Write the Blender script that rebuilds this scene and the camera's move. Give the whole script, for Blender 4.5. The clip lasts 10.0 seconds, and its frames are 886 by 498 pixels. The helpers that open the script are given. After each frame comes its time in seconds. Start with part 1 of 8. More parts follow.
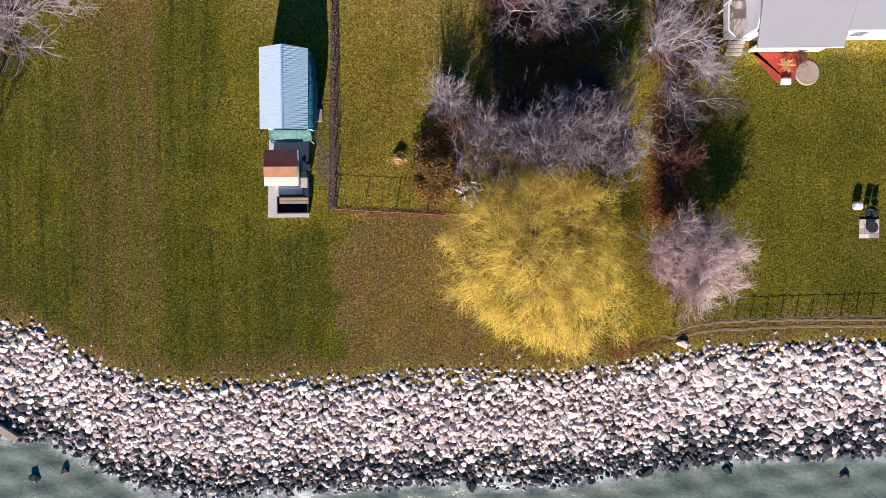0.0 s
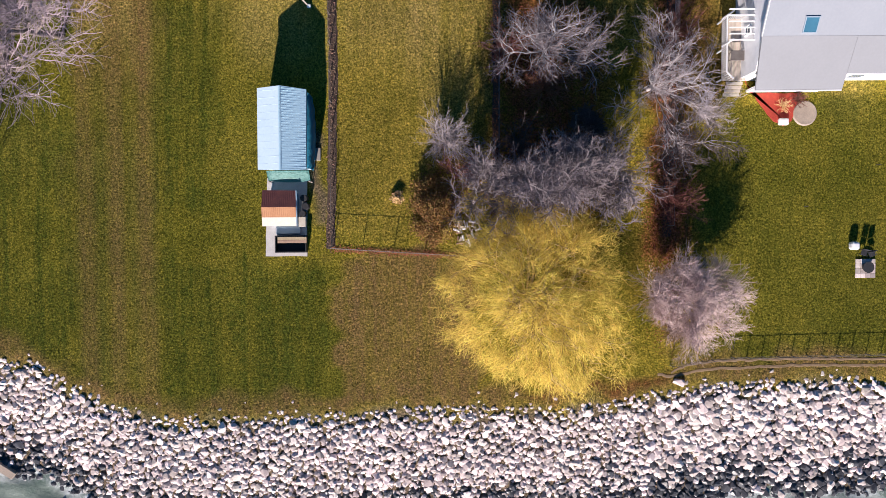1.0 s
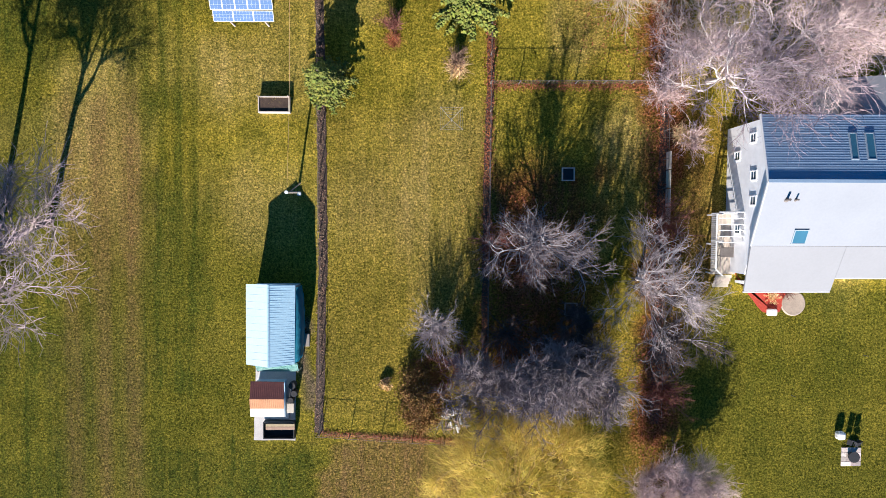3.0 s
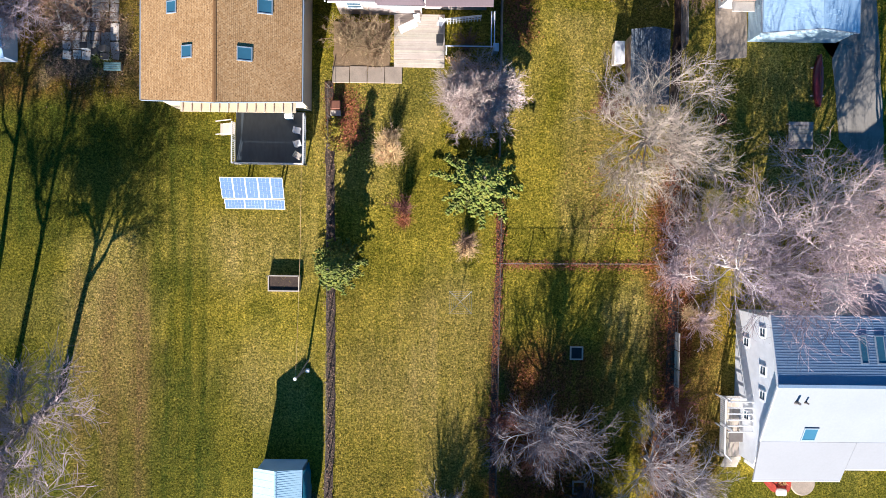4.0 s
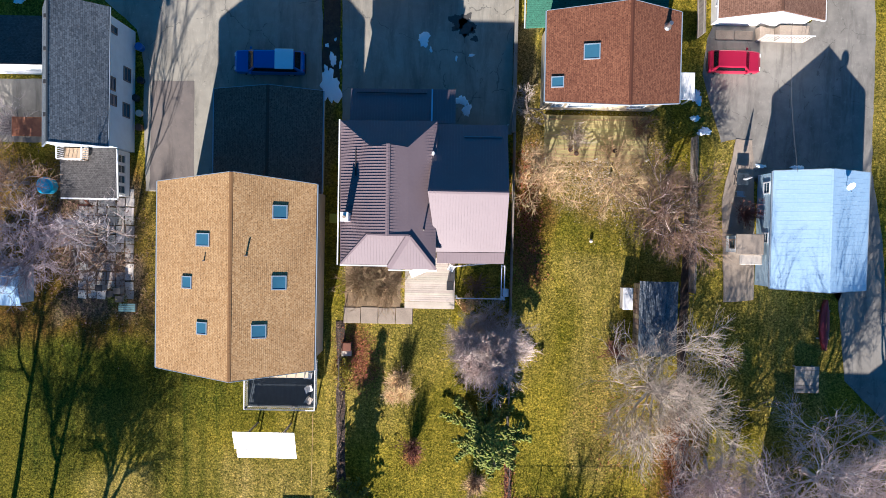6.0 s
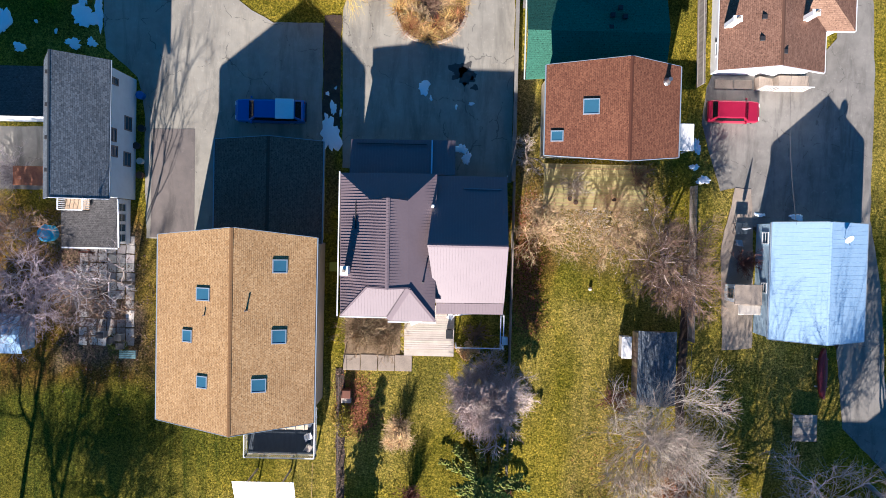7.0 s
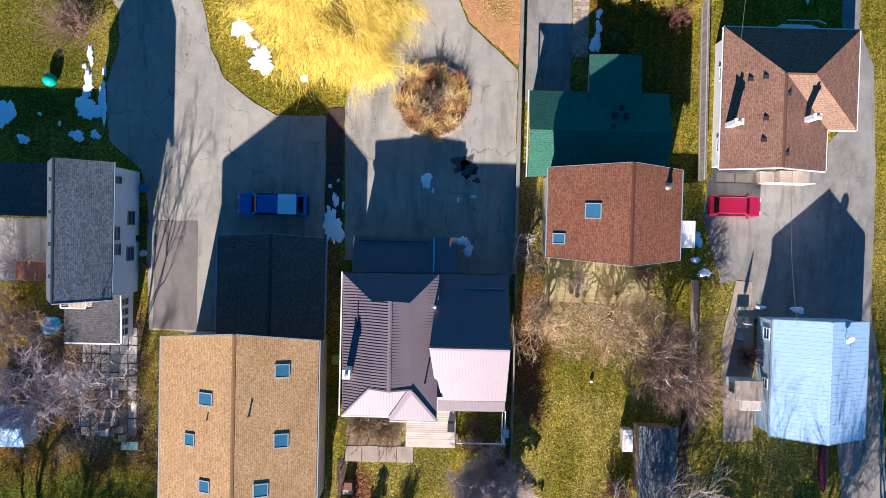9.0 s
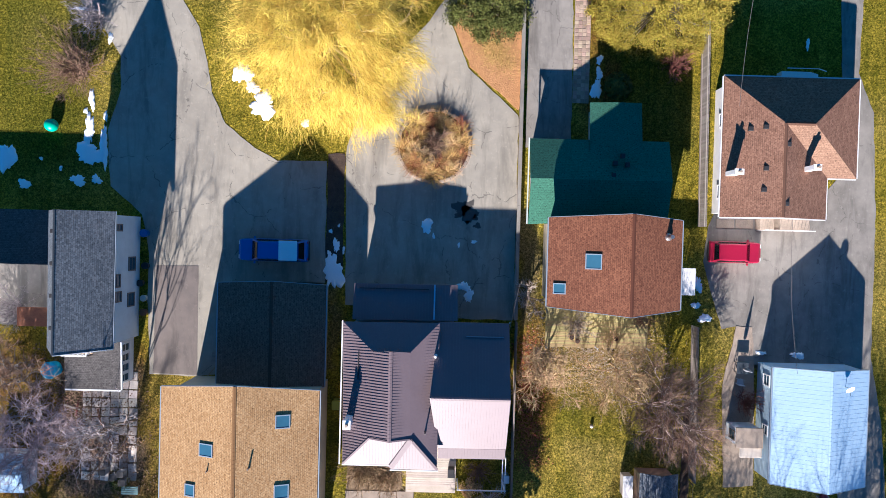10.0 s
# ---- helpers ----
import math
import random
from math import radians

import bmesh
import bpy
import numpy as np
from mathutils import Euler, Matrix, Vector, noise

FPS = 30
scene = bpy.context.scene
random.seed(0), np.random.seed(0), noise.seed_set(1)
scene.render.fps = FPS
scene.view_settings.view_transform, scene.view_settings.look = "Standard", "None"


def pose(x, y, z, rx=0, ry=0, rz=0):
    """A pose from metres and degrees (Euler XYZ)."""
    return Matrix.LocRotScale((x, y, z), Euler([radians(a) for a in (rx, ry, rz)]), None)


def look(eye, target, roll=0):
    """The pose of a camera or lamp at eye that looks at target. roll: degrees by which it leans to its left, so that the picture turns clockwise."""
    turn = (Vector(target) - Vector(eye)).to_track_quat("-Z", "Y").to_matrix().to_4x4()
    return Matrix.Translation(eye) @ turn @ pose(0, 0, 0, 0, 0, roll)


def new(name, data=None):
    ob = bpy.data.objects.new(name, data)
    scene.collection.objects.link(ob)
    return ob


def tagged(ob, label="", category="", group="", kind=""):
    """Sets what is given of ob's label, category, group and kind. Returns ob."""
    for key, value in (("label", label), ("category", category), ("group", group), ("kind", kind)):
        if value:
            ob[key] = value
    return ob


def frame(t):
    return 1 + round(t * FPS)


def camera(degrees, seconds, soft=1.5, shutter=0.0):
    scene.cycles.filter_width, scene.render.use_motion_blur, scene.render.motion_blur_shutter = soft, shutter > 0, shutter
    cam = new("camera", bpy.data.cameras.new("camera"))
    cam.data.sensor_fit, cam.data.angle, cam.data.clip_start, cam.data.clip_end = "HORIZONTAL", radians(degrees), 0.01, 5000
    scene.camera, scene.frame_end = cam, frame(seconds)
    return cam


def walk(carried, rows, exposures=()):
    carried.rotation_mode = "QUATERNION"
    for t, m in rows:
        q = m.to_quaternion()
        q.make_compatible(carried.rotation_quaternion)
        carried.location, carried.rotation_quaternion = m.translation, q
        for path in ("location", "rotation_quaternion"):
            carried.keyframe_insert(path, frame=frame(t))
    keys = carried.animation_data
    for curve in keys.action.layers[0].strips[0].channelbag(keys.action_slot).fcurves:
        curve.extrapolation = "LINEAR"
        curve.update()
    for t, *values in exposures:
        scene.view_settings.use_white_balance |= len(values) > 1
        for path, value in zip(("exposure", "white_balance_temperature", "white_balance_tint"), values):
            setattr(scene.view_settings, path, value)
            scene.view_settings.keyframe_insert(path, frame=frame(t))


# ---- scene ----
cam = camera(71.82, 10.0, soft=0.8)
PATH = [
    (0, -0.042, 2.351, 53.848, -1.796, -0.265, -0.57),
    (0.5, -0.087, 4.156, 53.821, -1.932, -0.418, -0.482),
    (1, -0.055, 6.092, 53.789, -2.133, -0.503, -0.428),
    (1.5, 0.136, 8.529, 53.733, -2.577, -0.476, -0.343),
    (2, 0.478, 11.898, 53.674, -2.77, -0.392, -0.248),
    (2.2, 0.586, 13.75, 53.629, -2.82, -0.421, -0.228),
    (3.3, 0.769, 26.776, 53.024, -2.301, -0.829, 0.415),
    (3.5, 0.692, 29.507, 52.958, -1.871, -0.915, 0.484),
    (4, 0.183, 36.998, 52.768, -1.285, -0.37, 0.729),
    (4.5, -0.319, 44.282, 52.798, -0.642, -0.257, 0.88),
    (5, -0.629, 50.44, 52.939, -0.556, -0.201, 1.018),
    (5.5, -0.739, 55.022, 52.938, -1.136, -0.185, 1.161),
    (5.7, -0.776, 56.193, 52.933, -1.224, -0.175, 1.126),
    (6.8, -0.812, 61.059, 53.016, -1.334, -0.143, 1.252),
    (7, -0.812, 61.868, 53.019, -1.335, -0.125, 1.287),
    (7.5, -0.84, 63.827, 53.046, -1.276, -0.087, 1.302),
    (8, -0.963, 65.778, 53.06, -1.202, -0.107, 1.317),
    (8.5, -1.064, 67.81, 53.023, -1.264, -0.123, 1.344),
    (9, -1.137, 69.732, 52.987, -1.222, -0.103, 1.41),
    (9.5, -1.232, 71.586, 52.975, -1.12, -0.127, 1.483),
    (10, -1.304, 73.431, 52.973, -0.999, -0.131, 1.523),
]
walk(cam, [(t, pose(*place)) for t, *place in PATH], [(0, 1.25, 5200, 13), (1, 1.36, 5200, 13), (2.0, 1.64, 5160, 10), (3.5, 1.76, 5010, 6), (4.5, 1.87, 4990, 6), (5.5, 1.8, 4980, 6), (7, 1.84, 4970, 8), (10, 1.85, 4950, 10)])


# ---- light ----
SUN = Vector((-0.46, -2.55, 1.0)).normalized()
world = bpy.data.worlds.new("sky")
scene.world = world
world.use_nodes = True
wn = world.node_tree.nodes
sky = wn.new("ShaderNodeTexSky")
sky.sky_type, sky.sun_disc = "NISHITA", False
sky.sun_elevation, sky.sun_rotation = math.asin(SUN.z), radians(190.2)
sky_tint = wn.new("ShaderNodeMix")  # tints the sky light towards cyan, which cools the shadows
sky_tint.data_type, sky_tint.blend_type = "RGBA", "MULTIPLY"
sky_tint.inputs[0].default_value, sky_tint.inputs[7].default_value = 1.0, (0.45, 0.92, 0.84, 1)
world.node_tree.links.new(sky.outputs[0], sky_tint.inputs[6])
world.node_tree.links.new(sky_tint.outputs[2], wn["Background"].inputs[0])
sky.air_density, sky.dust_density, sky.ozone_density = 0.7, 0.0, 6.0
wn["Background"].inputs[1].default_value = 0.045
sun_data = bpy.data.lights.new("sun", "SUN")
sun_data.energy, sun_data.angle, sun_data.color = 5.0, radians(0.5), (1.0, 0.77, 0.56)
sun = new("sun", sun_data)
sun.matrix_world = look(SUN * 100, (0, 0, 0))

R = random.Random(7)


# ---- materials ----
def nodes_of(name):
    m = bpy.data.materials.new(name)
    m.use_nodes = True
    nt = m.node_tree
    return m, nt, nt.nodes["Principled BSDF"]


def noise_node(nt, scale, detail=4.0, rough=0.6, vec=None, dist=0.0):
    n = nt.nodes.new("ShaderNodeTexNoise")
    n.inputs["Scale"].default_value, n.inputs["Detail"].default_value = scale, detail
    n.inputs["Roughness"].default_value, n.inputs["Distortion"].default_value = rough, dist
    nt.links.new(position(nt) if vec is None else vec, n.inputs["Vector"])
    return n.outputs["Fac"]


def ramp(nt, fac, a, b):
    n = nt.nodes.new("ShaderNodeMapRange")
    nt.links.new(fac, n.inputs[0])
    n.inputs[1].default_value, n.inputs[2].default_value = a, b
    return n.outputs[0]


def mix(nt, fac, a, b, mode="MIX"):
    n = nt.nodes.new("ShaderNodeMix")
    n.data_type, n.blend_type = "RGBA", mode
    for s, v in ((n.inputs[0], fac), (n.inputs[6], a), (n.inputs[7], b)):
        if isinstance(v, (int, float)):
            s.default_value = v
        elif isinstance(v, tuple):
            s.default_value = (*v, 1)
        else:
            nt.links.new(v, s)
    return n.outputs[2]


def calc(nt, op, a, b=0.0):
    n = nt.nodes.new("ShaderNodeMath")
    n.operation = op
    for s, v in ((n.inputs[0], a), (n.inputs[1], b)):
        if isinstance(v, (int, float)):
            s.default_value = v
        else:
            nt.links.new(v, s)
    return n.outputs[0]


def bump(nt, bsdf, height, strength, dist):
    n = nt.nodes.new("ShaderNodeBump")
    n.inputs["Strength"].default_value, n.inputs["Distance"].default_value = strength, dist
    nt.links.new(height, n.inputs["Height"])
    nt.links.new(n.outputs[0], bsdf.inputs["Normal"])


def position(nt, stretch=None):
    out = nt.nodes.new("ShaderNodeNewGeometry").outputs["Position"]
    if stretch:
        n = nt.nodes.new("ShaderNodeMapping")
        n.inputs["Scale"].default_value = stretch
        nt.links.new(out, n.inputs[0])
        out = n.outputs[0]
    return out


def plain(name, c1, c2=None, coarse=0.6, fine=9.0, rough=0.8, metal=0.0, rel=0.3, dist=0.02, stretch=None, vary=0.0, island=False, spec=0.3):
    """A surface of two colours mixed at two scales, with fine relief; vary: how far each piece differs."""
    m, nt, b = nodes_of(name)
    c2 = c2 or tuple(v * 0.7 for v in c1)
    p = position(nt, stretch)
    big, small = noise_node(nt, coarse, 3, vec=p), noise_node(nt, fine, 5, vec=p)
    f = calc(nt, "ADD", calc(nt, "MULTIPLY", ramp(nt, big, 0.3, 0.7), 0.5), calc(nt, "MULTIPLY", ramp(nt, small, 0.3, 0.7), 0.5))
    col = mix(nt, f, c1, c2)
    if vary:
        rnd = nt.nodes.new("ShaderNodeNewGeometry").outputs["Random Per Island"] if island else nt.nodes.new("ShaderNodeObjectInfo").outputs["Random"]
        h = nt.nodes.new("ShaderNodeHueSaturation")
        nt.links.new(calc(nt, "ADD", calc(nt, "MULTIPLY", rnd, 2 * vary), 1 - vary), h.inputs["Value"])
        nt.links.new(calc(nt, "ADD", calc(nt, "MULTIPLY", calc(nt, "FRACT", calc(nt, "MULTIPLY", rnd, 37.0)), 0.05), 0.475), h.inputs["Hue"])
        nt.links.new(col, h.inputs["Color"])
        col = h.outputs[0]
    nt.links.new(col, b.inputs["Base Color"])
    b.inputs["Roughness"].default_value, b.inputs["Metallic"].default_value = rough, metal
    b.inputs["Specular IOR Level"].default_value = spec
    if rel:
        bump(nt, b, small, rel, dist)
    return m


def shingle(name, c1, c2, c3, rough=0.9):
    """Asphalt shingles in courses of 14 cm, by the roof's own metres."""
    m, nt, b = nodes_of(name)
    uv = nt.nodes.new("ShaderNodeUVMap").outputs[0]
    k = nt.nodes.new("ShaderNodeTexBrick")
    k.offset, k.squash = 0.5, 1.0
    nt.links.new(uv, k.inputs["Vector"])
    k.inputs["Color1"].default_value, k.inputs["Color2"].default_value, k.inputs["Mortar"].default_value = (*c1, 1), (*c2, 1), (*c3, 1)
    k.inputs["Scale"].default_value, k.inputs["Mortar Size"].default_value = 1.0, 0.007
    k.inputs["Brick Width"].default_value, k.inputs["Row Height"].default_value = 0.21, 0.145
    k.inputs["Bias"].default_value = -0.1
    big, mid = noise_node(nt, 0.35, 4, vec=uv), noise_node(nt, 7.0, 5, 0.75, vec=uv)
    col = mix(nt, calc(nt, "MULTIPLY", ramp(nt, big, 0.35, 0.7), 0.35), k.outputs["Color"], c3)
    col = mix(nt, calc(nt, "MULTIPLY", ramp(nt, mid, 0.4, 0.75), 0.25), col, c2)
    col = mix(nt, ramp(nt, mid, 0.47, 0.36), col, (0.42, 0.40, 0.40), "MULTIPLY")
    col = mix(nt, ramp(nt, mid, 0.56, 0.68), col, (1.45, 1.4, 1.35), "MULTIPLY")
    nt.links.new(col, b.inputs["Base Color"])
    b.inputs["Roughness"].default_value = rough
    b.inputs["Specular IOR Level"].default_value = 0.15
    bump(nt, b, calc(nt, "SUBTRACT", mid, k.outputs["Fac"]), 0.5, 0.02)
    return m


def siding(name, c, pitch=0.15, rough=0.6):
    """Lapped boards with a shadow line every pitch metres of height."""
    m, nt, b = nodes_of(name)
    sep = nt.nodes.new("ShaderNodeSeparateXYZ")
    nt.links.new(position(nt), sep.inputs[0])
    saw = calc(nt, "FRACT", calc(nt, "DIVIDE", sep.outputs[2], pitch))
    dirt = noise_node(nt, 1.3, 5)
    col = mix(nt, calc(nt, "MULTIPLY", ramp(nt, dirt, 0.4, 0.8), 0.35), c, tuple(v * 0.6 for v in c))
    nt.links.new(col, b.inputs["Base Color"])
    b.inputs["Roughness"].default_value = rough
    bump(nt, b, saw, 0.25, 0.012)
    return m


def glassy(name, c, rough=0.08):
    m, nt, b = nodes_of(name)
    n = noise_node(nt, 0.8, 3)
    nt.links.new(mix(nt, n, c, tuple(v * 0.6 for v in c)), b.inputs["Base Color"])
    b.inputs["Roughness"].default_value = rough
    b.inputs["Specular IOR Level"].default_value = 0.8
    return m


def grass_material():
    m, nt, b = nodes_of("lawn")
    at = nt.nodes.new("ShaderNodeAttribute")
    at.attribute_name = "cover"
    sep = nt.nodes.new("ShaderNodeSeparateColor")
    nt.links.new(at.outputs["Color"], sep.inputs[0])
    fine = noise_node(nt, 6.2, 6, 0.82, dist=0.3)
    mid, big = noise_node(nt, 1.5, 5, 0.7), noise_node(nt, 0.13, 5, 0.65)
    line = noise_node(nt, 1.0, 3, 0.6, vec=position(nt, (1.3, 0.07, 1.0)), dist=0.4)
    tone = calc(nt, "MULTIPLY", ramp(nt, big, 0.38, 0.62), 0.5)
    tone = calc(nt, "ADD", tone, calc(nt, "MULTIPLY", ramp(nt, line, 0.36, 0.64), 0.2))
    tone = calc(nt, "ADD", tone, calc(nt, "MULTIPLY", ramp(nt, mid, 0.40, 0.60), 0.34))
    clump = noise_node(nt, 3.4, 4, 0.75, dist=0.5)
    col = mix(nt, tone, (0.112, 0.110, 0.007), (0.43, 0.335, 0.036))
    st = nt.nodes.new("ShaderNodeAttribute")
    st.attribute_name = "straw"
    broken = ramp(nt, calc(nt, "ADD", mid, line), 0.8, 1.2)
    col = mix(nt, calc(nt, "MULTIPLY", st.outputs["Fac"], calc(nt, "ADD", calc(nt, "MULTIPLY", broken, 0.6), 0.35)), col, (0.50, 0.375, 0.125))
    for out, c, k in ((sep.outputs[2], (0.085, 0.098, 0.011), 1.0), (sep.outputs[0], (0.23, 0.15, 0.055), 1.0), (sep.outputs[1], (0.19, 0.08, 0.025), 1.2)):
        f = calc(nt, "MINIMUM", calc(nt, "MULTIPLY", out, calc(nt, "ADD", calc(nt, "MULTIPLY", broken, k * 0.6), 0.5 * k)), 1.0)
        col = mix(nt, f, col, c)
    col = mix(nt, calc(nt, "MINIMUM", at.outputs["Alpha"], 1.0), mix(nt, mid, (0.27, 0.20, 0.14), (0.10, 0.08, 0.06)), col)
    col = mix(nt, ramp(nt, clump, 0.56, 0.38), col, (0.58, 0.64, 0.54), "MULTIPLY")
    col = mix(nt, ramp(nt, clump, 0.54, 0.68), col, (1.3, 1.23, 1.14), "MULTIPLY")
    col = mix(nt, ramp(nt, fine, 0.55, 0.40), col, (0.30, 0.31, 0.28), "MULTIPLY")
    col = mix(nt, ramp(nt, fine, 0.52, 0.64), col, (1.85, 1.72, 1.6), "MULTIPLY")
    nt.links.new(col, b.inputs["Base Color"])
    b.inputs["Roughness"].default_value, b.inputs["Specular IOR Level"].default_value = 0.95, 0.05
    bump(nt, b, fine, 1.0, 0.1)
    return m


def paved(name, c1, c2, cracks=0.5):
    m, nt, b = nodes_of(name)
    big, mid, fine = noise_node(nt, 0.16, 4, 0.6), noise_node(nt, 0.9, 5, 0.65), noise_node(nt, 30, 3)
    f = calc(nt, "ADD", calc(nt, "MULTIPLY", ramp(nt, big, 0.35, 0.7), 0.6), calc(nt, "MULTIPLY", ramp(nt, mid, 0.35, 0.7), 0.4))
    col = mix(nt, f, c1, c2)
    streak, spot = noise_node(nt, 1.0, 5, 0.7, vec=position(nt, (0.8, 0.16, 1)), dist=0.5), noise_node(nt, 2.6, 4, 0.7)
    col = mix(nt, calc(nt, "MULTIPLY", ramp(nt, streak, 0.48, 0.66), 0.55), col, tuple(w * 0.6 for w in c2))
    col = mix(nt, calc(nt, "MULTIPLY", ramp(nt, spot, 0.58, 0.72), 0.4), col, tuple(w * 1.25 for w in c1))
    v = nt.nodes.new("ShaderNodeTexVoronoi")
    v.feature = "DISTANCE_TO_EDGE"
    v.inputs["Scale"].default_value = 0.17
    n = nt.nodes.new("ShaderNodeTexNoise")
    n.inputs["Scale"].default_value, n.inputs["Detail"].default_value = 0.9, 8
    nt.links.new(position(nt), n.inputs["Vector"])
    nt.links.new(mix(nt, 1.0, position(nt), n.outputs["Color"], "ADD"), v.inputs["Vector"])
    line = calc(nt, "MULTIPLY", calc(nt, "LESS_THAN", v.outputs["Distance"], 0.0045), calc(nt, "GREATER_THAN", mid, 0.5))
    col = mix(nt, calc(nt, "MULTIPLY", line, cracks), col, (0.06, 0.055, 0.05))
    nt.links.new(col, b.inputs["Base Color"])
    b.inputs["Roughness"].default_value, b.inputs["Specular IOR Level"].default_value = 0.9, 0.2
    bump(nt, b, fine, 0.25, 0.008)
    return m


M = {}
M["lawn"] = grass_material()
M["asphalt"] = paved("asphalt", (0.37, 0.34, 0.275), (0.235, 0.217, 0.18))
M["asphalt_patch"] = paved("asphalt_patch", (0.20, 0.17, 0.15), (0.13, 0.115, 0.105), 0.1)
M["concrete"] = paved("concrete", (0.295, 0.272, 0.235), (0.15, 0.139, 0.122), 0.4)
M["pad"] = plain("pad_concrete", (0.56, 0.53, 0.50), (0.38, 0.36, 0.34), 1.4, 12)
M["old_concrete"] = plain("old_concrete", (0.38, 0.31, 0.24), (0.22, 0.18, 0.14), 1.2, 12)
M["shingle_orange"] = shingle("shingle_orange", (0.50, 0.33, 0.16), (0.36, 0.215, 0.09), (0.19, 0.105, 0.045))
M["shingle_brown"] = shingle("shingle_brown", (0.25, 0.11, 0.06), (0.15, 0.06, 0.034), (0.085, 0.034, 0.021))
M["shingle_pink"] = shingle("shingle_pink", (0.29, 0.165, 0.11), (0.185, 0.10, 0.066), (0.105, 0.057, 0.038))
M["shingle_grey"] = shingle("shingle_grey", (0.19, 0.21, 0.235), (0.085, 0.10, 0.118), (0.04, 0.048, 0.058))
M["shingle_black"] = shingle("shingle_black", (0.23, 0.145, 0.105), (0.14, 0.09, 0.066), (0.08, 0.052, 0.04))
M["shingle_charcoal"] = shingle("shingle_charcoal", (0.115, 0.108, 0.105), (0.07, 0.066, 0.065), (0.04, 0.038, 0.038))
M["shingle_pale"] = shingle("shingle_pale", (0.31, 0.195, 0.13), (0.23, 0.14, 0.092), (0.11, 0.065, 0.045))
M["shingle_green"] = shingle("shingle_green", (0.06, 0.17, 0.115), (0.05, 0.14, 0.095), (0.03, 0.08, 0.055))
M["metal_mauve"] = plain("metal_mauve", (0.178, 0.136, 0.145), (0.15, 0.114, 0.122), 0.5, 6, rough=0.52, rel=0.05, spec=0.35)
M["metal_pale"] = plain("metal_pale", (0.29, 0.305, 0.33), (0.255, 0.27, 0.295), 0.4, 5, rough=0.5, metal=0.1, rel=0.06)
M["metal_blue"] = plain("metal_blue", (0.42, 0.56, 0.71), (0.32, 0.47, 0.64), 0.4, 5, rough=0.45, metal=0.15, rel=0.06)
M["metal_dull"] = plain("metal_dull", (0.262, 0.267, 0.28), (0.235, 0.24, 0.25), 0.4, 5, rough=0.55, metal=0.1, rel=0.06)
M["metal_shed_pale"] = plain("metal_shed_pale", (0.60, 0.72, 0.80), (0.50, 0.63, 0.72), 0.6, 6, rough=0.5, metal=0.1, rel=0.06)
M["rust_dark"] = plain("rust_dark", (0.17, 0.06, 0.05), (0.085, 0.035, 0.035), 1.8, 14, rough=0.8, rel=0.3)
M["teal_grey"] = plain("teal_grey", (0.22, 0.34, 0.33), (0.16, 0.26, 0.25), 1.8, 9, rough=0.6, rel=0.1)
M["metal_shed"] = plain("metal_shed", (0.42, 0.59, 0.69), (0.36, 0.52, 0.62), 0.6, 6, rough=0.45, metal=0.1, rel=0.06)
M["roof_slate_blue"] = plain("roof_slate_blue", (0.23, 0.31, 0.42), (0.16, 0.23, 0.33), 0.6, 6, rough=0.5, rel=0.08)
M["metal_rust"] = plain("metal_rust", (0.36, 0.15, 0.07), (0.17, 0.065, 0.04), 1.8, 14, rough=0.8, rel=0.3)
M["rust_light"] = plain("rust_light", (0.44, 0.24, 0.12), (0.33, 0.16, 0.08), 1.8, 14, rough=0.8, rel=0.2)
M["cream"] = plain("cream", (0.66, 0.60, 0.50), (0.55, 0.47, 0.38), 1.0, 8, rough=0.7, rel=0.1)
M["tarp"] = plain("tarp", (0.06, 0.26, 0.38), (0.04, 0.20, 0.30), 1.0, 5, rough=0.45, rel=0.4, dist=0.06)
M["tarp_green"] = plain("tarp_green", (0.16, 0.34, 0.30), (0.08, 0.22, 0.2), 1.0, 5, rough=0.5, rel=0.4, dist=0.05)
M["white"] = plain("white_paint", (0.80, 0.79, 0.77), (0.70, 0.69, 0.67), 0.7, 8, rough=0.5, rel=0.06)
M["trim"] = plain("trim_white", (0.76, 0.76, 0.76), (0.66, 0.66, 0.66), 2, 10, rough=0.45, rel=0.03)
M["frame_grey"] = plain("frame_grey", (0.36, 0.42, 0.48), (0.3, 0.35, 0.4), 2, 10, rough=0.4, metal=0.3, rel=0.03)
M["siding_white"] = siding("siding_white", (0.86, 0.87, 0.88))
M["siding_grey"] = siding("siding_grey", (0.60, 0.66, 0.70), 0.2)
M["siding_blue"] = siding("siding_blue", (0.40, 0.53, 0.63), 0.22)
M["siding_tan"] = siding("siding_tan", (0.56, 0.47, 0.33))
M["siding_mauve"] = siding("siding_mauve", (0.38, 0.33, 0.31))
M["siding_green"] = siding("siding_green", (0.55, 0.6, 0.55))
M["wood"] = plain("wood", (0.40, 0.30, 0.20), (0.26, 0.18, 0.115), 1.5, 18, rel=0.4, vary=0.18, stretch=(3, 0.6, 3))
M["wood_grey"] = plain("wood_grey", (0.36, 0.32, 0.28), (0.24, 0.21, 0.18), 1.5, 18, rel=0.4, vary=0.2)
M["wood_red"] = plain("wood_red", (0.24, 0.10, 0.06), (0.15, 0.065, 0.045), 1.5, 16, rel=0.3, vary=0.2)
M["wood_yellow"] = plain("wood_yellow", (0.40, 0.33, 0.15), (0.29, 0.23, 0.10), 1.2, 16, rel=0.3, vary=0.1)
M["wood_pale"] = plain("wood_pale", (0.56, 0.50, 0.42), (0.42, 0.36, 0.29), 1.5, 16, rel=0.3, vary=0.12)
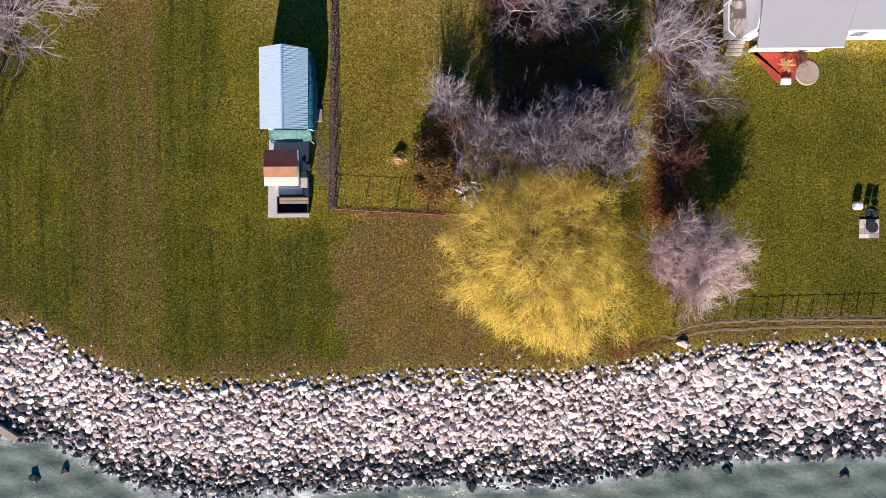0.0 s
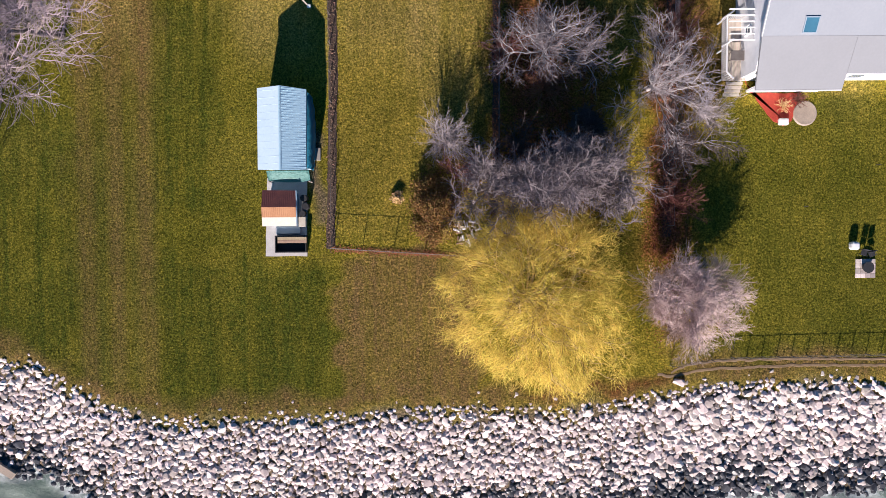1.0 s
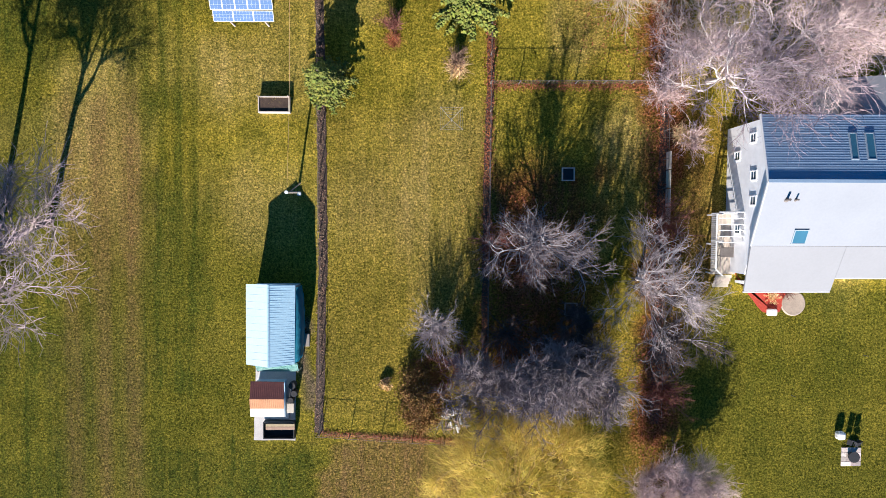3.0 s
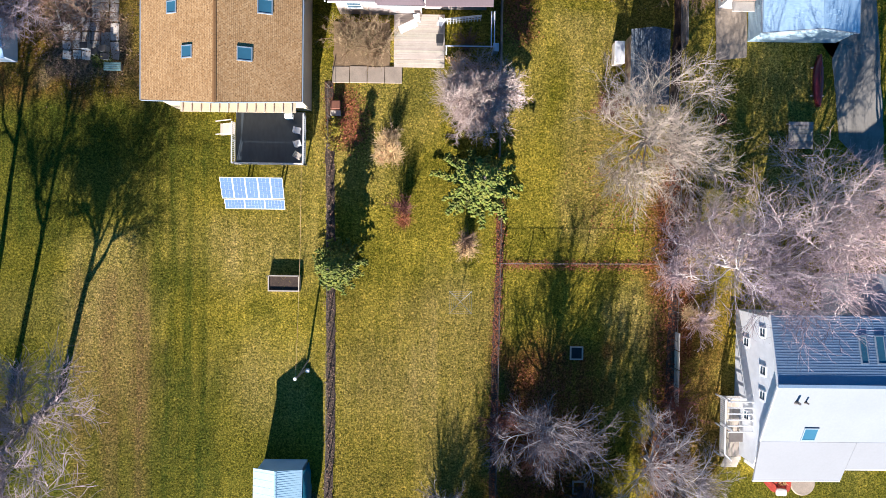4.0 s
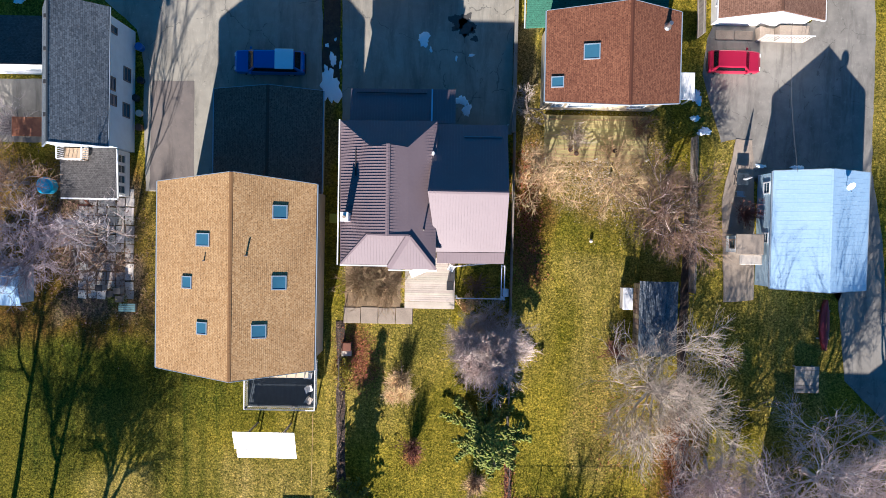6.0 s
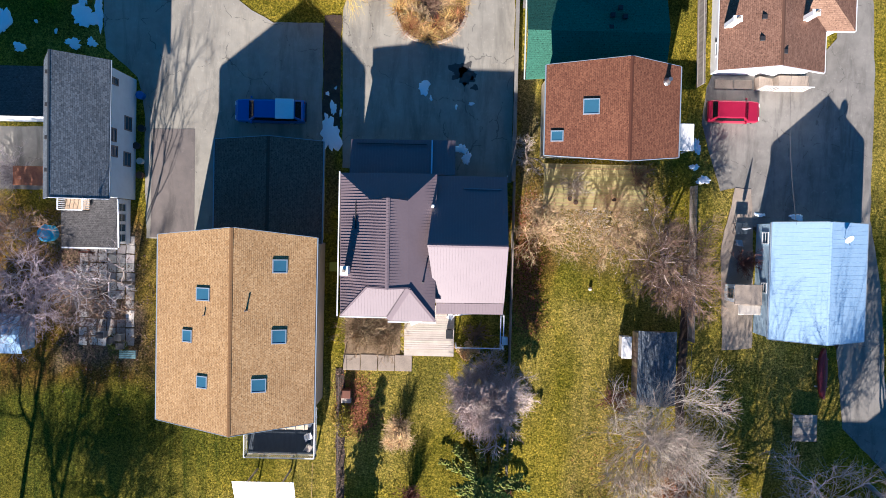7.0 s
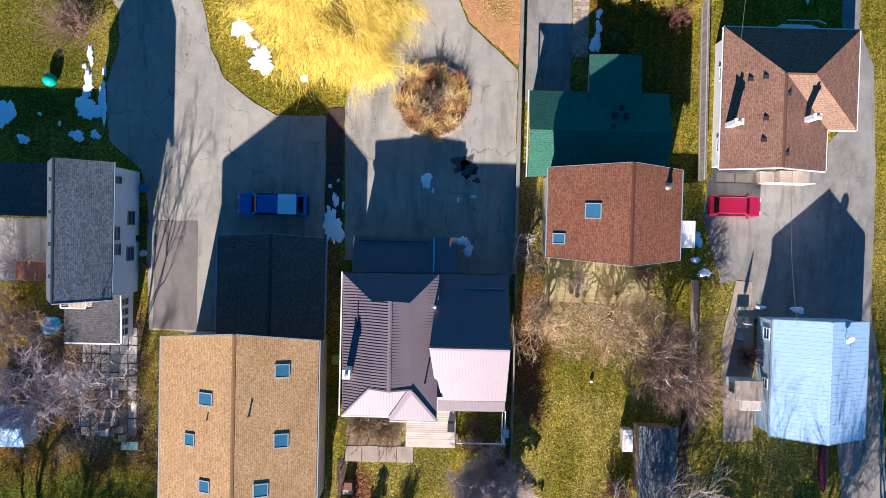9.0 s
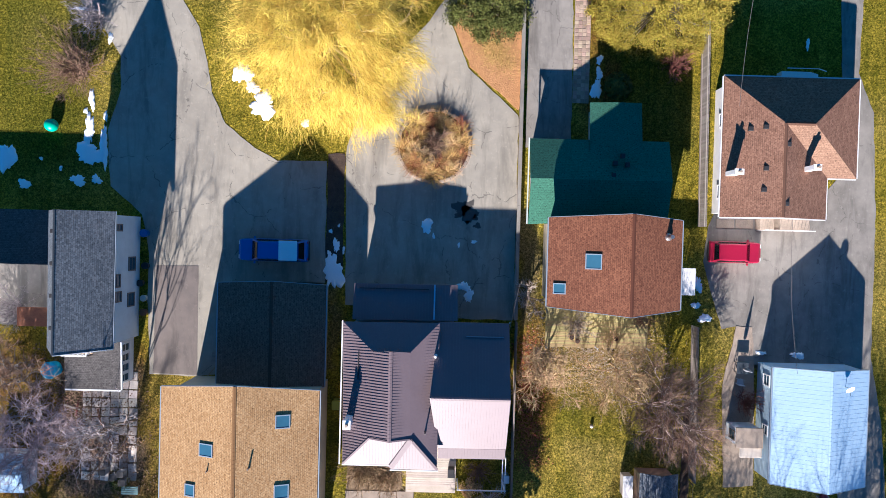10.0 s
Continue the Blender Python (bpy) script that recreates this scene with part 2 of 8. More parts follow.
M["membrane"] = plain("membrane", (0.016, 0.024, 0.036), (0.04, 0.055, 0.07), 0.5, 4, rough=0.6, rel=0.1, stretch=(1, 0.35, 1), spec=0.5)
M["black"] = plain("black", (0.022, 0.022, 0.025), (0.04, 0.04, 0.042), 2, 9, rough=0.6, rel=0.2)
M["tyre"] = plain("tyre_rubber", (0.02, 0.02, 0.02), (0.035, 0.035, 0.035), 3, 30, rough=0.85, rel=0.2)
M["steel"] = plain("steel", (0.5, 0.5, 0.5), (0.4, 0.4, 0.4), 2, 10, rough=0.35, metal=0.9, rel=0.05)
M["wire"] = plain("wire", (0.22, 0.2, 0.18), (0.15, 0.13, 0.12), 3, 20, rough=0.6, metal=0.5, rel=0.0)
M["glass"] = glassy("glass", (0.05, 0.10, 0.15))
M["car_glass"] = glassy("car_glass", (0.010, 0.012, 0.016), 0.1)
M["glass_sky"] = glassy("glass_skylight", (0.06, 0.16, 0.24), 0.05)
M["solar"] = glassy("solar_cell", (0.13, 0.21, 0.40), 0.24)
M["bark"] = plain("bark", (0.23, 0.19, 0.165), (0.12, 0.095, 0.08), 1.0, 14, rel=0.8, dist=0.03)
M["bark_pale"] = plain("bark_pale", (0.62, 0.57, 0.54), (0.40, 0.36, 0.34), 1.0, 12, rel=0.5, dist=0.03)
M["bark_mid"] = plain("bark_mid", (0.46, 0.43, 0.425), (0.27, 0.245, 0.245), 1.0, 12, rel=0.5, dist=0.03)
M["bark_grey"] = plain("bark_grey", (0.34, 0.31, 0.30), (0.17, 0.15, 0.145), 1.0, 12, rel=0.5, dist=0.03)
M["twig_grey"] = plain("twig_grey", (0.42, 0.37, 0.37), (0.27, 0.23, 0.235), 0.8, 6, rel=0, vary=0.25, island=True)
M["twig_pink"] = plain("twig_pink", (0.60, 0.475, 0.445), (0.42, 0.315, 0.29), 0.8, 6, rel=0, vary=0.25, island=True)
M["twig_mauve"] = plain("twig_mauve", (0.38, 0.305, 0.325), (0.20, 0.155, 0.17), 0.8, 6, rel=0, vary=0.35, island=True)
M["twig_rose"] = plain("twig_rose", (0.56, 0.46, 0.41), (0.38, 0.30, 0.26), 0.8, 6, rel=0, vary=0.3, island=True)
# part of the grove's shade is put into this dark twig colour
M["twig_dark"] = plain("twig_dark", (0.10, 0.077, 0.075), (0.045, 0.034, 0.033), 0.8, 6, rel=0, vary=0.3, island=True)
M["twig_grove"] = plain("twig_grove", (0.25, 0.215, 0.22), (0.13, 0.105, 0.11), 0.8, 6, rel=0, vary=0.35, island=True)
M["twig_gold"] = plain("twig_gold", (0.50, 0.36, 0.19), (0.31, 0.21, 0.11), 0.8, 6, rel=0, vary=0.3, island=True)
M["twig_tan"] = plain("twig_tan", (0.46, 0.39, 0.32), (0.31, 0.255, 0.20), 0.8, 6, rel=0, vary=0.25, island=True)
M["twig_russet"] = plain("twig_russet", (0.34, 0.15, 0.07), (0.17, 0.08, 0.05), 0.8, 6, rel=0, vary=0.35, island=True)
M["twig_bed"] = plain("twig_bed", (0.36, 0.265, 0.15), (0.21, 0.15, 0.085), 0.8, 6, rel=0, vary=0.3, island=True)
M["twig_brown"] = plain("twig_brown", (0.24, 0.155, 0.10), (0.15, 0.095, 0.065), 0.8, 6, rel=0, vary=0.25, island=True)
M["twig_red"] = plain("twig_red", (0.21, 0.085, 0.06), (0.12, 0.05, 0.04), 0.8, 6, rel=0, vary=0.3, island=True)
M["willow"] = plain("willow_strands", (0.78, 0.59, 0.10), (0.56, 0.41, 0.055), 0.5, 3, rel=0, vary=0.25, island=True)
def let_light_through(material, colour, share):
    """Thin strands: part of the light passes through them."""
    nt = material.node_tree
    thin, both = nt.nodes.new("ShaderNodeBsdfTranslucent"), nt.nodes.new("ShaderNodeMixShader")
    thin.inputs[0].default_value, both.inputs[0].default_value = (*colour, 1), share
    nt.links.new(nt.nodes["Principled BSDF"].outputs[0], both.inputs[1])
    nt.links.new(thin.outputs[0], both.inputs[2])
    nt.links.new(both.outputs[0], nt.nodes["Material Output"].inputs[0])


let_light_through(M["willow"], (0.7, 0.53, 0.085), 0.25)
M["willow_bark"] = plain("willow_bark", (0.50, 0.37, 0.14), (0.30, 0.21, 0.09), 1, 12, rel=0.6)
M["spruce"] = plain("spruce_needles", (0.20, 0.215, 0.025), (0.035, 0.05, 0.010), 0.8, 6, rel=0, vary=0.35, island=True)
M["cedar_rust"] = plain("cedar_rust", (0.30, 0.175, 0.04), (0.11, 0.06, 0.022), 0.8, 5, rel=0, vary=0.35, island=True)
M["cedar_gold"] = plain("cedar_gold", (0.36, 0.285, 0.028), (0.19, 0.165, 0.018), 0.6, 5, rel=0, vary=0.22, island=True)
M["cedar_green"] = plain("cedar_green", (0.105, 0.115, 0.018), (0.05, 0.06, 0.012), 0.6, 5, rel=0, vary=0.3, island=True)
M["straw"] = plain("straw", (0.74, 0.54, 0.27), (0.50, 0.32, 0.14), 1.0, 6, rel=0, vary=0.3, island=True)
M["straw_gold"] = plain("straw_gold", (0.60, 0.40, 0.13), (0.36, 0.22, 0.06), 1.0, 6, rel=0, vary=0.35, island=True)
M["leaf_tan"] = plain("leaf_tan", (0.50, 0.27, 0.11), (0.28, 0.14, 0.06), 1.6, 9, rel=0.9, dist=0.05)
M["rust_leaf"] = plain("rust_leaf", (0.30, 0.105, 0.035), (0.18, 0.065, 0.03), 1.0, 6, rel=0, vary=0.4, island=True)
M["mulch"] = plain("mulch", (0.09, 0.06, 0.042), (0.03, 0.021, 0.016), 2.0, 16, rel=0.9, dist=0.06)
M["red_mulch"] = plain("red_mulch", (0.42, 0.06, 0.03), (0.26, 0.03, 0.02), 2, 18, rel=0.9, dist=0.05)
M["wet_asphalt"] = plain("wet_asphalt", (0.05, 0.048, 0.045), (0.08, 0.076, 0.07), 1.0, 8, rough=0.5, rel=0.1)
M["snow"] = plain("snow", (0.93, 0.94, 0.96), (0.84, 0.87, 0.9), 1.2, 9, rough=0.6, rel=0.4, dist=0.05)
M["stone"] = plain("stone", (0.74, 0.64, 0.58), (0.43, 0.36, 0.335), 0.5, 7, rel=0.6, dist=0.05, vary=0.48)
M["turf_soil"] = plain("turf_soil", (0.26, 0.18, 0.10), (0.13, 0.09, 0.05), 1.5, 10, rel=0.6, dist=0.04)
M["stone_many"] = plain("stone_many", (0.74, 0.64, 0.58), (0.43, 0.36, 0.335), 0.5, 7, rel=0.6, dist=0.05, vary=0.48, island=True)
M["stone_wet"] = plain("stone_wet", (0.035, 0.035, 0.04), (0.07, 0.07, 0.075), 1.2, 9, rough=0.35, rel=0.5, dist=0.04, vary=0.3, island=True)
M["slab_pale"] = plain("slab_pale", (0.54, 0.49, 0.43), (0.33, 0.29, 0.25), 1.2, 9, rel=0.4, vary=0.3)
M["paver"] = plain("paver", (0.40, 0.31, 0.23), (0.27, 0.20, 0.15), 2, 12, rel=0.4, vary=0.3)
M["paint_blue"] = plain("car_paint_blue", (0.035, 0.13, 0.42), (0.03, 0.11, 0.37), 1, 8, rough=0.3, metal=0.2, rel=0.0, spec=0.6)
M["paint_pale"] = plain("cover_pale_blue", (0.70, 0.79, 0.84), (0.62, 0.71, 0.77), 1, 8, rough=0.5, rel=0.1)
M["paint_red"] = plain("car_paint_red", (0.38, 0.012, 0.05), (0.33, 0.01, 0.04), 1, 8, rough=0.3, metal=0.2, rel=0.0, spec=0.6)
M["canoe_red"] = plain("canoe_red", (0.16, 0.02, 0.03), (0.09, 0.015, 0.02), 1, 8, rough=0.35, rel=0.05, spec=0.5)
M["pool_blue"] = plain("pool_blue", (0.05, 0.42, 0.68), (0.07, 0.48, 0.74), 1.5, 8, rough=0.4, rel=0.2)
M["teal"] = plain("teal_plastic", (0.03, 0.36, 0.24), (0.02, 0.30, 0.2), 1.5, 8, rough=0.35, rel=0.05)
M["bin_yellow"] = plain("bin_yellow", (0.42, 0.40, 0.05), (0.33, 0.32, 0.04), 2, 8, rough=0.5, rel=0.05)


def water_material():
    m, nt, b = nodes_of("lake")
    big, mid = noise_node(nt, 0.35, 5, 0.6, dist=0.6), noise_node(nt, 2.2, 6, 0.7)
    at = nt.nodes.new("ShaderNodeAttribute")
    at.attribute_name = "foam"
    f = calc(nt, "MULTIPLY", at.outputs["Fac"], ramp(nt, calc(nt, "ADD", big, calc(nt, "MULTIPLY", mid, 0.7)), 0.75, 1.0))
    col = mix(nt, ramp(nt, big, 0.35, 0.7), (0.105, 0.14, 0.108), (0.165, 0.195, 0.155))
    nt.links.new(mix(nt, calc(nt, "MINIMUM", f, 1.0), col, (0.8, 0.82, 0.82)), b.inputs["Base Color"])
    b.inputs["Roughness"].default_value = 0.25
    bump(nt, b, calc(nt, "ADD", mid, big), 0.5, 0.15)
    return m


M["water"] = water_material()


# ---- mesh helpers ----
def thing(name, x, y, z, label, category, group="", kind=""):
    ob = new(name)
    ob.empty_display_size = 0.3
    ob.location = (x, y, z)
    return tagged(ob, label, category, group, kind)


def settle(ob, parent):
    """Hang ob under parent and keep it where it is; the parents here are shifted, never turned."""
    ob.parent = parent
    at = Vector()
    while parent:
        at += parent.location
        parent = parent.parent
    ob.location = ob.location - at


def part(name, bm, material, parent, label="", smooth=False):
    me = bpy.data.meshes.new(name)
    bm.normal_update()
    bm.to_mesh(me)
    bm.free()
    me.materials.append(M[material])
    if smooth:
        me.shade_smooth()
    ob = new(name, me)
    if parent:
        settle(ob, parent)
    return tagged(ob, label)


def soup(name, verts, faces, material, parent=None, label="", smooth=False):
    me = bpy.data.meshes.new(name)
    me.from_pydata(verts, [], faces)
    me.materials.append(M[material])
    if smooth:
        me.shade_smooth()
    ob = new(name, me)
    if parent:
        settle(ob, parent)
    return tagged(ob, label)


def BM():
    return bmesh.new()


def prism(bm, pts, z0, z1):
    """A flat-topped solid over the outline pts; z1 may be a list with a height for each corner."""
    tops = z1 if isinstance(z1, (list, tuple)) else [z1] * len(pts)
    area = sum(a[0] * b[1] - b[0] * a[1] for a, b in zip(pts, list(pts[1:]) + [pts[0]]))
    idx = range(len(pts)) if area > 0 else range(len(pts) - 1, -1, -1)
    lo = [bm.verts.new((pts[i][0], pts[i][1], z0)) for i in idx]
    hi = [bm.verts.new((pts[i][0], pts[i][1], tops[i])) for i in idx]
    n = len(lo)
    bm.faces.new(hi)
    bm.faces.new(lo[::-1])
    for i in range(n):
        bm.faces.new((lo[i], lo[(i + 1) % n], hi[(i + 1) % n], hi[i]))
    return bm


def box(bm, x0, y0, z0, x1, y1, z1):
    return prism(bm, [(x0, y0), (x1, y0), (x1, y1), (x0, y1)], z0, z1)


def soft_box(x0, y0, z0, x1, y1, z1, r=0.03, seg=2):
    bm = box(BM(), x0, y0, z0, x1, y1, z1)
    bmesh.ops.bevel(bm, geom=bm.edges[:], offset=r, segments=seg, affect="EDGES", profile=0.5)
    return bm


def slab(bm, pts, thick):
    """A plate with the 3D outline pts as its top and thick metres below it, along z; gives the top's uv in metres."""
    n = Vector((0, 0, 0))
    for a, b in zip(pts, pts[1:] + pts[:1]):
        n += Vector(a).cross(Vector(b))
    if n.z < 0:
        pts, n = pts[::-1], -n
    n.normalize()
    hi = [bm.verts.new(p) for p in pts]
    lo = [bm.verts.new((p[0], p[1], p[2] - thick)) for p in pts]
    k = len(pts)
    u = Vector((0, 0, 1)).cross(n)
    u = u.normalized() if u.length > 1e-4 else Vector((1, 0, 0))
    v = n.cross(u)
    layer = bm.loops.layers.uv.verify()
    faces = [bm.faces.new(hi), bm.faces.new(lo[::-1])] + [bm.faces.new((lo[i], lo[(i + 1) % k], hi[(i + 1) % k], hi[i])) for i in range(k)]
    for f in faces:
        for l in f.loops:
            l[layer].uv = (l.vert.co.dot(u), l.vert.co.dot(v))
    return n, u, v


def seams(bm, pts, spacing, width=0.045, height=0.05, along="v"):
    """Raised ribs over a roof face, running down its slope (along v) or along its courses (u)."""
    n = Vector((0, 0, 0))
    for a, b in zip(pts, pts[1:] + pts[:1]):
        n += Vector(a).cross(Vector(b))
    n = n.normalized() if n.z > 0 else -n.normalized()
    u = Vector((0, 0, 1)).cross(n).normalized()
    v = n.cross(u)
    if along == "u":
        u, v = v, -u
    d = n.dot(Vector(pts[0]))
    q = [(Vector(p).dot(u), Vector(p).dot(v)) for p in pts]
    lo, hi = min(a for a, _ in q), max(a for a, _ in q)
    x = lo + spacing * 0.5
    while x < hi - 0.02:
        cuts = []
        for (a, b), (c, e) in zip(q, q[1:] + q[:1]):
            if (a - x) * (c - x) < 0:
                cuts.append(b + (e - b) * (x - a) / (c - a))
        cuts.sort()
        for s, t in zip(cuts[::2], cuts[1::2]):
            if t - s > 0.15:
                s, t = s + 0.03, t - 0.03
                vs = [bm.verts.new(u * (x + du * width / 2) + v * w + n * (d + h)) for w in (s, t) for du, h in ((-1, -0.01), (-0.6, height), (0.6, height), (1, -0.01))]
                for f in ((0, 4, 5, 1), (1, 5, 6, 2), (2, 6, 7, 3), (0, 1, 2, 3), (7, 6, 5, 4)):
                    bm.faces.new([vs[i] for i in f])
        x += spacing
    return bm


RINGS = {k: np.stack([np.cos(2 * np.pi * np.arange(k) / k), np.sin(2 * np.pi * np.arange(k) / k)], 1) for k in range(3, 12)}


def tube_data(verts, faces, pts, radii, sides):
    """Append a tapered tube along pts to the lists."""
    base = len(verts)
    P, n = np.asarray(pts, float), len(pts)
    D = np.empty_like(P)
    D[1:-1], D[0], D[-1] = P[2:] - P[:-2], P[1] - P[0], P[-1] - P[-2]
    D /= np.sqrt((D * D).sum(1))[:, None] + 1e-9
    if abs(D[0, 2]) < 0.8:
        A = np.stack([D[:, 1], -D[:, 0], np.zeros(n)], 1)
    else:
        A = np.stack([np.zeros(n), D[:, 2], -D[:, 1]], 1)
    A /= np.sqrt((A * A).sum(1))[:, None] + 1e-9
    B = np.stack([D[:, 1] * A[:, 2] - D[:, 2] * A[:, 1], D[:, 2] * A[:, 0] - D[:, 0] * A[:, 2], D[:, 0] * A[:, 1] - D[:, 1] * A[:, 0]], 1)
    c, r = RINGS[sides], np.asarray(radii, float)[:, None, None]
    verts.extend(map(tuple, (P[:, None] + r * (c[None, :, :1] * A[:, None] + c[None, :, 1:] * B[:, None])).reshape(-1, 3).tolist()))
    for i in range(n - 1):
        o = base + i * sides
        faces.extend((o + k, o + (k + 1) % sides, o + sides + (k + 1) % sides, o + sides + k) for k in range(sides))
    faces.append(tuple(range(base + (n - 1) * sides, base + n * sides)))
    return base


def rod(bm, a, b, r, sides=6):
    v, f = [], []
    tube_data(v, f, [np.array(a, float), np.array(b, float)], [r, r], sides)
    vs = [bm.verts.new(p) for p in v]
    for q in f:
        bm.faces.new([vs[i] for i in q])
    bm.faces.new([vs[i] for i in range(sides)][::-1])
    return bm


def disc(bm, x, y, z0, z1, r, sides=20, r1=None):
    r1 = r if r1 is None else r1
    lo = [bm.verts.new((x + r * math.cos(2 * math.pi * k / sides), y + r * math.sin(2 * math.pi * k / sides), z0)) for k in range(sides)]
    hi = [bm.verts.new((x + r1 * math.cos(2 * math.pi * k / sides), y + r1 * math.sin(2 * math.pi * k / sides), z1)) for k in range(sides)]
    bm.faces.new(hi)
    bm.faces.new(lo[::-1])
    for i in range(sides):
        bm.faces.new((lo[i], lo[(i + 1) % sides], hi[(i + 1) % sides], hi[i]))
    return bm


def smooth_outline(pts, cuts=3):
    """Round an outline off by cutting its corners."""
    for _ in range(cuts):
        out = []
        for a, b in zip(pts, pts[1:] + pts[:1]):
            out += [(0.75 * a[0] + 0.25 * b[0], 0.75 * a[1] + 0.25 * b[1]), (0.25 * a[0] + 0.75 * b[0], 0.25 * a[1] + 0.75 * b[1])]
        pts = out
    return pts


def rough_edge(pts, step=0.4, amount=0.08, rng=R):
    out = []
    for a, b in zip(pts, pts[1:] + pts[:1]):
        n = max(1, int(math.hypot(b[0] - a[0], b[1] - a[1]) / step))
        out += [(a[0] + (b[0] - a[0]) * i / n + rng.uniform(-amount, amount), a[1] + (b[1] - a[1]) * i / n + rng.uniform(-amount, amount)) for i in range(n)]
    return out


# ---- ground, shore, lake ----
TOP_X = [-300, -38.9, -36, -32.5, -27.6, -22.6, -15.1, -7.1, -1.1, 3.4, 10.9, 15.9, 21, 25, 31, 39.4, 300]
TOP_Y = [-4.2, -4.5, -4.6, -6.9, -9.3, -10.05, -9.9, -9.7, -9.05, -9.3, -9.4, -8.7, -7.8, -7.3, -7.1, -6.95, -6.5]
LAKE = -1.45


def bank_top(x):
    return np.interp(x, TOP_X, TOP_Y)


def ground_z(x, y):
    """The lawn lies level; past the bank's top it falls to the lake bed."""
    s = np.maximum(bank_top(x) - y, 0.0)
    return -np.interp(s, [0, 1.2, 6, 11, 14, 60], [0, 0.12, 0.72, 1.42, 2.1, 6])


def rect(X, Y, x0, x1, y0, y1, soft=0.6):
    def side(v):
        return np.clip(v / soft + 0.5, 0, 1)
    return side(X - x0) * side(x1 - X) * side(Y - y0) * side(y1 - Y)


def blob(X, Y, x, y, rx, ry):
    return np.clip(1.5 - 1.5 * np.hypot((X - x) / rx, (Y - y) / ry), 0, 1)


def value_noise(x, y, cell, seed):
    """Smooth random values, -1 to 1, one for each cell of that many metres."""
    table = np.random.RandomState(seed).uniform(-1, 1, (257, 257))
    u, v = np.mod(np.asarray(x) / cell, 256), np.mod(np.asarray(y) / cell, 256)
    i, j = u.astype(int), v.astype(int)
    fu, fv = u - i, v - j
    fu, fv = fu * fu * (3 - 2 * fu), fv * fv * (3 - 2 * fv)
    a, b, c, d = table[i, j], table[i + 1, j], table[i, j + 1], table[i + 1, j + 1]
    return (a * (1 - fu) + b * fu) * (1 - fv) + (c * (1 - fu) + d * fu) * fv


def cover_at(X, Y):
    """What grows where: dry grass, leaf litter, lush grass and bare soil, each 0 to 1; some patches also hold shade."""
    Xw, Yw = X + 1.1 * value_noise(X, Y, 1.7, 3), Y + 1.1 * value_noise(X, Y, 1.7, 4)
    edge = bank_top(X)
    dry = 0.9 * rect(Xw, Yw, -9.3, 3.6, -9.5, 3.9) + 0.55 * rect(Xw, Yw, -32, -24.4, -9, 34, 1.5) * np.clip(0.65 + 0.5 * np.sin(X * 2.4), 0, 1)
    dry += 1.0 * np.clip(1 - np.abs(Yw - edge) / 1.6, 0, 1) + 0.35 * rect(Xw, Yw, -30, -24, 18, 32, 3)
    dry += 0.25 * rect(Xw, Yw, -8.8, 5, 5, 33, 2) + 0.5 * rect(Xw, Yw, 20.5, 40, -7.2, -5.3, 1)
    dry += 0.6 * rect(Xw, Yw, 6.5, 18, 59.5, 68, 2) + 0.5 * rect(Xw, Yw, -27, -21.5, 49, 63, 1.5)
    # the first patch, real litter, is weighted up to darken the grove's shade
    leaf = 0.85 * rect(Xw, Yw, 5.2, 15, 7, 28, 3) + 0.8 * rect(Xw, Yw, 18.6, 21.6, 4, 42, 1.6) + 0.4 * rect(Xw, Yw, 17, 23, -1, 13, 3)
    leaf += 0.55 * rect(Xw, Yw, 5.5, 8.3, 53, 66, 1.3) + 0.12 * rect(Xw, Yw, 11.5, 21, 36, 47, 4) + 0.55 * rect(Xw, Yw, -9.2, -6.6, 44.5, 50, 1)
    leaf += 0.6 * rect(Xw, Yw, -40, -26.5, 48, 64, 2) + 0.5 * rect(Xw, Yw, 20.5, 25, 16, 33, 1.5) + 0.7 * rect(Xw, Yw, 10.5, 13, 84, 97, 1)
    leaf += 0.8 * np.clip(1 - np.abs(Yw - edge - 0.4) / 0.9, 0, 1) * rect(X, Y, 8, 21, -12, 0, 3)
    lush = 0.7 * rect(Xw, Yw, 24.2, 60, -6, 16.6, 1) + 0.62 * rect(Xw, Yw, -60, -9.5, -14, 22, 11) + 0.25 * rect(Xw, Yw, -60, -24.5, -14, 26, 8)
    lush += 0.6 * rect(Xw, Yw, -24.2, -9.5, -10, 3, 2) + 1.5 * rect(X + 0.9 * value_noise(X, Y, 5.0, 5) + 0.5 * np.sin(Y * 0.21), Yw, -24.6, -19.6, 8, 43, 2.2) * np.clip(0.62 + 0.45 * np.sin(X * 4.6 + 1.2 * np.sin(Y * 0.12)) + 0.5 * value_noise(X, Y, 2.2, 6), 0.1, 1)
    # lusher grass; both rects also put tree-crown shadow into the lawn's colour
    lush += 0.45 * blob(X, Y, -32.5, 6, 4, 9) + 0.4 * blob(X, Y, -36, -1, 4, 6) + 0.65 * rect(Xw, Yw, -36, -24.6, 37, 49, 3) + 0.65 * rect(Xw, Yw, -50, -31.5, 22, 49, 2)
    lush += 0.9 * blob(X, Y, -20, 44.5, 6.5, 5) + 0.6 * rect(Xw, Yw, -3.8, 1, 47, 51.8, 1) + 0.7 * rect(Xw, Yw, -50, -32, 78, 97, 2) + 0.15 * rect(Xw, Yw, 20.7, 26, 44, 55, 1.5)
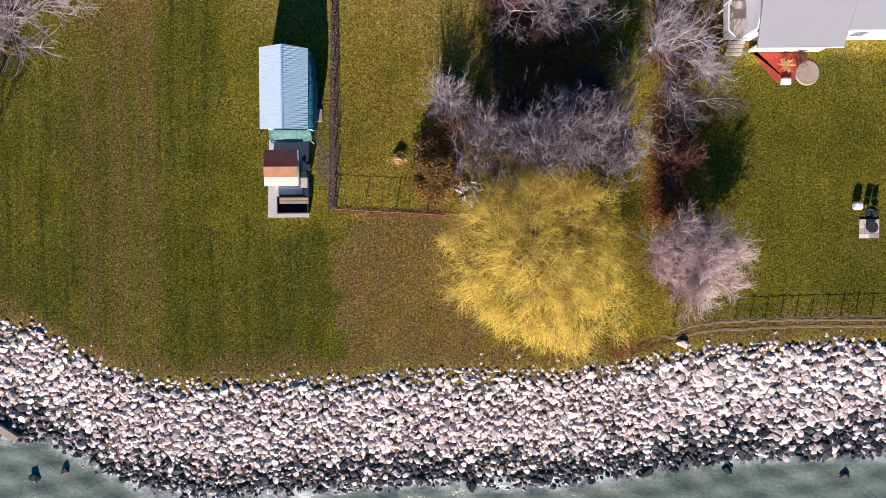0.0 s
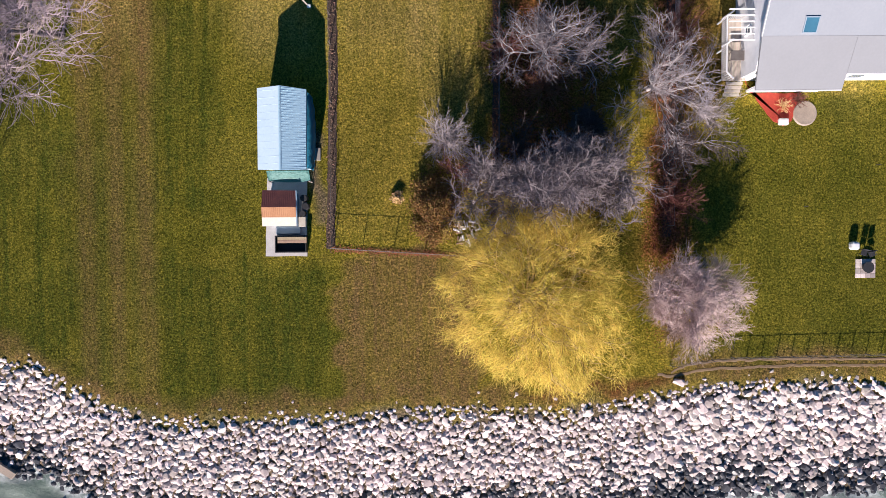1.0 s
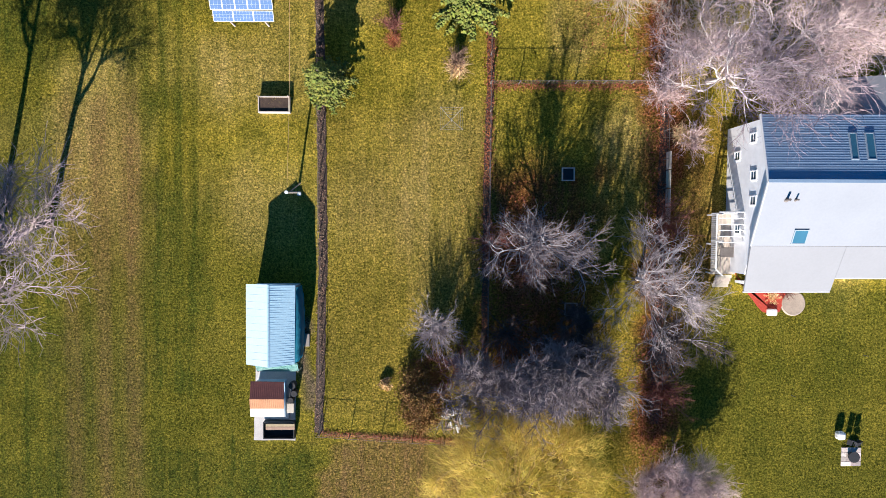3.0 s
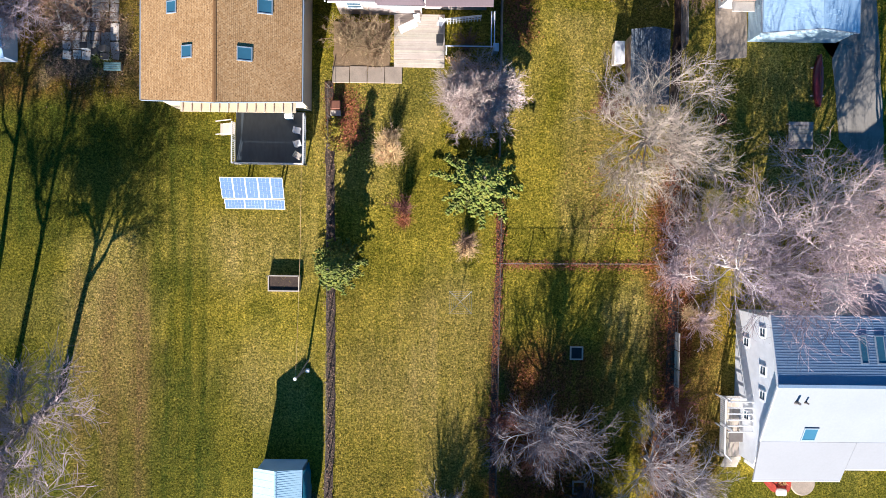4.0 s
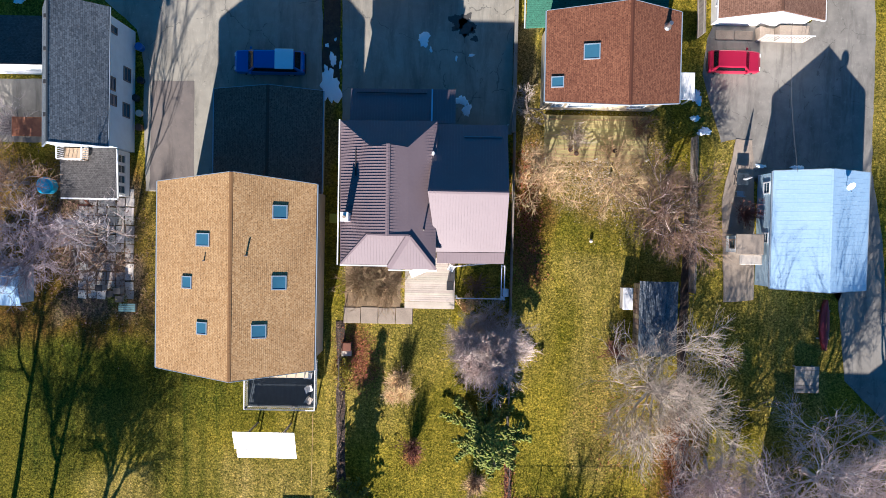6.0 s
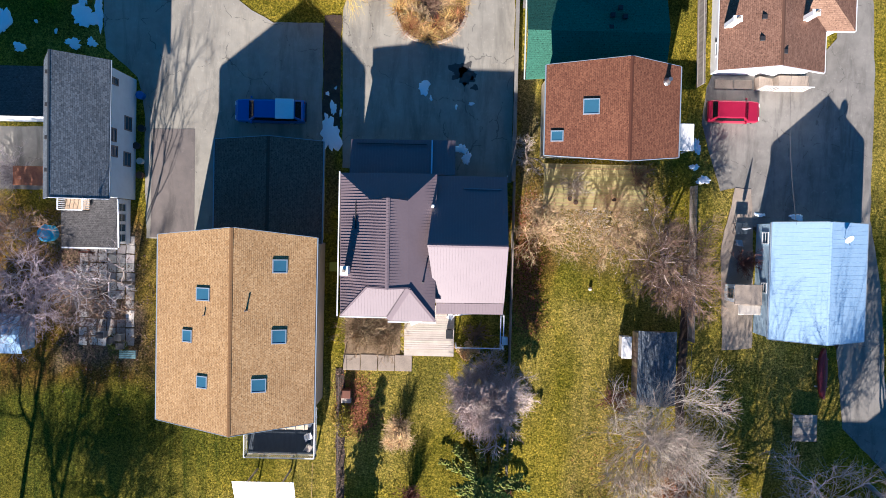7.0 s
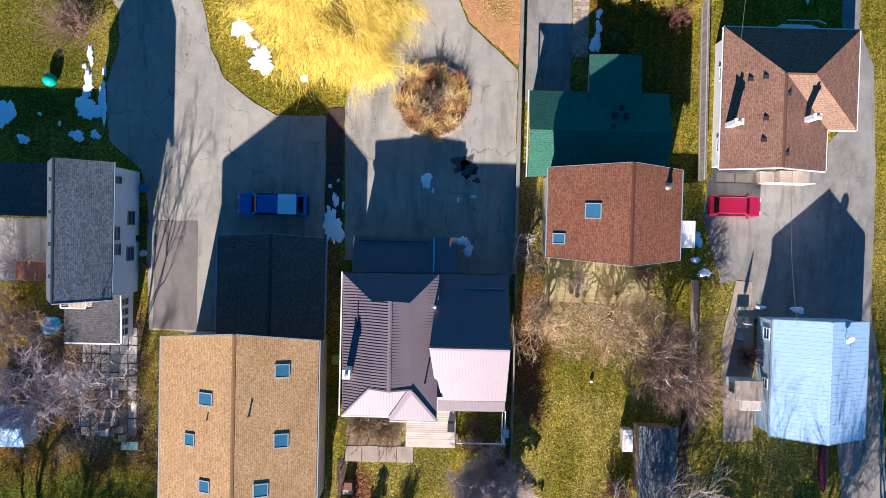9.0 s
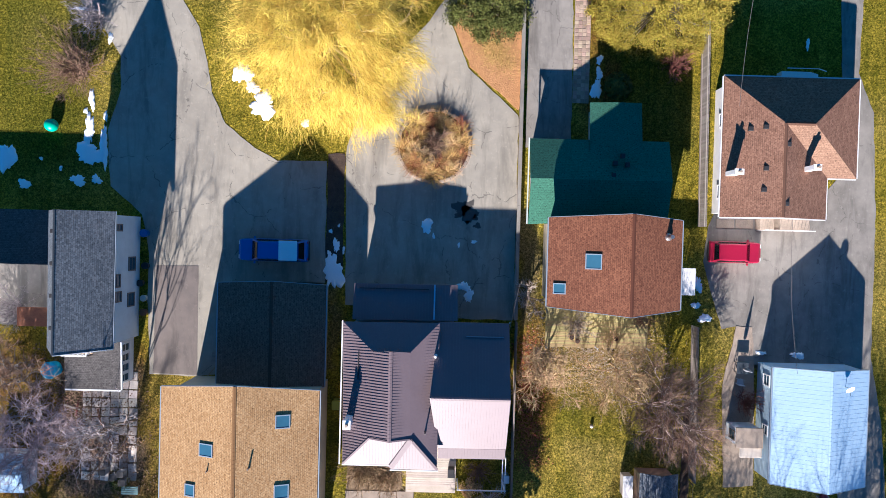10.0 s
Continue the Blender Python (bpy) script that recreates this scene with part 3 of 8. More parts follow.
    # the first rect deepens the shadow north of the green house by colour
    lush += 0.95 * rect(Xw, Yw, 12.3, 19.8, 81, 94, 1.5) + 0.35 * blob(X, Y, -15, 30.5, 2, 1.4) + 0.8 * rect(Xw, Yw, -42, -23, 44, 54, 3) + 0.4 * rect(Xw, Yw, 8.5, 12.5, 56, 60, 2) + 0.5 * rect(Xw, Yw, 14.5, 19, 1, 8, 2)
    soil = 0.9 * rect(Xw, Yw, -11.4, -10.2, 7, 14, 0.8) + 0.85 * rect(Xw, Yw, -33.5, -27, 50, 62, 1.5) + 0.9 * np.clip((edge - Yw - 0.7) / 1.2, 0, 1)
    soil += 0.1 * np.clip((edge - Yw - 2.0) / 1.0, 0, 1) + 0.5 * rect(Xw, Yw, -11.2, -9.6, 62, 70, 0.6) + 0.6 * rect(Xw, Yw, 5.4, 7.2, 66, 76, 0.5)
    return np.stack([np.clip(v, 0, 1).ravel() for v in (dry, leaf, lush)] + [1 - np.clip(soil, 0, 1).ravel()], 1)


def straw_at(X, Y):
    """Bleached, straw-coloured grass, 0 to 1."""
    Xw, Yw = X + 1.3 * value_noise(X, Y, 1.9, 13), Y + 1.3 * value_noise(X, Y, 1.9, 14)
    s = 0.6 * rect(Xw, Yw, -31.5, -24.6, 22, 37, 2.5) + 0.5 * rect(Xw, Yw, -18.5, -10, 32.5, 38, 3) + 0.5 * rect(Xw, Yw, -18, -10.5, 20, 28, 4)
    s += 0.4 * rect(Xw, Yw, -1.5, 4.8, 14, 34, 3) + 0.5 * rect(Xw, Yw, 10.5, 15, 36, 56, 2) + 0.8 * rect(Xw, Yw, 6.5, 18, 61, 68, 2.5)
    s += 0.3 * rect(Xw, Yw, -29.5, -25, -8, 22, 1.5) * np.clip(0.5 + 0.6 * np.sin(X * 4.2), 0, 1) + 0.4 * rect(Xw, Yw, 15, 18.5, 20, 33, 2) + 0.3 * rect(Xw, Yw, 21.5, 33, 42, 53, 2)
    s += 0.5 * np.clip(value_noise(X, Y, 6.0, 15), 0, 1) * np.clip((Y - 8) / 10, 0, 1)
    return np.clip(s, 0, 1).ravel()


def make_ground():
    far = [60, 80, 120, 200, 400, 900, 2000]
    xs = np.array([-v for v in far[::-1]] + list(np.arange(-46, 46.01, 0.4)) + far)
    ys = np.array([-2000, -900, -400, -200, -100, -60, -40, -30] + list(np.arange(-26, 100.01, 0.4)) + [110, 140, 200, 400, 900, 2000])
    X, Y = np.meshgrid(xs, ys)
    rs = np.random.RandomState(3)
    near = (np.abs(X) < 47) & (Y > -26) & (Y < 101)
    Z = ground_z(X, Y) + np.where(near, rs.uniform(-0.012, 0.012, X.shape), 0)
    nx, ny = len(xs), len(ys)
    verts = np.stack([X.ravel(), Y.ravel(), Z.ravel()], 1)
    i = np.arange(nx * ny).reshape(ny, nx)
    faces = np.stack([i[:-1, :-1], i[:-1, 1:], i[1:, 1:], i[1:, :-1]], -1).reshape(-1, 4)
    me = bpy.data.meshes.new("ground")
    me.from_pydata(verts.tolist(), [], faces.tolist())
    me.materials.append(M["lawn"])
    cover = cover_at(X, Y)
    at = me.attributes.new("cover", "FLOAT_COLOR", "POINT")
    at.data.foreach_set("color", cover.astype(np.float32).ravel())
    at = me.attributes.new("straw", "FLOAT", "POINT")
    at.data.foreach_set("value", straw_at(X, Y).astype(np.float32))
    me.shade_smooth()
    tagged(new("ground", me), "mown lawn in olive green with dry brown strips", "lawn", kind="structure")


make_ground()


def make_lake():
    xs = np.array([-2000, -600, -150, -60] + list(np.arange(-44, 44.1, 0.5)) + [60, 150, 600, 2000])
    ys = np.array([-2000, -600, -150, -60, -35] + list(np.arange(-26, -13.9, 0.4)))
    X, Y = np.meshgrid(xs, ys)
    Z = LAKE + np.where(Y > -30, 0.05 * np.sin(X * 1.3 + Y * 2.1) + 0.04 * np.sin(X * 0.5 - Y * 3.0), 0)
    me = bpy.data.meshes.new("water")
    i = np.arange(X.size).reshape(X.shape)
    me.from_pydata(np.stack([X.ravel(), Y.ravel(), Z.ravel()], 1).tolist(), [], np.stack([i[:-1, :-1], i[:-1, 1:], i[1:, 1:], i[1:, :-1]], -1).reshape(-1, 4).tolist())
    d = bank_top(X) - 11.3 - Y
    at = me.attributes.new("foam", "FLOAT", "POINT")
    at.data.foreach_set("value", np.clip(1.0 - d / 1.3, 0.03, 1.0).astype(np.float32).ravel())
    me.materials.append(M["water"])
    me.shade_smooth()
    tagged(new("water", me), "grey-green lake with white foam along the stones", "lake", kind="structure")


make_lake()


PAVED = [[(-22.3, 47.4), (-10.8, 47.4), (-10.8, 61.2), (-22.3, 61.2)], [(-8.6, 55.6), (4.2, 55.6), (4.2, 69.4), (-8.6, 69.4)], [(26.3, 17.6), (46, 17.6), (46, 34.4), (26.3, 34.4)], [(-39, 60.4), (-27.2, 60.4), (-27.2, 75), (-39, 75)],
         [(7.4, 68.6), (17.2, 68.6), (17.2, 81.6), (6, 81.6)], [(-15.1, 3.5), (-10.9, 3.5), (-10.9, 17.4), (-15, 17.4)], [(-4, 51.3), (0.6, 51.3), (0.6, 56), (-4, 56)], [(-9.9, 4), (-9, 4), (-8.9, 50), (-9.7, 50)], [(21.8, 76), (32.2, 76), (32.2, 87), (21.8, 87)], [(-9.2, 49.9), (-3, 49.9), (-3, 55.5), (-9.2, 55.5)], [(26, 53.5), (34.2, 53.5), (34.2, 63.5), (26, 63.5)], [(7.8, 64.2), (16.8, 64.2), (16.8, 68.4), (7.8, 68.4)]]


def pavement(name, outline, z, material, label, kind="structure", rough=0.05):
    PAVED.append(outline)
    bm = prism(BM(), rough_edge(outline, 0.7, rough), -0.12, z)
    bmesh.ops.triangulate(bm, faces=[f for f in bm.faces if len(f.verts) > 4])
    ob = part(name, bm, material, None)
    return tagged(ob, label, "driveway", kind=kind)


pavement("driveway_west", [(-35, 99), (-33, 93.1), (-31, 91.2), (-29.3, 88.4), (-29.2, 85.5), (-30.3, 82), (-30, 77.2), (-27.2, 74.8), (-26.5, 71.4), (-26.6, 67.5), (-26.3, 61.0),
          (-22.2, 60.9), (-19.4, 61.3), (-19.4, 69.3), (-11.3, 69.3), (-11.4, 79.8), (-15.7, 79.75), (-18.2, 81.2), (-20.15, 82.8), (-21.4, 85.4), (-21.8, 88), (-22.6, 91), (-24.0, 93.3), (-25, 99)],
         0.04, "asphalt", "pale grey worn asphalt driveway")
pavement("asphalt_patch", [(-25.9, 70.45), (-22.25, 70.5), (-22.2, 61.0), (-26.0, 61.1)], 0.05, "asphalt_patch", "darker resurfaced patch in the driveway", rough=0.015)
pavement("driveway_middle", [(-9.5, 67.5), (-9.7, 81.1), (-8.5, 84.3), (-6.2, 88.5), (-2.9, 92), (-1.6, 94), (-1.2, 99), (2.0, 99), (-0.4, 94.5), (-0.9, 91.8), (0.6, 88.2), (5.05, 84.2), (5.1, 74.7), (5.1, 66.5), (0, 66.5)],
         0.04, "asphalt", "pale grey asphalt turning court with cracks")
pavement("driveway_east", [(5.6, 99), (9.4, 99), (9.6, 86.5), (9.6, 81.5), (5.75, 81.5)], 0.04, "concrete", "pale concrete driveway beside a wall")
pavement("driveway_far_east", [(32.4, 99), (34.6, 99), (34.3, 88.6), (35.7, 85.3), (36.2, 76.5), (36.3, 64.0), (37.5, 57.7), (38.35, 47.3), (38.6, 41.8), (34.6, 45.7), (33.8, 52.6), (34.4, 54), (34.4, 63.2),
          (26.0, 63.2), (25.9, 66.3), (24.6, 66.5), (23.2, 66.2), (21.4, 72), (21.7, 75.0), (22.4, 76.6), (30.6, 76.6), (32.8, 79.5), (32.9, 88)],
         0.04, "concrete", "stained pale driveway round a house")
pavement("path_slab", [(23.4, 61.3), (24.5, 66.5), (25.9, 66.4), (26.2, 61.4), (26.4, 52.6), (23.8, 52.4)], 0.07, "old_concrete", "worn concrete path beside a house wall")


def inside(px, py, poly):
    hit = np.zeros(px.shape, bool)
    for (ax, ay), (bx, by) in zip(poly, poly[1:] + poly[:1]):
        if ay != by:
            hit ^= ((ay > py) != (by > py)) & (px < (bx - ax) * (py - ay) / (by - ay) + ax)
    return hit


def make_blades(n):
    """Tufts of grass over the lawns, each one bent triangle pair."""
    rs = np.random.RandomState(21)
    x, y = rs.uniform(-43, 43, n), rs.uniform(-10.5, 96, n)
    keep = y > bank_top(x) - 0.6
    for poly in PAVED:
        keep &= ~inside(x, y, poly)
    patch = 2.2 * value_noise(x, y, 0.9, 1) + 1.6 * value_noise(x, y, 2.6, 2) + rs.normal(0, 0.5, n)
    keep &= patch > -1.6
    x, y, patch = x[keep], y[keep], patch[keep]
    n = len(x)
    a, h, w = rs.uniform(0, 2 * np.pi, n), rs.uniform(0.03, 0.075, n) * (1 + 0.12 * np.clip(patch, 0, 3)), rs.uniform(0.025, 0.055, n)
    lx, ly = rs.normal(0, 0.06, n), rs.normal(0, 0.06, n)
    z = ground_z(x, y) - 0.02
    P = np.zeros((n, 3, 3), np.float32)
    P[:, 0] = np.stack([x - w * np.cos(a), y - w * np.sin(a), z], 1)
    P[:, 1] = np.stack([x + w * np.cos(a), y + w * np.sin(a), z], 1)
    P[:, 2] = np.stack([x + lx, y + ly, z + 0.02 + h], 1)
    me = bpy.data.meshes.new("grass")
    me.vertices.add(3 * n)
    me.vertices.foreach_set("co", P.ravel())
    me.loops.add(3 * n)
    me.loops.foreach_set("vertex_index", np.arange(3 * n, dtype=np.int32))
    me.polygons.add(n)
    me.polygons.foreach_set("loop_start", np.arange(0, 3 * n, 3, dtype=np.int32))
    me.update(calc_edges=True)
    at = me.attributes.new("cover", "FLOAT_COLOR", "POINT")
    at.data.foreach_set("color", np.repeat(cover_at(x, y), 3, axis=0).astype(np.float32).ravel())
    at = me.attributes.new("straw", "FLOAT", "POINT")
    at.data.foreach_set("value", np.repeat(straw_at(x, y), 3).astype(np.float32))
    me.materials.append(M["lawn"])
    tagged(new("grass", me), "short winter grass of the lawns", "grass", kind="stuff")


make_blades(520000)


# ---- houses ----
def wall_ring(parent, outline, z0, z1, material, thick=0.22):
    """One slab of wall for each side of the outline (counter-clockwise)."""
    n = len(outline)
    for i in range(n):
        (ax, ay), (bx, by) = outline[i], outline[(i + 1) % n]
        L = math.hypot(bx - ax, by - ay)
        dx, dy = (bx - ax) / L, (by - ay) / L
        nx, ny = -dy * thick, dx * thick
        s, e = (thick if i % 2 else 0), (thick if i % 2 else 0)
        a, b = (ax + dx * s, ay + dy * s), (bx - dx * e, by - dy * e)
        part("wall", prism(BM(), [a, b, (b[0] + nx, b[1] + ny), (a[0] + nx, a[1] + ny)], z0, z1), material, parent)


def gable_end(parent, ax, ay, az, bx, by, bz, px, py, pz, base, material, thick=0.2):
    """The triangle of wall under a gable, from eave a over peak p to eave b, standing on height base."""
    d = Vector((bx - ax, by - ay, 0)).normalized()
    n = Vector((-d.y, d.x, 0)) * thick
    bm = BM()
    ring = [Vector((ax, ay, base)), Vector((bx, by, base)), Vector((bx, by, bz)), Vector((px, py, pz)), Vector((ax, ay, az))]
    f = [bm.verts.new(p) for p in ring]
    g = [bm.verts.new(p + n) for p in ring]
    bm.faces.new(f)
    bm.faces.new(g[::-1])
    for i in range(5):
        bm.faces.new((f[i], g[i], g[(i + 1) % 5], f[(i + 1) % 5]))
    bmesh.ops.recalc_face_normals(bm, faces=bm.faces)
    part("gable", bm, material, parent)


def roof(parent, faces, material, thick=0.18, seam=0, seam_material=None, along="v", label="", rise=0.018):
    slopes = []
    for f in faces:
        bm = BM()
        slab(bm, [tuple(p) for p in f], thick)
        slopes.append(part("roof_slope", bm, material, parent, label))
    ob = slopes[0]
    if seam:
        bm = BM()
        for f in faces:
            seams(bm, [tuple(p) for p in f], seam, 0.03, rise, along)
        tagged(part("roof_seams", bm, seam_material or material, ob), kind="stuff")
    return ob


def ridge_cap(parent, a, b, material, w=0.28):
    a, b = Vector(a), Vector(b)
    d = (b - a).normalized()
    s = d.cross(Vector((0, 0, 1))).normalized() * w / 2
    up = Vector((0, 0, 0.035))
    n = max(2, int((b - a).length / 0.3))
    bm = BM()
    for i in range(n):
        p, q = a + (b - a) * (i / n), a + (b - a) * ((i + 0.97) / n)
        vs = [bm.verts.new(v) for v in (p - s - up * 0.4, p + up, p + s - up * 0.4, q - s - up * 0.4, q + up * 1.2, q + s - up * 0.4)]
        bm.faces.new((vs[0], vs[3], vs[4], vs[1]))
        bm.faces.new((vs[1], vs[4], vs[5], vs[2]))
        bm.faces.new((vs[0], vs[1], vs[2]))
        bm.faces.new((vs[5], vs[4], vs[3]))
    tagged(part("ridge_cap", bm, material, parent), kind="stuff")


def strip(parent, name, a, b, w, h, material):
    """A square bar from a to b."""
    a, b = Vector(a), Vector(b)
    d = (b - a).normalized()
    s = d.cross(Vector((0, 0, 1)))
    s = (s.normalized() if s.length > 0.01 else Vector((1, 0, 0))) * w / 2
    u = s.cross(d).normalized() * h / 2
    bm = BM()
    vs = [bm.verts.new(p + k * s + j * u) for p in (a, b) for k, j in ((-1, -1), (1, -1), (1, 1), (-1, 1))]
    for f in ((0, 1, 2, 3), (7, 6, 5, 4), (0, 4, 5, 1), (1, 5, 6, 2), (2, 6, 7, 3), (3, 7, 4, 0)):
        bm.faces.new([vs[i] for i in f])
    bmesh.ops.recalc_face_normals(bm, faces=bm.faces)
    return part(name, bm, material, parent)


def window(parent, x, y, z, w, h, side, frame_material="trim"):
    """A window whose middle is at x, y, z on a wall that faces side (E, W, N or S)."""
    ax = Vector((0, 1, 0)) if side in "EW" else Vector((1, 0, 0))
    out = {"E": Vector((1, 0, 0)), "W": Vector((-1, 0, 0)), "N": Vector((0, 1, 0)), "S": Vector((0, -1, 0))}[side]
    c = Vector((x, y, z))

    def block(bm, u0, u1, z0, z1, d0, d1):
        p, q = c + ax * u0 + out * d0, c + ax * u1 + out * d1
        return box(bm, min(p.x, q.x), min(p.y, q.y), z + z0, max(p.x, q.x), max(p.y, q.y), z + z1)
    bm = BM()
    t = 0.09
    block(bm, -w / 2, w / 2, h / 2 - t, h / 2, 0.0, 0.07)
    block(bm, -w / 2, w / 2, -h / 2, -h / 2 + t, 0.0, 0.09)
    block(bm, -w / 2, -w / 2 + t, -h / 2 + t, h / 2 - t, 0.0, 0.07)
    block(bm, w / 2 - t, w / 2, -h / 2 + t, h / 2 - t, 0.0, 0.07)
    block(bm, -w / 2 + t, w / 2 - t, -0.025, 0.025, 0.0, 0.05)
    fr = part("window", bm, frame_material, parent, "white framed sash window")
    part("pane", block(BM(), -w / 2 + t, w / 2 - t, -h / 2 + t, h / 2 - t, 0.0, 0.03), "glass", fr)


def on_slope(pts):
    """z over the plane of three points."""
    a, b, c = (Vector(p) for p in pts)
    n = (b - a).cross(c - a)
    return (lambda x, y: a.z - (n.x * (x - a.x) + n.y * (y - a.y)) / n.z), n.normalized() * (1 if n.z > 0 else -1)


def skylight(parent, plane, x, y, w, l):
    """A curb-mounted roof window, w metres along x and l along y, on the slope of plane."""
    zf, n = on_slope(plane)

    def ring(x0, x1, y0, y1, lift):
        return [Vector((px, py, zf(px, py))) + n * lift for px, py in ((x0, y0), (x1, y0), (x1, y1), (x0, y1))]
    def solid(x0, x1, y0, y1, l0, l1):
        bm = BM()
        lo, hi = [bm.verts.new(v) for v in ring(x0, x1, y0, y1, l0)], [bm.verts.new(v) for v in ring(x0, x1, y0, y1, l1)]
        bm.faces.new(hi)
        bm.faces.new(lo[::-1])
        for i in range(4):
            bm.faces.new((lo[i], lo[(i + 1) % 4], hi[(i + 1) % 4], hi[i]))
        return bm
    x0, x1, y0, y1, t = x - w / 2, x + w / 2, y - l / 2, y + l / 2, 0.075
    fr = part("skylight", solid(x0, x1, y0, y0 + t, 0, 0.09), "frame_grey", parent, "curbed skylight with white frame")
    part("curb", solid(x0, x1, y1 - t, y1, 0, 0.09), "frame_grey", fr)
    part("curb", solid(x0, x0 + t, y0 + t, y1 - t, 0, 0.09), "frame_grey", fr)
    part("curb", solid(x1 - t, x1, y0 + t, y1 - t, 0, 0.09), "frame_grey", fr)
    part("pane", solid(x0 + t, x1 - t, y0 + t, y1 - t, 0, 0.065), "glass_sky", fr)


def vent(parent, x, y, z, h=0.5, r=0.07, material="wire"):
    bm = disc(BM(), x, y, z - 0.15, z + h, r, 10)
    disc(bm, x, y, z - 0.12, z + 0.08, r * 2, 10, r * 1.1)
    part("vent_pipe", bm, material, parent)


def roof_box_vent(parent, x, y, z):
    part("roof_vent", soft_box(x - 0.19, y - 0.19, z - 0.2, x + 0.19, y + 0.19, z + 0.08, 0.04), "black", parent)


def chimney(parent, x, y, z0, z1, w=0.55, l=0.55, material="white"):
    bm = box(BM(), x - w / 2, y - l / 2, z0, x + w / 2, y + l / 2, z1)
    box(bm, x - w / 2 - 0.06, y - l / 2 - 0.06, z1 + 0.002, x + w / 2 + 0.06, y + l / 2 + 0.06, z1 + 0.12)
    ob = part("chimney", bm, material, parent, "white painted chimney")
    part("flue", disc(BM(), x, y, z1 + 0.12, z1 + 0.4, 0.13, 12, 0.11), "old_concrete", ob)


def gable_house(name, x, y, label, outline, ridge, eaves, wall, roof_material, over=0.45, base=0.0, seam=0, along="v", rise=0.018):
    """A house with its ridge along y. outline: x0, x1, y0, y1 of the eaves; ridge: x, y0, y1, z; eaves: z west, z east."""
    x0, x1, y0, y1 = outline
    rx, ry0, ry1, rz = ridge
    zw, ze = eaves
    h = thing(name, x, y, 0, label, "house")
    wx0, wx1, wy0, wy1 = x0 + over, x1 - over, y0 + over, y1 - over
    low = min(zw, ze) - 0.25
    wall_ring(h, [(wx0, wy0), (wx1, wy0), (wx1, wy1), (wx0, wy1)], base, low, wall)
    kw, ke = (rz - zw) / (rx - x0), (rz - ze) / (x1 - rx)
    for yy in (wy0, wy1 - 0.2):
        gable_end(h, wx0, yy, zw + kw * over - 0.22, wx1, yy, ze + ke * over - 0.22, rx, yy, rz - 0.22, low, wall)
    wf = [(x0, y0, zw), (rx, ry0, rz), (rx, ry1, rz), (x0, y1, zw)]
    ef = [(rx, ry0, rz), (x1, y0, ze), (x1, y1, ze), (rx, ry1, rz)]
    roof(h, [wf, ef], roof_material, 0.2, seam, None, along, rise=rise)
    ridge_cap(h, (rx, ry0, rz + 0.01), (rx, ry1, rz + 0.01), roof_material)
    for a, b in (((x0, y0, zw), (x0, y1, zw)), ((x1, y0, ze), (x1, y1, ze))):
        off = -0.06 if a[0] == x0 else 0.06
        strip(h, "gutter", (a[0] + off, a[1], a[2] - 0.1), (b[0] + off, b[1], b[2] - 0.1), 0.09, 0.09, "frame_grey")
    for yy, ya in ((y0, ry0), (y1, ry1)):
        off = -0.03 if yy == y0 else 0.03
        strip(h, "bargeboard", (x0, yy + off, zw - 0.09), (rx, ya + off, rz - 0.1), 0.035, 0.2, "frame_grey")
        strip(h, "bargeboard", (rx, ya + off, rz - 0.09), (x1, yy + off, ze - 0.1), 0.035, 0.2, "frame_grey")
    return h, wf, ef


# the two-storey house with the orange roof
h1, h1w, h1e = gable_house("house", -16.5, 54, "two-storey house with orange-brown shingle roof and skylights", (-22.7, -10.42, 47.05, 61.4), (-16.33, 46.5, 62.05, 7.85), (5.75, 5.85), "siding_tan", "shingle_orange")
for sx, sy, sw, sl, pl in ((-18.62, 57.0, 1.15, 1.0, h1w), (-19.95, 53.75, 0.85, 0.95, h1w), (-18.62, 50.35, 0.9, 0.95, h1w), (-13.0, 59.2, 1.05, 1.05, h1e), (-13.0, 53.85, 1.05, 1.1, h1e), (-14.35, 50.2, 1.05, 1.05, h1e)):
    skylight(h1, pl[:3], sx, sy, sw, sl)
vent(h1, -15.25, 55.9, 7.5, 0.42, 0.06)
vent(h1, -18.5, 55.45, 7.15, 0.25, 0.05)
for k in range(13):
    bx = -19.7 + k * 0.7
    strip(h1, "rafter_tail", (bx, 46.3, 5.28), (bx, 47.6, 5.28), 0.07, 0.16, "wood_pale")
strip(h1, "soffit_board", (-19.9, 46.75, 5.2), (-11.0, 46.75, 5.2), 0.9, 0.04, "siding_tan")
for wx in (-20.5, -18.0, -14.5, -12.0):
    window(h1, wx, 47.5, 4.2, 1.2, 1.2, "S")
window(h1, -22.25, 52, 4.0, 1.0, 1.2, "W")
window(h1, -10.87, 55, 4.0, 1.0, 1.2, "E")

# its garage, with a black roof
h1g, gw, ge = gable_house("garage", -15, 65.2, "attached garage with charcoal shingle roof", (-19.6, -10.7, 60.9, 69.3), (-15.0, 60.9, 69.55, 3.35), (2.6, 2.65), "siding_tan", "shingle_black", 0.3)
bm = BM()
for k in range(5):
    box(bm, -18.9, 69.0, 0.05 + k * 0.44, -16.1, 69.06, 0.46 + k * 0.44)
part("garage_door", bm, "white", h1g)
for k in range(3):
    part("step", soft_box(-20.9, 62.0 + k * 0.35, 0, -19.4, 62.33 + k * 0.35, 0.45 - k * 0.15, 0.015, 1), "wood_grey", h1g)
strip(h1g, "step_rail", (-20.9, 61.2, 1.1), (-19.4, 63.0, 0.9), 0.08, 0.08, "wood")

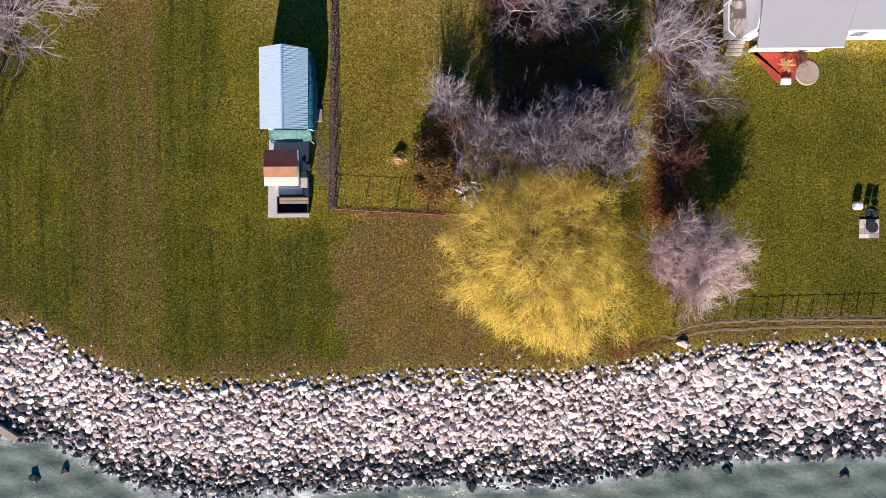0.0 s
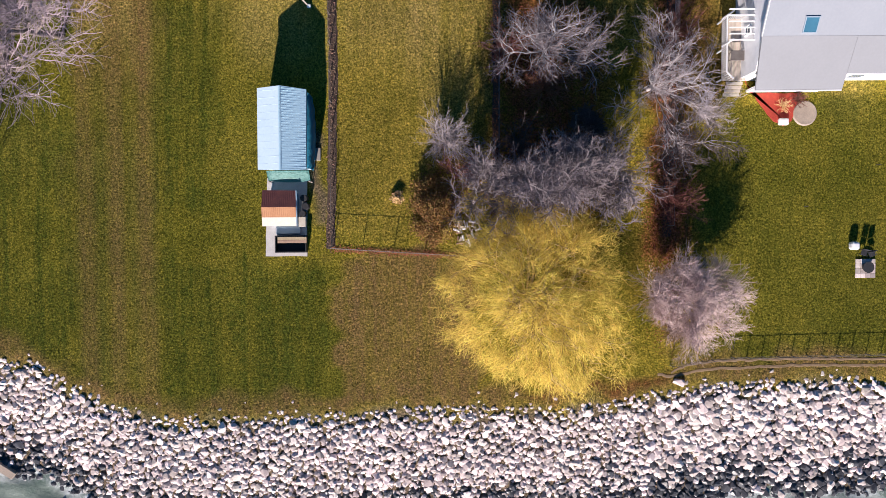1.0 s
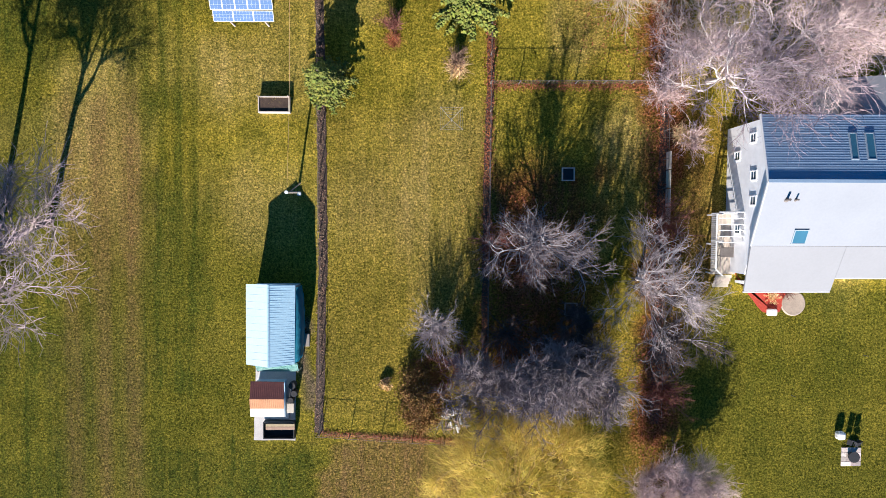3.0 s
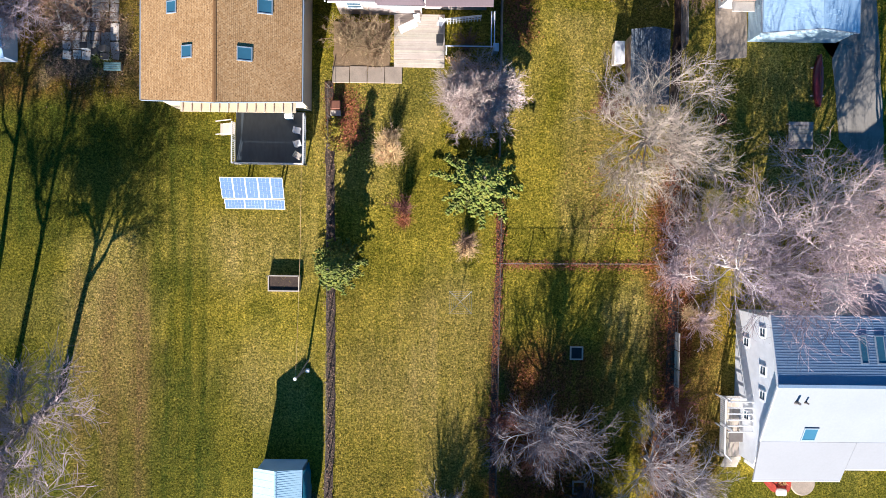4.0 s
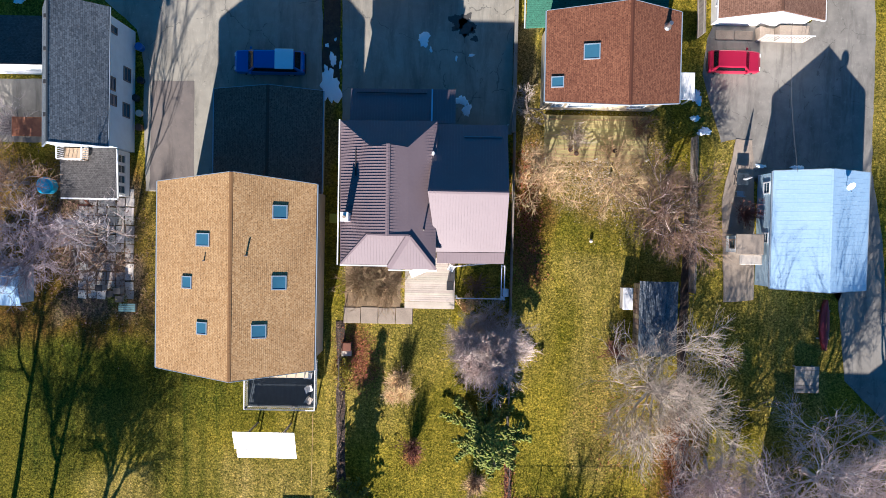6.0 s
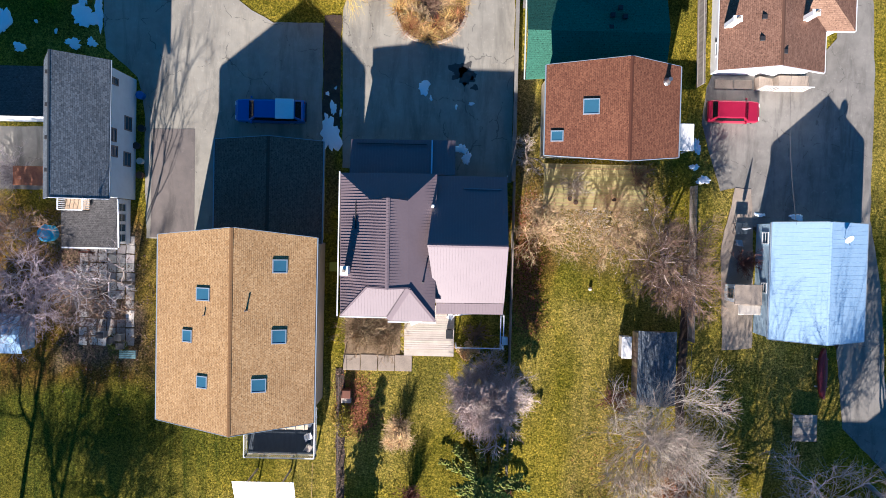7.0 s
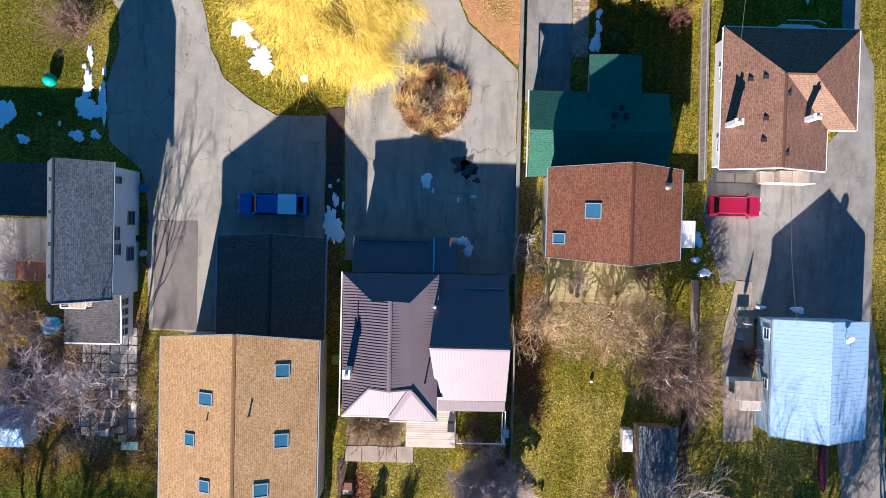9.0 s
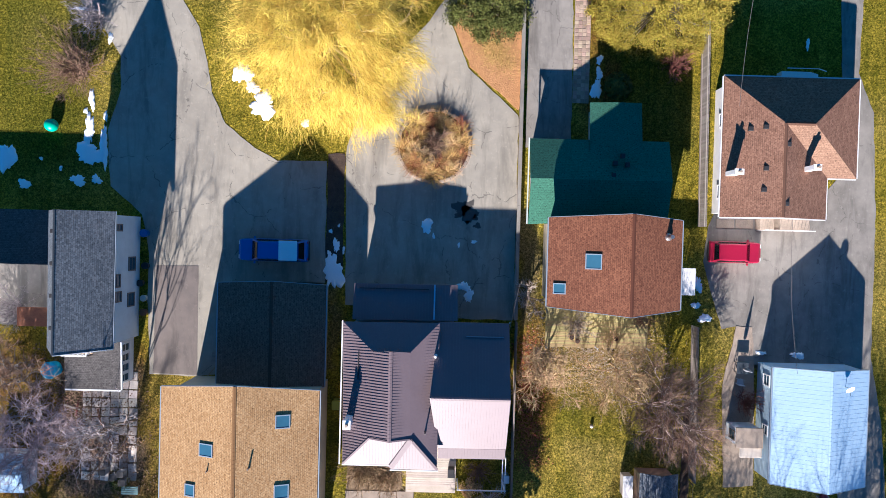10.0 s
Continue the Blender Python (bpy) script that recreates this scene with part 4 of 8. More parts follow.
# the deck behind the orange-roofed house
dk = thing("deck", -14.1, 44.5, 0, "raised deck with dark wet membrane floor and white railing", "deck")
part("deck_floor", soft_box(-17.0, 42.8, 0.86, -11.2, 47.2, 1.0, 0.02, 1), "membrane", dk)
for px in (-16.9, -15.0, -13.1, -11.3):
    for py in (42.9, 45.8):
        part("post", soft_box(px - 0.06, py - 0.06, 0, px + 0.06, py + 0.06, 0.86, 0.01, 1), "wood_grey", dk)
for a, b in (((-17.05, 42.78), (-11.15, 42.78)), ((-17.05, 42.78), (-17.05, 46.2)), ((-11.15, 42.78), (-11.15, 46.9))):
    strip(dk, "rail", (*a, 1.95), (*b, 1.95), 0.09, 0.05, "trim")
    strip(dk, "rail", (*a, 1.1), (*b, 1.1), 0.05, 0.05, "trim")
    n = int(math.hypot(b[0] - a[0], b[1] - a[1]) / 0.16)
    for k in range(n + 1):
        x, y = a[0] + (b[0] - a[0]) * k / n, a[1] + (b[1] - a[1]) * k / n
        w = 0.05 if k % 12 == 0 else 0.018
        part("baluster", box(BM(), x - w, y - w, 1.0, x + w, y + w, 1.93), "trim", dk)
for k in range(5):
    part("stair_tread", soft_box(-17.4 - 0.3 * k, 45.3, 0.82 - 0.17 * k, -17.1 - 0.3 * k, 46.3, 0.87 - 0.17 * k, 0.01, 1), "wood_pale", dk)
for yy in (45.25, 46.35):
    strip(dk, "stair_rail", (-17.1, yy, 1.9), (-18.7, yy, 1.0), 0.07, 0.07, "wood_pale")


def garden_chair(name, x, y, z, turn, material, label, group):
    c = thing(name, x, y, z, label, "chair", group)
    m = pose(0, 0, 0, 0, 0, turn)

    def add(nm, x0, y0, z0, x1, y1, z1):
        bm = soft_box(x0, y0, z0, x1, y1, z1, 0.015, 1)
        bm.transform(m)
        ob = part(nm, bm, material, None)
        ob.parent = c
    add("seat", -0.26, -0.25, 0.38, 0.26, 0.25, 0.43)
    add("backrest", -0.26, 0.22, 0.45, 0.26, 0.28, 0.9)
    for sx in (-0.24, 0.19):
        add("armrest", sx, -0.2, 0.62, sx + 0.05, 0.22, 0.66)
        for sy in (-0.23, 0.18):
            add("leg", sx, sy, 0, sx + 0.05, sy + 0.05, 0.37)


garden_chair("garden_chair", -11.75, 45.6, 1.0, 80, "trim", "white plastic garden chair on the dark deck", "deck chairs")
garden_chair("garden_chair", -11.7, 44.5, 1.0, 110, "trim", "white plastic garden chair on the dark deck", "deck chairs")
garden_chair("garden_chair", -11.7, 43.5, 1.0, 60, "wood_pale", "pale garden chair near the deck railing", "deck chairs")
gl = thing("barbecue", -12.4, 46.7, 1.0, "covered pale barbecue on the deck by the wall", "barbecue")
part("body", soft_box(-12.75, 46.5, 1.35, -12.05, 46.95, 1.95, 0.1, 2), "paint_pale", gl)
for lx in (-12.65, -12.2):
    for ly in (46.55, 46.85):
        part("leg", box(BM(), lx, ly, 1.0, lx + 0.05, ly + 0.05, 1.35), "steel", gl)

# the house with the mauve metal roof
h2 = thing("house", -2.5, 61, 0, "house with mauve standing-seam metal roof and white chimney", "house")
wall_ring(h2, [(-8.5, 55.8), (-1.5, 55.8), (-1.5, 66.2), (-8.5, 66.2)], 0, 4.2, "siding_mauve")
wall_ring(h2, [(-1.28, 56.3), (4.0, 56.3), (4.0, 66.2), (-1.28, 66.2)], 0, 3.1, "siding_mauve")
wall_ring(h2, [(-8.1, 66.42), (-0.1, 66.42), (-0.1, 69.2), (-8.1, 69.2)], 0, 2.5, "siding_mauve")
H2 = 4.45
west = [(-8.93, 66.6, H2), (-8.75, 55.25, H2), (-6.55, 57.65, 5.37), (-4.95, 57.62, 6.02), (-4.98, 64.62, 6.02), (-6.4, 64.45, 5.43)]
east = [(-4.95, 57.62, 6.02), (-3.35, 57.65, 5.37), (-1.2, 55.0, H2), (-1.28, 66.68, H2), (-3.5, 64.45, 5.43), (-4.98, 64.62, 6.02)]
north = [(-8.93, 66.6, H2), (-6.4, 64.45, 5.43), (-3.5, 64.45, 5.43), (-1.28, 66.68, H2)]
south_a = [(-8.75, 55.25, H2), (-4.9, 55.25, H2), (-3.3, 57.65, 5.37), (-6.55, 57.65, 5.37)]
south_b = [(-4.9, 54.95, H2 + 0.03), (-1.15, 54.95, H2 + 0.03), (-3.3, 57.55, 5.42)]
gab_s = [(-6.55, 57.65, 5.37), (-3.35, 57.65, 5.37), (-4.95, 57.72, 6.0)]
gab_n = [(-6.4, 64.45, 5.43), (-4.98, 64.6, 6.0), (-3.5, 64.45, 5.43)]
roof(h2, [west, east, north, south_a], "metal_mauve", 0.16, 0.23)
roof(h2, [south_b], "metal_mauve", 0.1, 0.23)
for a, b, w in (((-4.9, 55.02, 4.5), (-3.3, 57.6, 5.44), 0.42), ((-3.3, 57.62, 5.44), (-1.17, 54.97, 4.5), 0.2), ((-8.75, 55.25, 4.47), (-6.55, 57.65, 5.4), 0.14), ((-6.55, 57.65, 5.4), (-4.95, 57.62, 6.05), 0.12), ((-4.95, 57.62, 6.05), (-3.3, 57.65, 5.4), 0.12)):
    strip(h2, "hip_flashing", a, b, w, 0.05, "metal_mauve")
for tri in (gab_s, gab_n):
    bm = BM()
    bm.faces.new([bm.verts.new(p) for p in tri])
    bmesh.ops.solidify(bm, geom=bm.faces[:], thickness=0.06)
    part("gablet", bm, "metal_mauve", h2)
ridge_cap(h2, (-4.95, 57.62, 6.04), (-4.98, 64.62, 6.04), "metal_mauve", 0.3)
e_n = [(-1.9, 61.05, 5.9), (4.37, 61.05, 5.9), (4.37, 66.64, 3.45), (-1.3, 66.64, 3.45)]
e_s = [(-1.9, 61.05, 5.9), (-1.15, 56.35, 3.5), (4.38, 56.4, 3.5), (4.37, 61.05, 5.9)]
e_low = [(-1.15, 56.3, 3.4), (-1.12, 55.4, 3.15), (4.33, 55.45, 3.15), (4.36, 56.35, 3.4)]
roof(h2, [e_n, e_s], "metal_mauve", 0.16, 0.23)
roof(h2, [e_low], "metal_mauve", 0.1, 0.23)
ridge_cap(h2, (-1.8, 61.05, 5.92), (4.37, 61.05, 5.92), "metal_mauve", 0.3)
ext = [(-8.39, 66.66, 3.3), (0.18, 66.72, 3.3), (0.15, 69.62, 2.65), (-8.39, 69.55, 2.65)]
roof(h2, [ext], "metal_mauve", 0.16, 0.23)
strip(h2, "flashing", (-1.75, 66.8, 3.36), (-1.75, 69.6, 2.74), 0.12, 0.08, "metal_blue")
strip(h2, "snow_guard", (-7.9, 69.2, 2.84), (-2.2, 69.2, 2.84), 0.05, 0.1, "black")
strip(h2, "snow_guard", (0.9, 65.6, 3.98), (3.9, 65.6, 3.98), 0.06, 0.1, "metal_pale")
for a, b in (((-9.0, 55.2, H2 - 0.08), (-9.0, 66.7, H2 - 0.08)), ((-8.8, 55.17, H2 - 0.08), (-4.9, 55.17, H2 - 0.08)), ((-4.95, 54.85, H2), (-1.1, 54.85, H2)), ((4.44, 66.7, 3.4), (4.38, 66.72, 3.4))):
    strip(h2, "gutter", a, b, 0.1, 0.1, "trim")
chimney(h2, -8.2, 58.95, 4.3, 6.3, 0.5, 0.6)
vent(h2, -1.55, 64.1, 4.6, 0.6, 0.1, "trim")
vent(h2, -2.2, 58.1, 4.9, 0.6, 0.06)
strip(h2, "snow_guard", (-7.6, 62.2, 5.02), (-7.6, 64.3, 5.02), 0.06, 0.1, "black")
for wx, wy, wz, sd in ((-7, 55.78, 2.2, "S"), (-3, 55.78, 2.2, "S"), (1.5, 56.28, 1.8, "S"), (-8.52, 60, 2.4, "W"), (4.02, 60, 1.8, "E")):
    window(h2, wx, wy, wz, 1.3, 1.2, sd)

# its back terrace
tr = thing("terrace", -1.7, 53.9, 0, "pale plank terrace behind a house", "terrace")
for k in range(20):
    y0 = 51.95 + k * 0.19
    part("plank", box(BM(), -3.85, y0, 0.3, 0.45, y0 + 0.178, 0.36), "wood_pale", tr)
part("terrace_base", box(BM(), -3.8, 52.0, 0, 0.4, 55.7, 0.298), "wood_grey", tr)
for k in range(2):
    part("stair_tread", box(BM(), -3.85, 51.62 - 0.3 * k, 0.2 - 0.1 * k, 0.45, 51.92 - 0.3 * k, 0.26 - 0.1 * k), "wood_pale", tr)
pg = thing("pergola", 2.4, 54, 0, "dark post pergola frame at the back of a house", "pergola")
for px, py in ((0.6, 52.5), (4.5, 52.5), (4.5, 55.2)):
    part("post", soft_box(px - 0.06, py - 0.06, 0, px + 0.06, py + 0.06, 2.4, 0.01, 1), "trim", pg)
for a, b in (((4.5, 52.4, 2.46), (4.5, 55.3, 2.46)), ((4.25, 52.4, 2.46), (4.25, 55.3, 2.46)), ((0.5, 52.5, 2.35), (4.6, 52.5, 2.35))):
    strip(pg, "beam", a, b, 0.07, 0.12, "trim")
lo = thing("sun_lounger", -2.7, 54.6, 0.36, "white plastic sun lounger on a plank terrace", "lounger")
for nm, q in (("seat", (-0.75, -0.33, 0.3, 0.35, 0.33, 0.36)), ("backrest", (0.36, -0.33, 0.32, 0.85, 0.33, 0.4)), ("leg", (-0.7, -0.3, 0, -0.62, -0.22, 0.3)), ("leg", (-0.7, 0.22, 0, -0.62, 0.3, 0.3)), ("leg", (0.5, -0.3, 0, 0.58, -0.22, 0.3)), ("leg", (0.5, 0.22, 0, 0.58, 0.3, 0.3))):
    bm = soft_box(*q, 0.02, 1)
    bm.transform(pose(0, 0, 0, 0, 0, 25))
    part(nm, bm, "white", None).parent = lo
rl = thing("railing", 0.4, 55.1, 0.36, "white painted railing with square openings on a terrace", "railing")
for z in (0.55, 1.0, 1.3):
    strip(rl, "rail", (0.4, 55.05, z), (3.5, 55.4, z), 0.07, 0.06, "trim")
for k in range(13):
    part("baluster", soft_box(0.37 + 0.256 * k, 55.02 + 0.029 * k, 0.0 if k > 0 else 0.36, 0.45 + 0.256 * k, 55.1 + 0.029 * k, 1.3, 0.01, 1), "trim", rl)
bb = thing("wheelie_bin", 4.8, 52.9, 0, "pale blue bin beside a dark board fence", "bin")
part("bin_body", soft_box(4.58, 52.6, 0, 5.02, 53.2, 0.85, 0.05, 2), "frame_grey", bb)
part("lid", soft_box(4.55, 52.55, 0.854, 5.05, 53.24, 0.92, 0.03, 1), "paint_pale", bb)
garden_chair("garden_chair", -1.9, 55.2, 0.36, 10, "trim", "white garden chair on a plank terrace", "terrace chairs")
garden_chair("garden_chair", 0.1, 54.9, 0.36, -30, "trim", "white garden chair on a plank terrace", "terrace chairs")
wb = thing("wheelie_bin", 0.05, 53.4, 0.36, "dark grey rubbish bin on the terrace", "bin")
bm = soft_box(-0.22, 53.1, 0.36, 0.3, 53.75, 1.2, 0.06, 2)
part("bin_body", bm, "black", wb)
part("lid", soft_box(-0.26, 53.05, 1.205, 0.34, 53.8, 1.27, 0.02, 1), "black", wb)
tb = thing("planter_bed", -6.2, 50.9, 0, "brown planting bed edged with pale stone slabs", "planter")
part("soil", prism(BM(), rough_edge([(-9.0, 50.9), (-4.2, 50.9), (-4.2, 55.1), (-9.0, 55.1)], 0.5, 0.06), 0, 0.12), "turf_soil", tb)
for k in range(4):
    part("slab", soft_box(-9.1 + k * 1.5, 49.95, 0, -7.65 + k * 1.5, 51.3 + 0.05 * (k % 2), 0.16, 0.02, 1), "old_concrete", tb)

# the white house by the lake
h3 = thing("house", 32, 24.5, 0, "white house with pale grey metal roof and skylights", "house")
wall_ring(h3, [(26.05, 18.6), (44, 18.6), (44, 30.9), (26.05, 30.9)], 0, 3.0, "siding_white")
part("wall", box(BM(), 26.27, 30.68, 3.0, 44, 30.88, 5.6), "siding_white", h3)
gable_end(h3, 26.05, 30.9, 5.85, 26.05, 18.6, 3.45, 26.05, 26, 6.98, 3.0, "siding_white")
part("wall", box(BM(), 27.0, 17.6, 0, 33.2, 17.8, 2.8), "siding_white", h3)
s_up = [(25.85, 26.0, 7.2), (44.4, 26.0, 7.2), (44.4, 21.0, 4.85), (25.85, 21.0, 4.85)]
s_lo1 = [(25.85, 20.98, 4.84), (26.3, 17.15, 3.0), (33.5, 17.2, 3.0), (33.5, 20.98, 4.84)]
s_lo2 = [(33.52, 20.98, 4.84), (33.52, 18.35, 3.55), (44.4, 18.4, 3.55), (44.4, 20.98, 4.84)]
roof(h3, [s_up], "metal_pale", 0.18)
roof(h3, [s_lo1, s_lo2], "metal_dull", 0.18)
n_f = [(25.75, 31.2, 6.0), (25.88, 26.0, 7.2), (44.4, 26.0, 7.2), (44.4, 31.25, 6.0)]
roof(h3, [n_f], "roof_slate_blue", 0.18, 0.2, "roof_slate_blue", "u", rise=0.013)
x_w = [(33.02, 31.39, 4.2), (35.5, 29.23, 6.35), (38.69, 28.9, 6.3), (38.69, 34.4, 6.3), (33.02, 34.4, 4.2)]
x_e = [(38.69, 28.9, 6.3), (42.73, 29.26, 6.35), (44.13, 34.4, 4.2), (38.69, 34.4, 6.3)]
roof(h3, [x_w, x_e], "metal_pale", 0.16)
wall_ring(h3, [(33.4, 30.9), (43.7, 30.9), (43.7, 34.15), (33.4, 34.15)], 0, 4.0, "siding_white")
strip(h3, "ridge_flashing", (25.8, 26.0, 7.25), (44.4, 26.0, 7.25), 0.25, 0.07, "roof_slate_blue")
strip(h3, "gutter", (26.25, 17.08, 2.92), (33.5, 17.12, 2.92), 0.1, 0.1, "trim")
strip(h3, "gutter", (33.55, 18.3, 3.45), (44.4, 18.32, 3.45), 0.1, 0.1, "trim")
strip(h3, "bargeboard", (25.83, 21.0, 4.75), (25.83, 26.0, 7.1), 0.06, 0.2, "trim")
strip(h3, "bargeboard", (25.73, 31.2, 5.9), (25.83, 26.0, 7.1), 0.06, 0.2, "trim")
skylight(h3, s_up[:3], 29.5, 21.75, 1.15, 1.15)
skylight(h3, s_up[:3], 37.5, 24.2, 1.6, 1.2)
skylight(h3, n_f[:3], 32.6, 28.7, 0.6, 2.1)
skylight(h3, n_f[:3], 33.9, 28.7, 0.7, 2.1)
vent(h3, 27.6, 24.6, 6.6, 0.45, 0.1, "wire")
vent(h3, 28.3, 24.6, 6.6, 0.35, 0.07, "wire")
for wy, wz in ((22.3, 2.2), (24.6, 4.6), (26.6, 4.6), (28.4, 1.9), (29.6, 4.4)):
    window(h3, 26.05, wy, wz, 0.8, 0.95, "W", "siding_white")
for wx in (28.5, 31.5):
    window(h3, wx, 17.6, 1.6, 1.4, 1.2, "S")
for wx in (35.5, 39):
    window(h3, wx, 18.6, 1.7, 1.4, 1.3, "S")

dk3 = thing("deck", 25.6, 20.8, 0, "white railed timber deck with slatted pergola beside a white house", "deck")
for k in range(21):
    part("plank", box(BM(), 24.4 + k * 0.1, 18.4, 0.95, 24.49 + k * 0.1, 23.6, 1.0), "wood_pale", dk3)
for px in (24.45, 26.3):
    for py in (18.5, 21.0, 23.5):
        part("post", soft_box(px - 0.06, py - 0.06, 0, px + 0.06, py + 0.06, 0.95, 0.01, 1), "trim", dk3)
for a, b in (((24.4, 18.9), (24.4, 23.6)), ((24.4, 23.6), (26.4, 23.6)), ((24.4, 18.9), (25.0, 18.35))):
    strip(dk3, "rail", (*a, 1.95), (*b, 1.95), 0.1, 0.06, "trim")
    n = max(3, int(math.hypot(b[0] - a[0], b[1] - a[1]) / 0.17))
    for k in range(n + 1):
        x, y = a[0] + (b[0] - a[0]) * k / n, a[1] + (b[1] - a[1]) * k / n
        part("baluster", box(BM(), x - 0.02, y - 0.02, 1.0, x + 0.02, y + 0.02, 1.92), "trim", dk3)
for py in (21.3, 23.6):
    part("post", soft_box(24.35, py - 0.06, 1.0, 24.47, py + 0.06, 3.1, 0.01, 1), "trim", dk3)
for k in range(6):
    strip(dk3, "pergola_slat", (24.0, 21.2 + k * 0.5, 3.2), (26.4, 21.2 + k * 0.5, 3.2), 0.07, 0.14, "trim")
for k in range(4):
    part("stair_tread", soft_box(24.9, 18.05 - 0.28 * k, 0.8 - 0.2 * k, 26.3, 18.33 - 0.28 * k, 0.86 - 0.2 * k, 0.01, 1), "wood_pale", dk3)
gt = thing("garden_table", 25.4, 20.3, 1.0, "dark garden table on a white railed deck", "table")
part("tabletop", soft_box(24.85, 19.9, 1.68, 26.0, 20.75, 1.74, 0.02, 1), "wire", gt)
for lx in (24.95, 25.85):
    for ly in (20.0, 20.62):
        part("leg", box(BM(), lx, ly, 1.0, lx + 0.05, ly + 0.05, 1.68), "wire", gt)

# the house with the pale blue metal roof
h4, h4w, h4e = gable_house("house", 30, 58.5, "small house with pale blue corrugated metal roof", (26.36, 34.12, 53.85, 63.5), (30.25, 53.72, 63.58, 4.35), (2.75, 2.95), "siding_blue", "metal_blue", 0.1, seam=0.36, rise=0.005)
window(h4, 26.46, 62.2, 1.6, 1.0, 1.0, "W")
window(h4, 26.46, 58.0, 1.6, 0.9, 0.9, "W")
pc = thing("porch", 24.8, 57, 0, "small enclosed porch with pale flat roof", "porch")
part("roof", soft_box(23.7, 56.6, 2.15, 25.98, 58.3, 2.3, 0.03, 1), "old_concrete", pc)
part("roof", soft_box(24.1, 55.75, 2.0, 25.98, 56.58, 2.14, 0.03, 1), "cream", pc)
for wx0, wy0, wx1, wy1 in ((23.85, 56.75, 23.97, 58.15), (23.97, 56.75, 25.9, 56.87), (23.97, 58.03, 25.9, 58.15)):
    part("wall", box(BM(), wx0, wy0, 0, wx1, wy1, 2.15), "siding_white", pc)
window(pc, 23.85, 57.45, 1.3, 0.8, 1.0, "W", "wire")

# the house with the brown shingle roof
h5, h5w, h5e = gable_house("house", 12.3, 71.8, "house with red-brown shingle roof and cream walls", (7.1, 17.45, 68.3, 75.3), (13.25, 67.8, 75.65, 6.7), (5.0, 5.35), "siding_tan", "shingle_brown", 0.4)
skylight(h5, h5w[:3], 10.45, 71.95, 1.2, 1.2)
skylight(h5, h5w[:3], 8.0, 69.75, 0.95, 0.85)
vent(h5, 16.2, 74.0, 5.9, 0.75, 0.16, "steel")
for wx, ww in ((8.6, 1.0), (10.5, 2.2), (15.2, 1.4)):
    window(h5, wx, 68.7, 2.0, ww, 1.2, "S")
    window(h5, wx, 68.7, 4.2, ww, 1.0, "S")
ln = thing("lean_to", 19.0, 70.4, 0, "white roofed lean-to beside a brown-roofed house", "lean-to")
part("roof", soft_box(17.2, 69.25, 2.2, 19.85, 71.5, 2.32, 0.02, 1), "white", ln)
for px in (17.4, 19.7):
    for py in (69.4, 71.35):
        part("post", box(BM(), px - 0.05, py - 0.05, 0, px + 0.05, py + 0.05, 2.2), "trim", ln)

# the house with the green roof
h6 = thing("house", 11.5, 78.3, 0, "low house with dark green shingle roof", "house")
wall_ring(h6, [(6.2, 75.9), (16.8, 75.9), (16.8, 81.4), (6.2, 81.4)], 0, 2.35, "siding_green")
wall_ring(h6, [(11.1, 81.42), (14.5, 81.42), (14.5, 84.6), (11.1, 84.6)], 0, 2.2, "siding_green")
g_s = [(5.8, 74.8, 2.5), (17.3, 75.5, 2.5), (17.25, 78.5, 3.5), (5.8, 78.5, 3.5)]
g_n = [(5.75, 78.5, 3.5), (17.25, 78.5, 3.5), (17.2, 81.85, 2.55), (5.75, 81.85, 2.55)]
g_w = [(10.65, 80.6, 2.9), (12.8, 80.2, 3.02), (12.8, 85.0, 2.5), (10.65, 84.95, 2.38)]
g_e = [(12.8, 80.2, 3.02), (14.95, 80.6, 2.9), (14.9, 85.0, 2.38), (12.8, 85.0, 2.5)]
roof(h6, [g_s, g_n, g_w, g_e], "shingle_green", 0.16)
for x, y in ((12.6, 79.9), (13.6, 79.8), (13.2, 80.5), (12.5, 78.9)):
    roof_box_vent(h6, x, y, 3.35)
strip(h6, "gutter", (5.7, 74.8, 2.42), (5.7, 81.9, 2.5), 0.1, 0.1, "siding_green")

# the house with the pink-brown hipped roof
h7 = thing("house", 26.6, 81, 0, "house with pinkish brown hipped shingle roof", "house")
wall_ring(h7, [(22.0, 76.2), (29.6, 76.2), (29.6, 86.8), (22.0, 86.8)], 0, 2.75, "siding_white")
wall_ring(h7, [(29.62, 79.7), (32.0, 79.7), (32.0, 86.8), (29.62, 86.8)], 0, 2.75, "siding_white")
Z7, T7 = 2.9, 4.75
hips = [[(21.45, 87.3, Z7), (25.6, 83.2, T7), (27.9, 83.2, T7), (32.5, 87.3, Z7)], [(21.45, 87.3, Z7), (21.4, 75.8, Z7), (25.6, 75.8, T7), (25.6, 83.2, T7)],
        [(25.6, 83.2, T7), (25.6, 75.8, T7), (30.1, 75.8, Z7), (30.1, 79.2, Z7)], [(27.9, 83.2, T7), (32.5, 79.2, Z7), (32.5, 87.3, Z7)]]
roof(h7, hips, "shingle_pink", 0.18)
# the wing's south slope gets a paler shingle than the rest
roof(h7, [[(25.6, 83.2, T7), (30.1, 79.2, Z7 + 0.01), (32.52, 79.2, Z7 + 0.01), (27.9, 83.2, T7)]], "shingle_pale", 0.18, label="paler shingles on the wing's south slope")
gable_end(h7, 21.9, 76.2, 2.9, 29.7, 76.2, 2.9, 25.6, 76.2, 4.55, 2.75, "siding_white")
ridge_cap(h7, (25.6, 75.8, T7 + 0.02), (25.6, 83.2, T7 + 0.02), "shingle_pink")
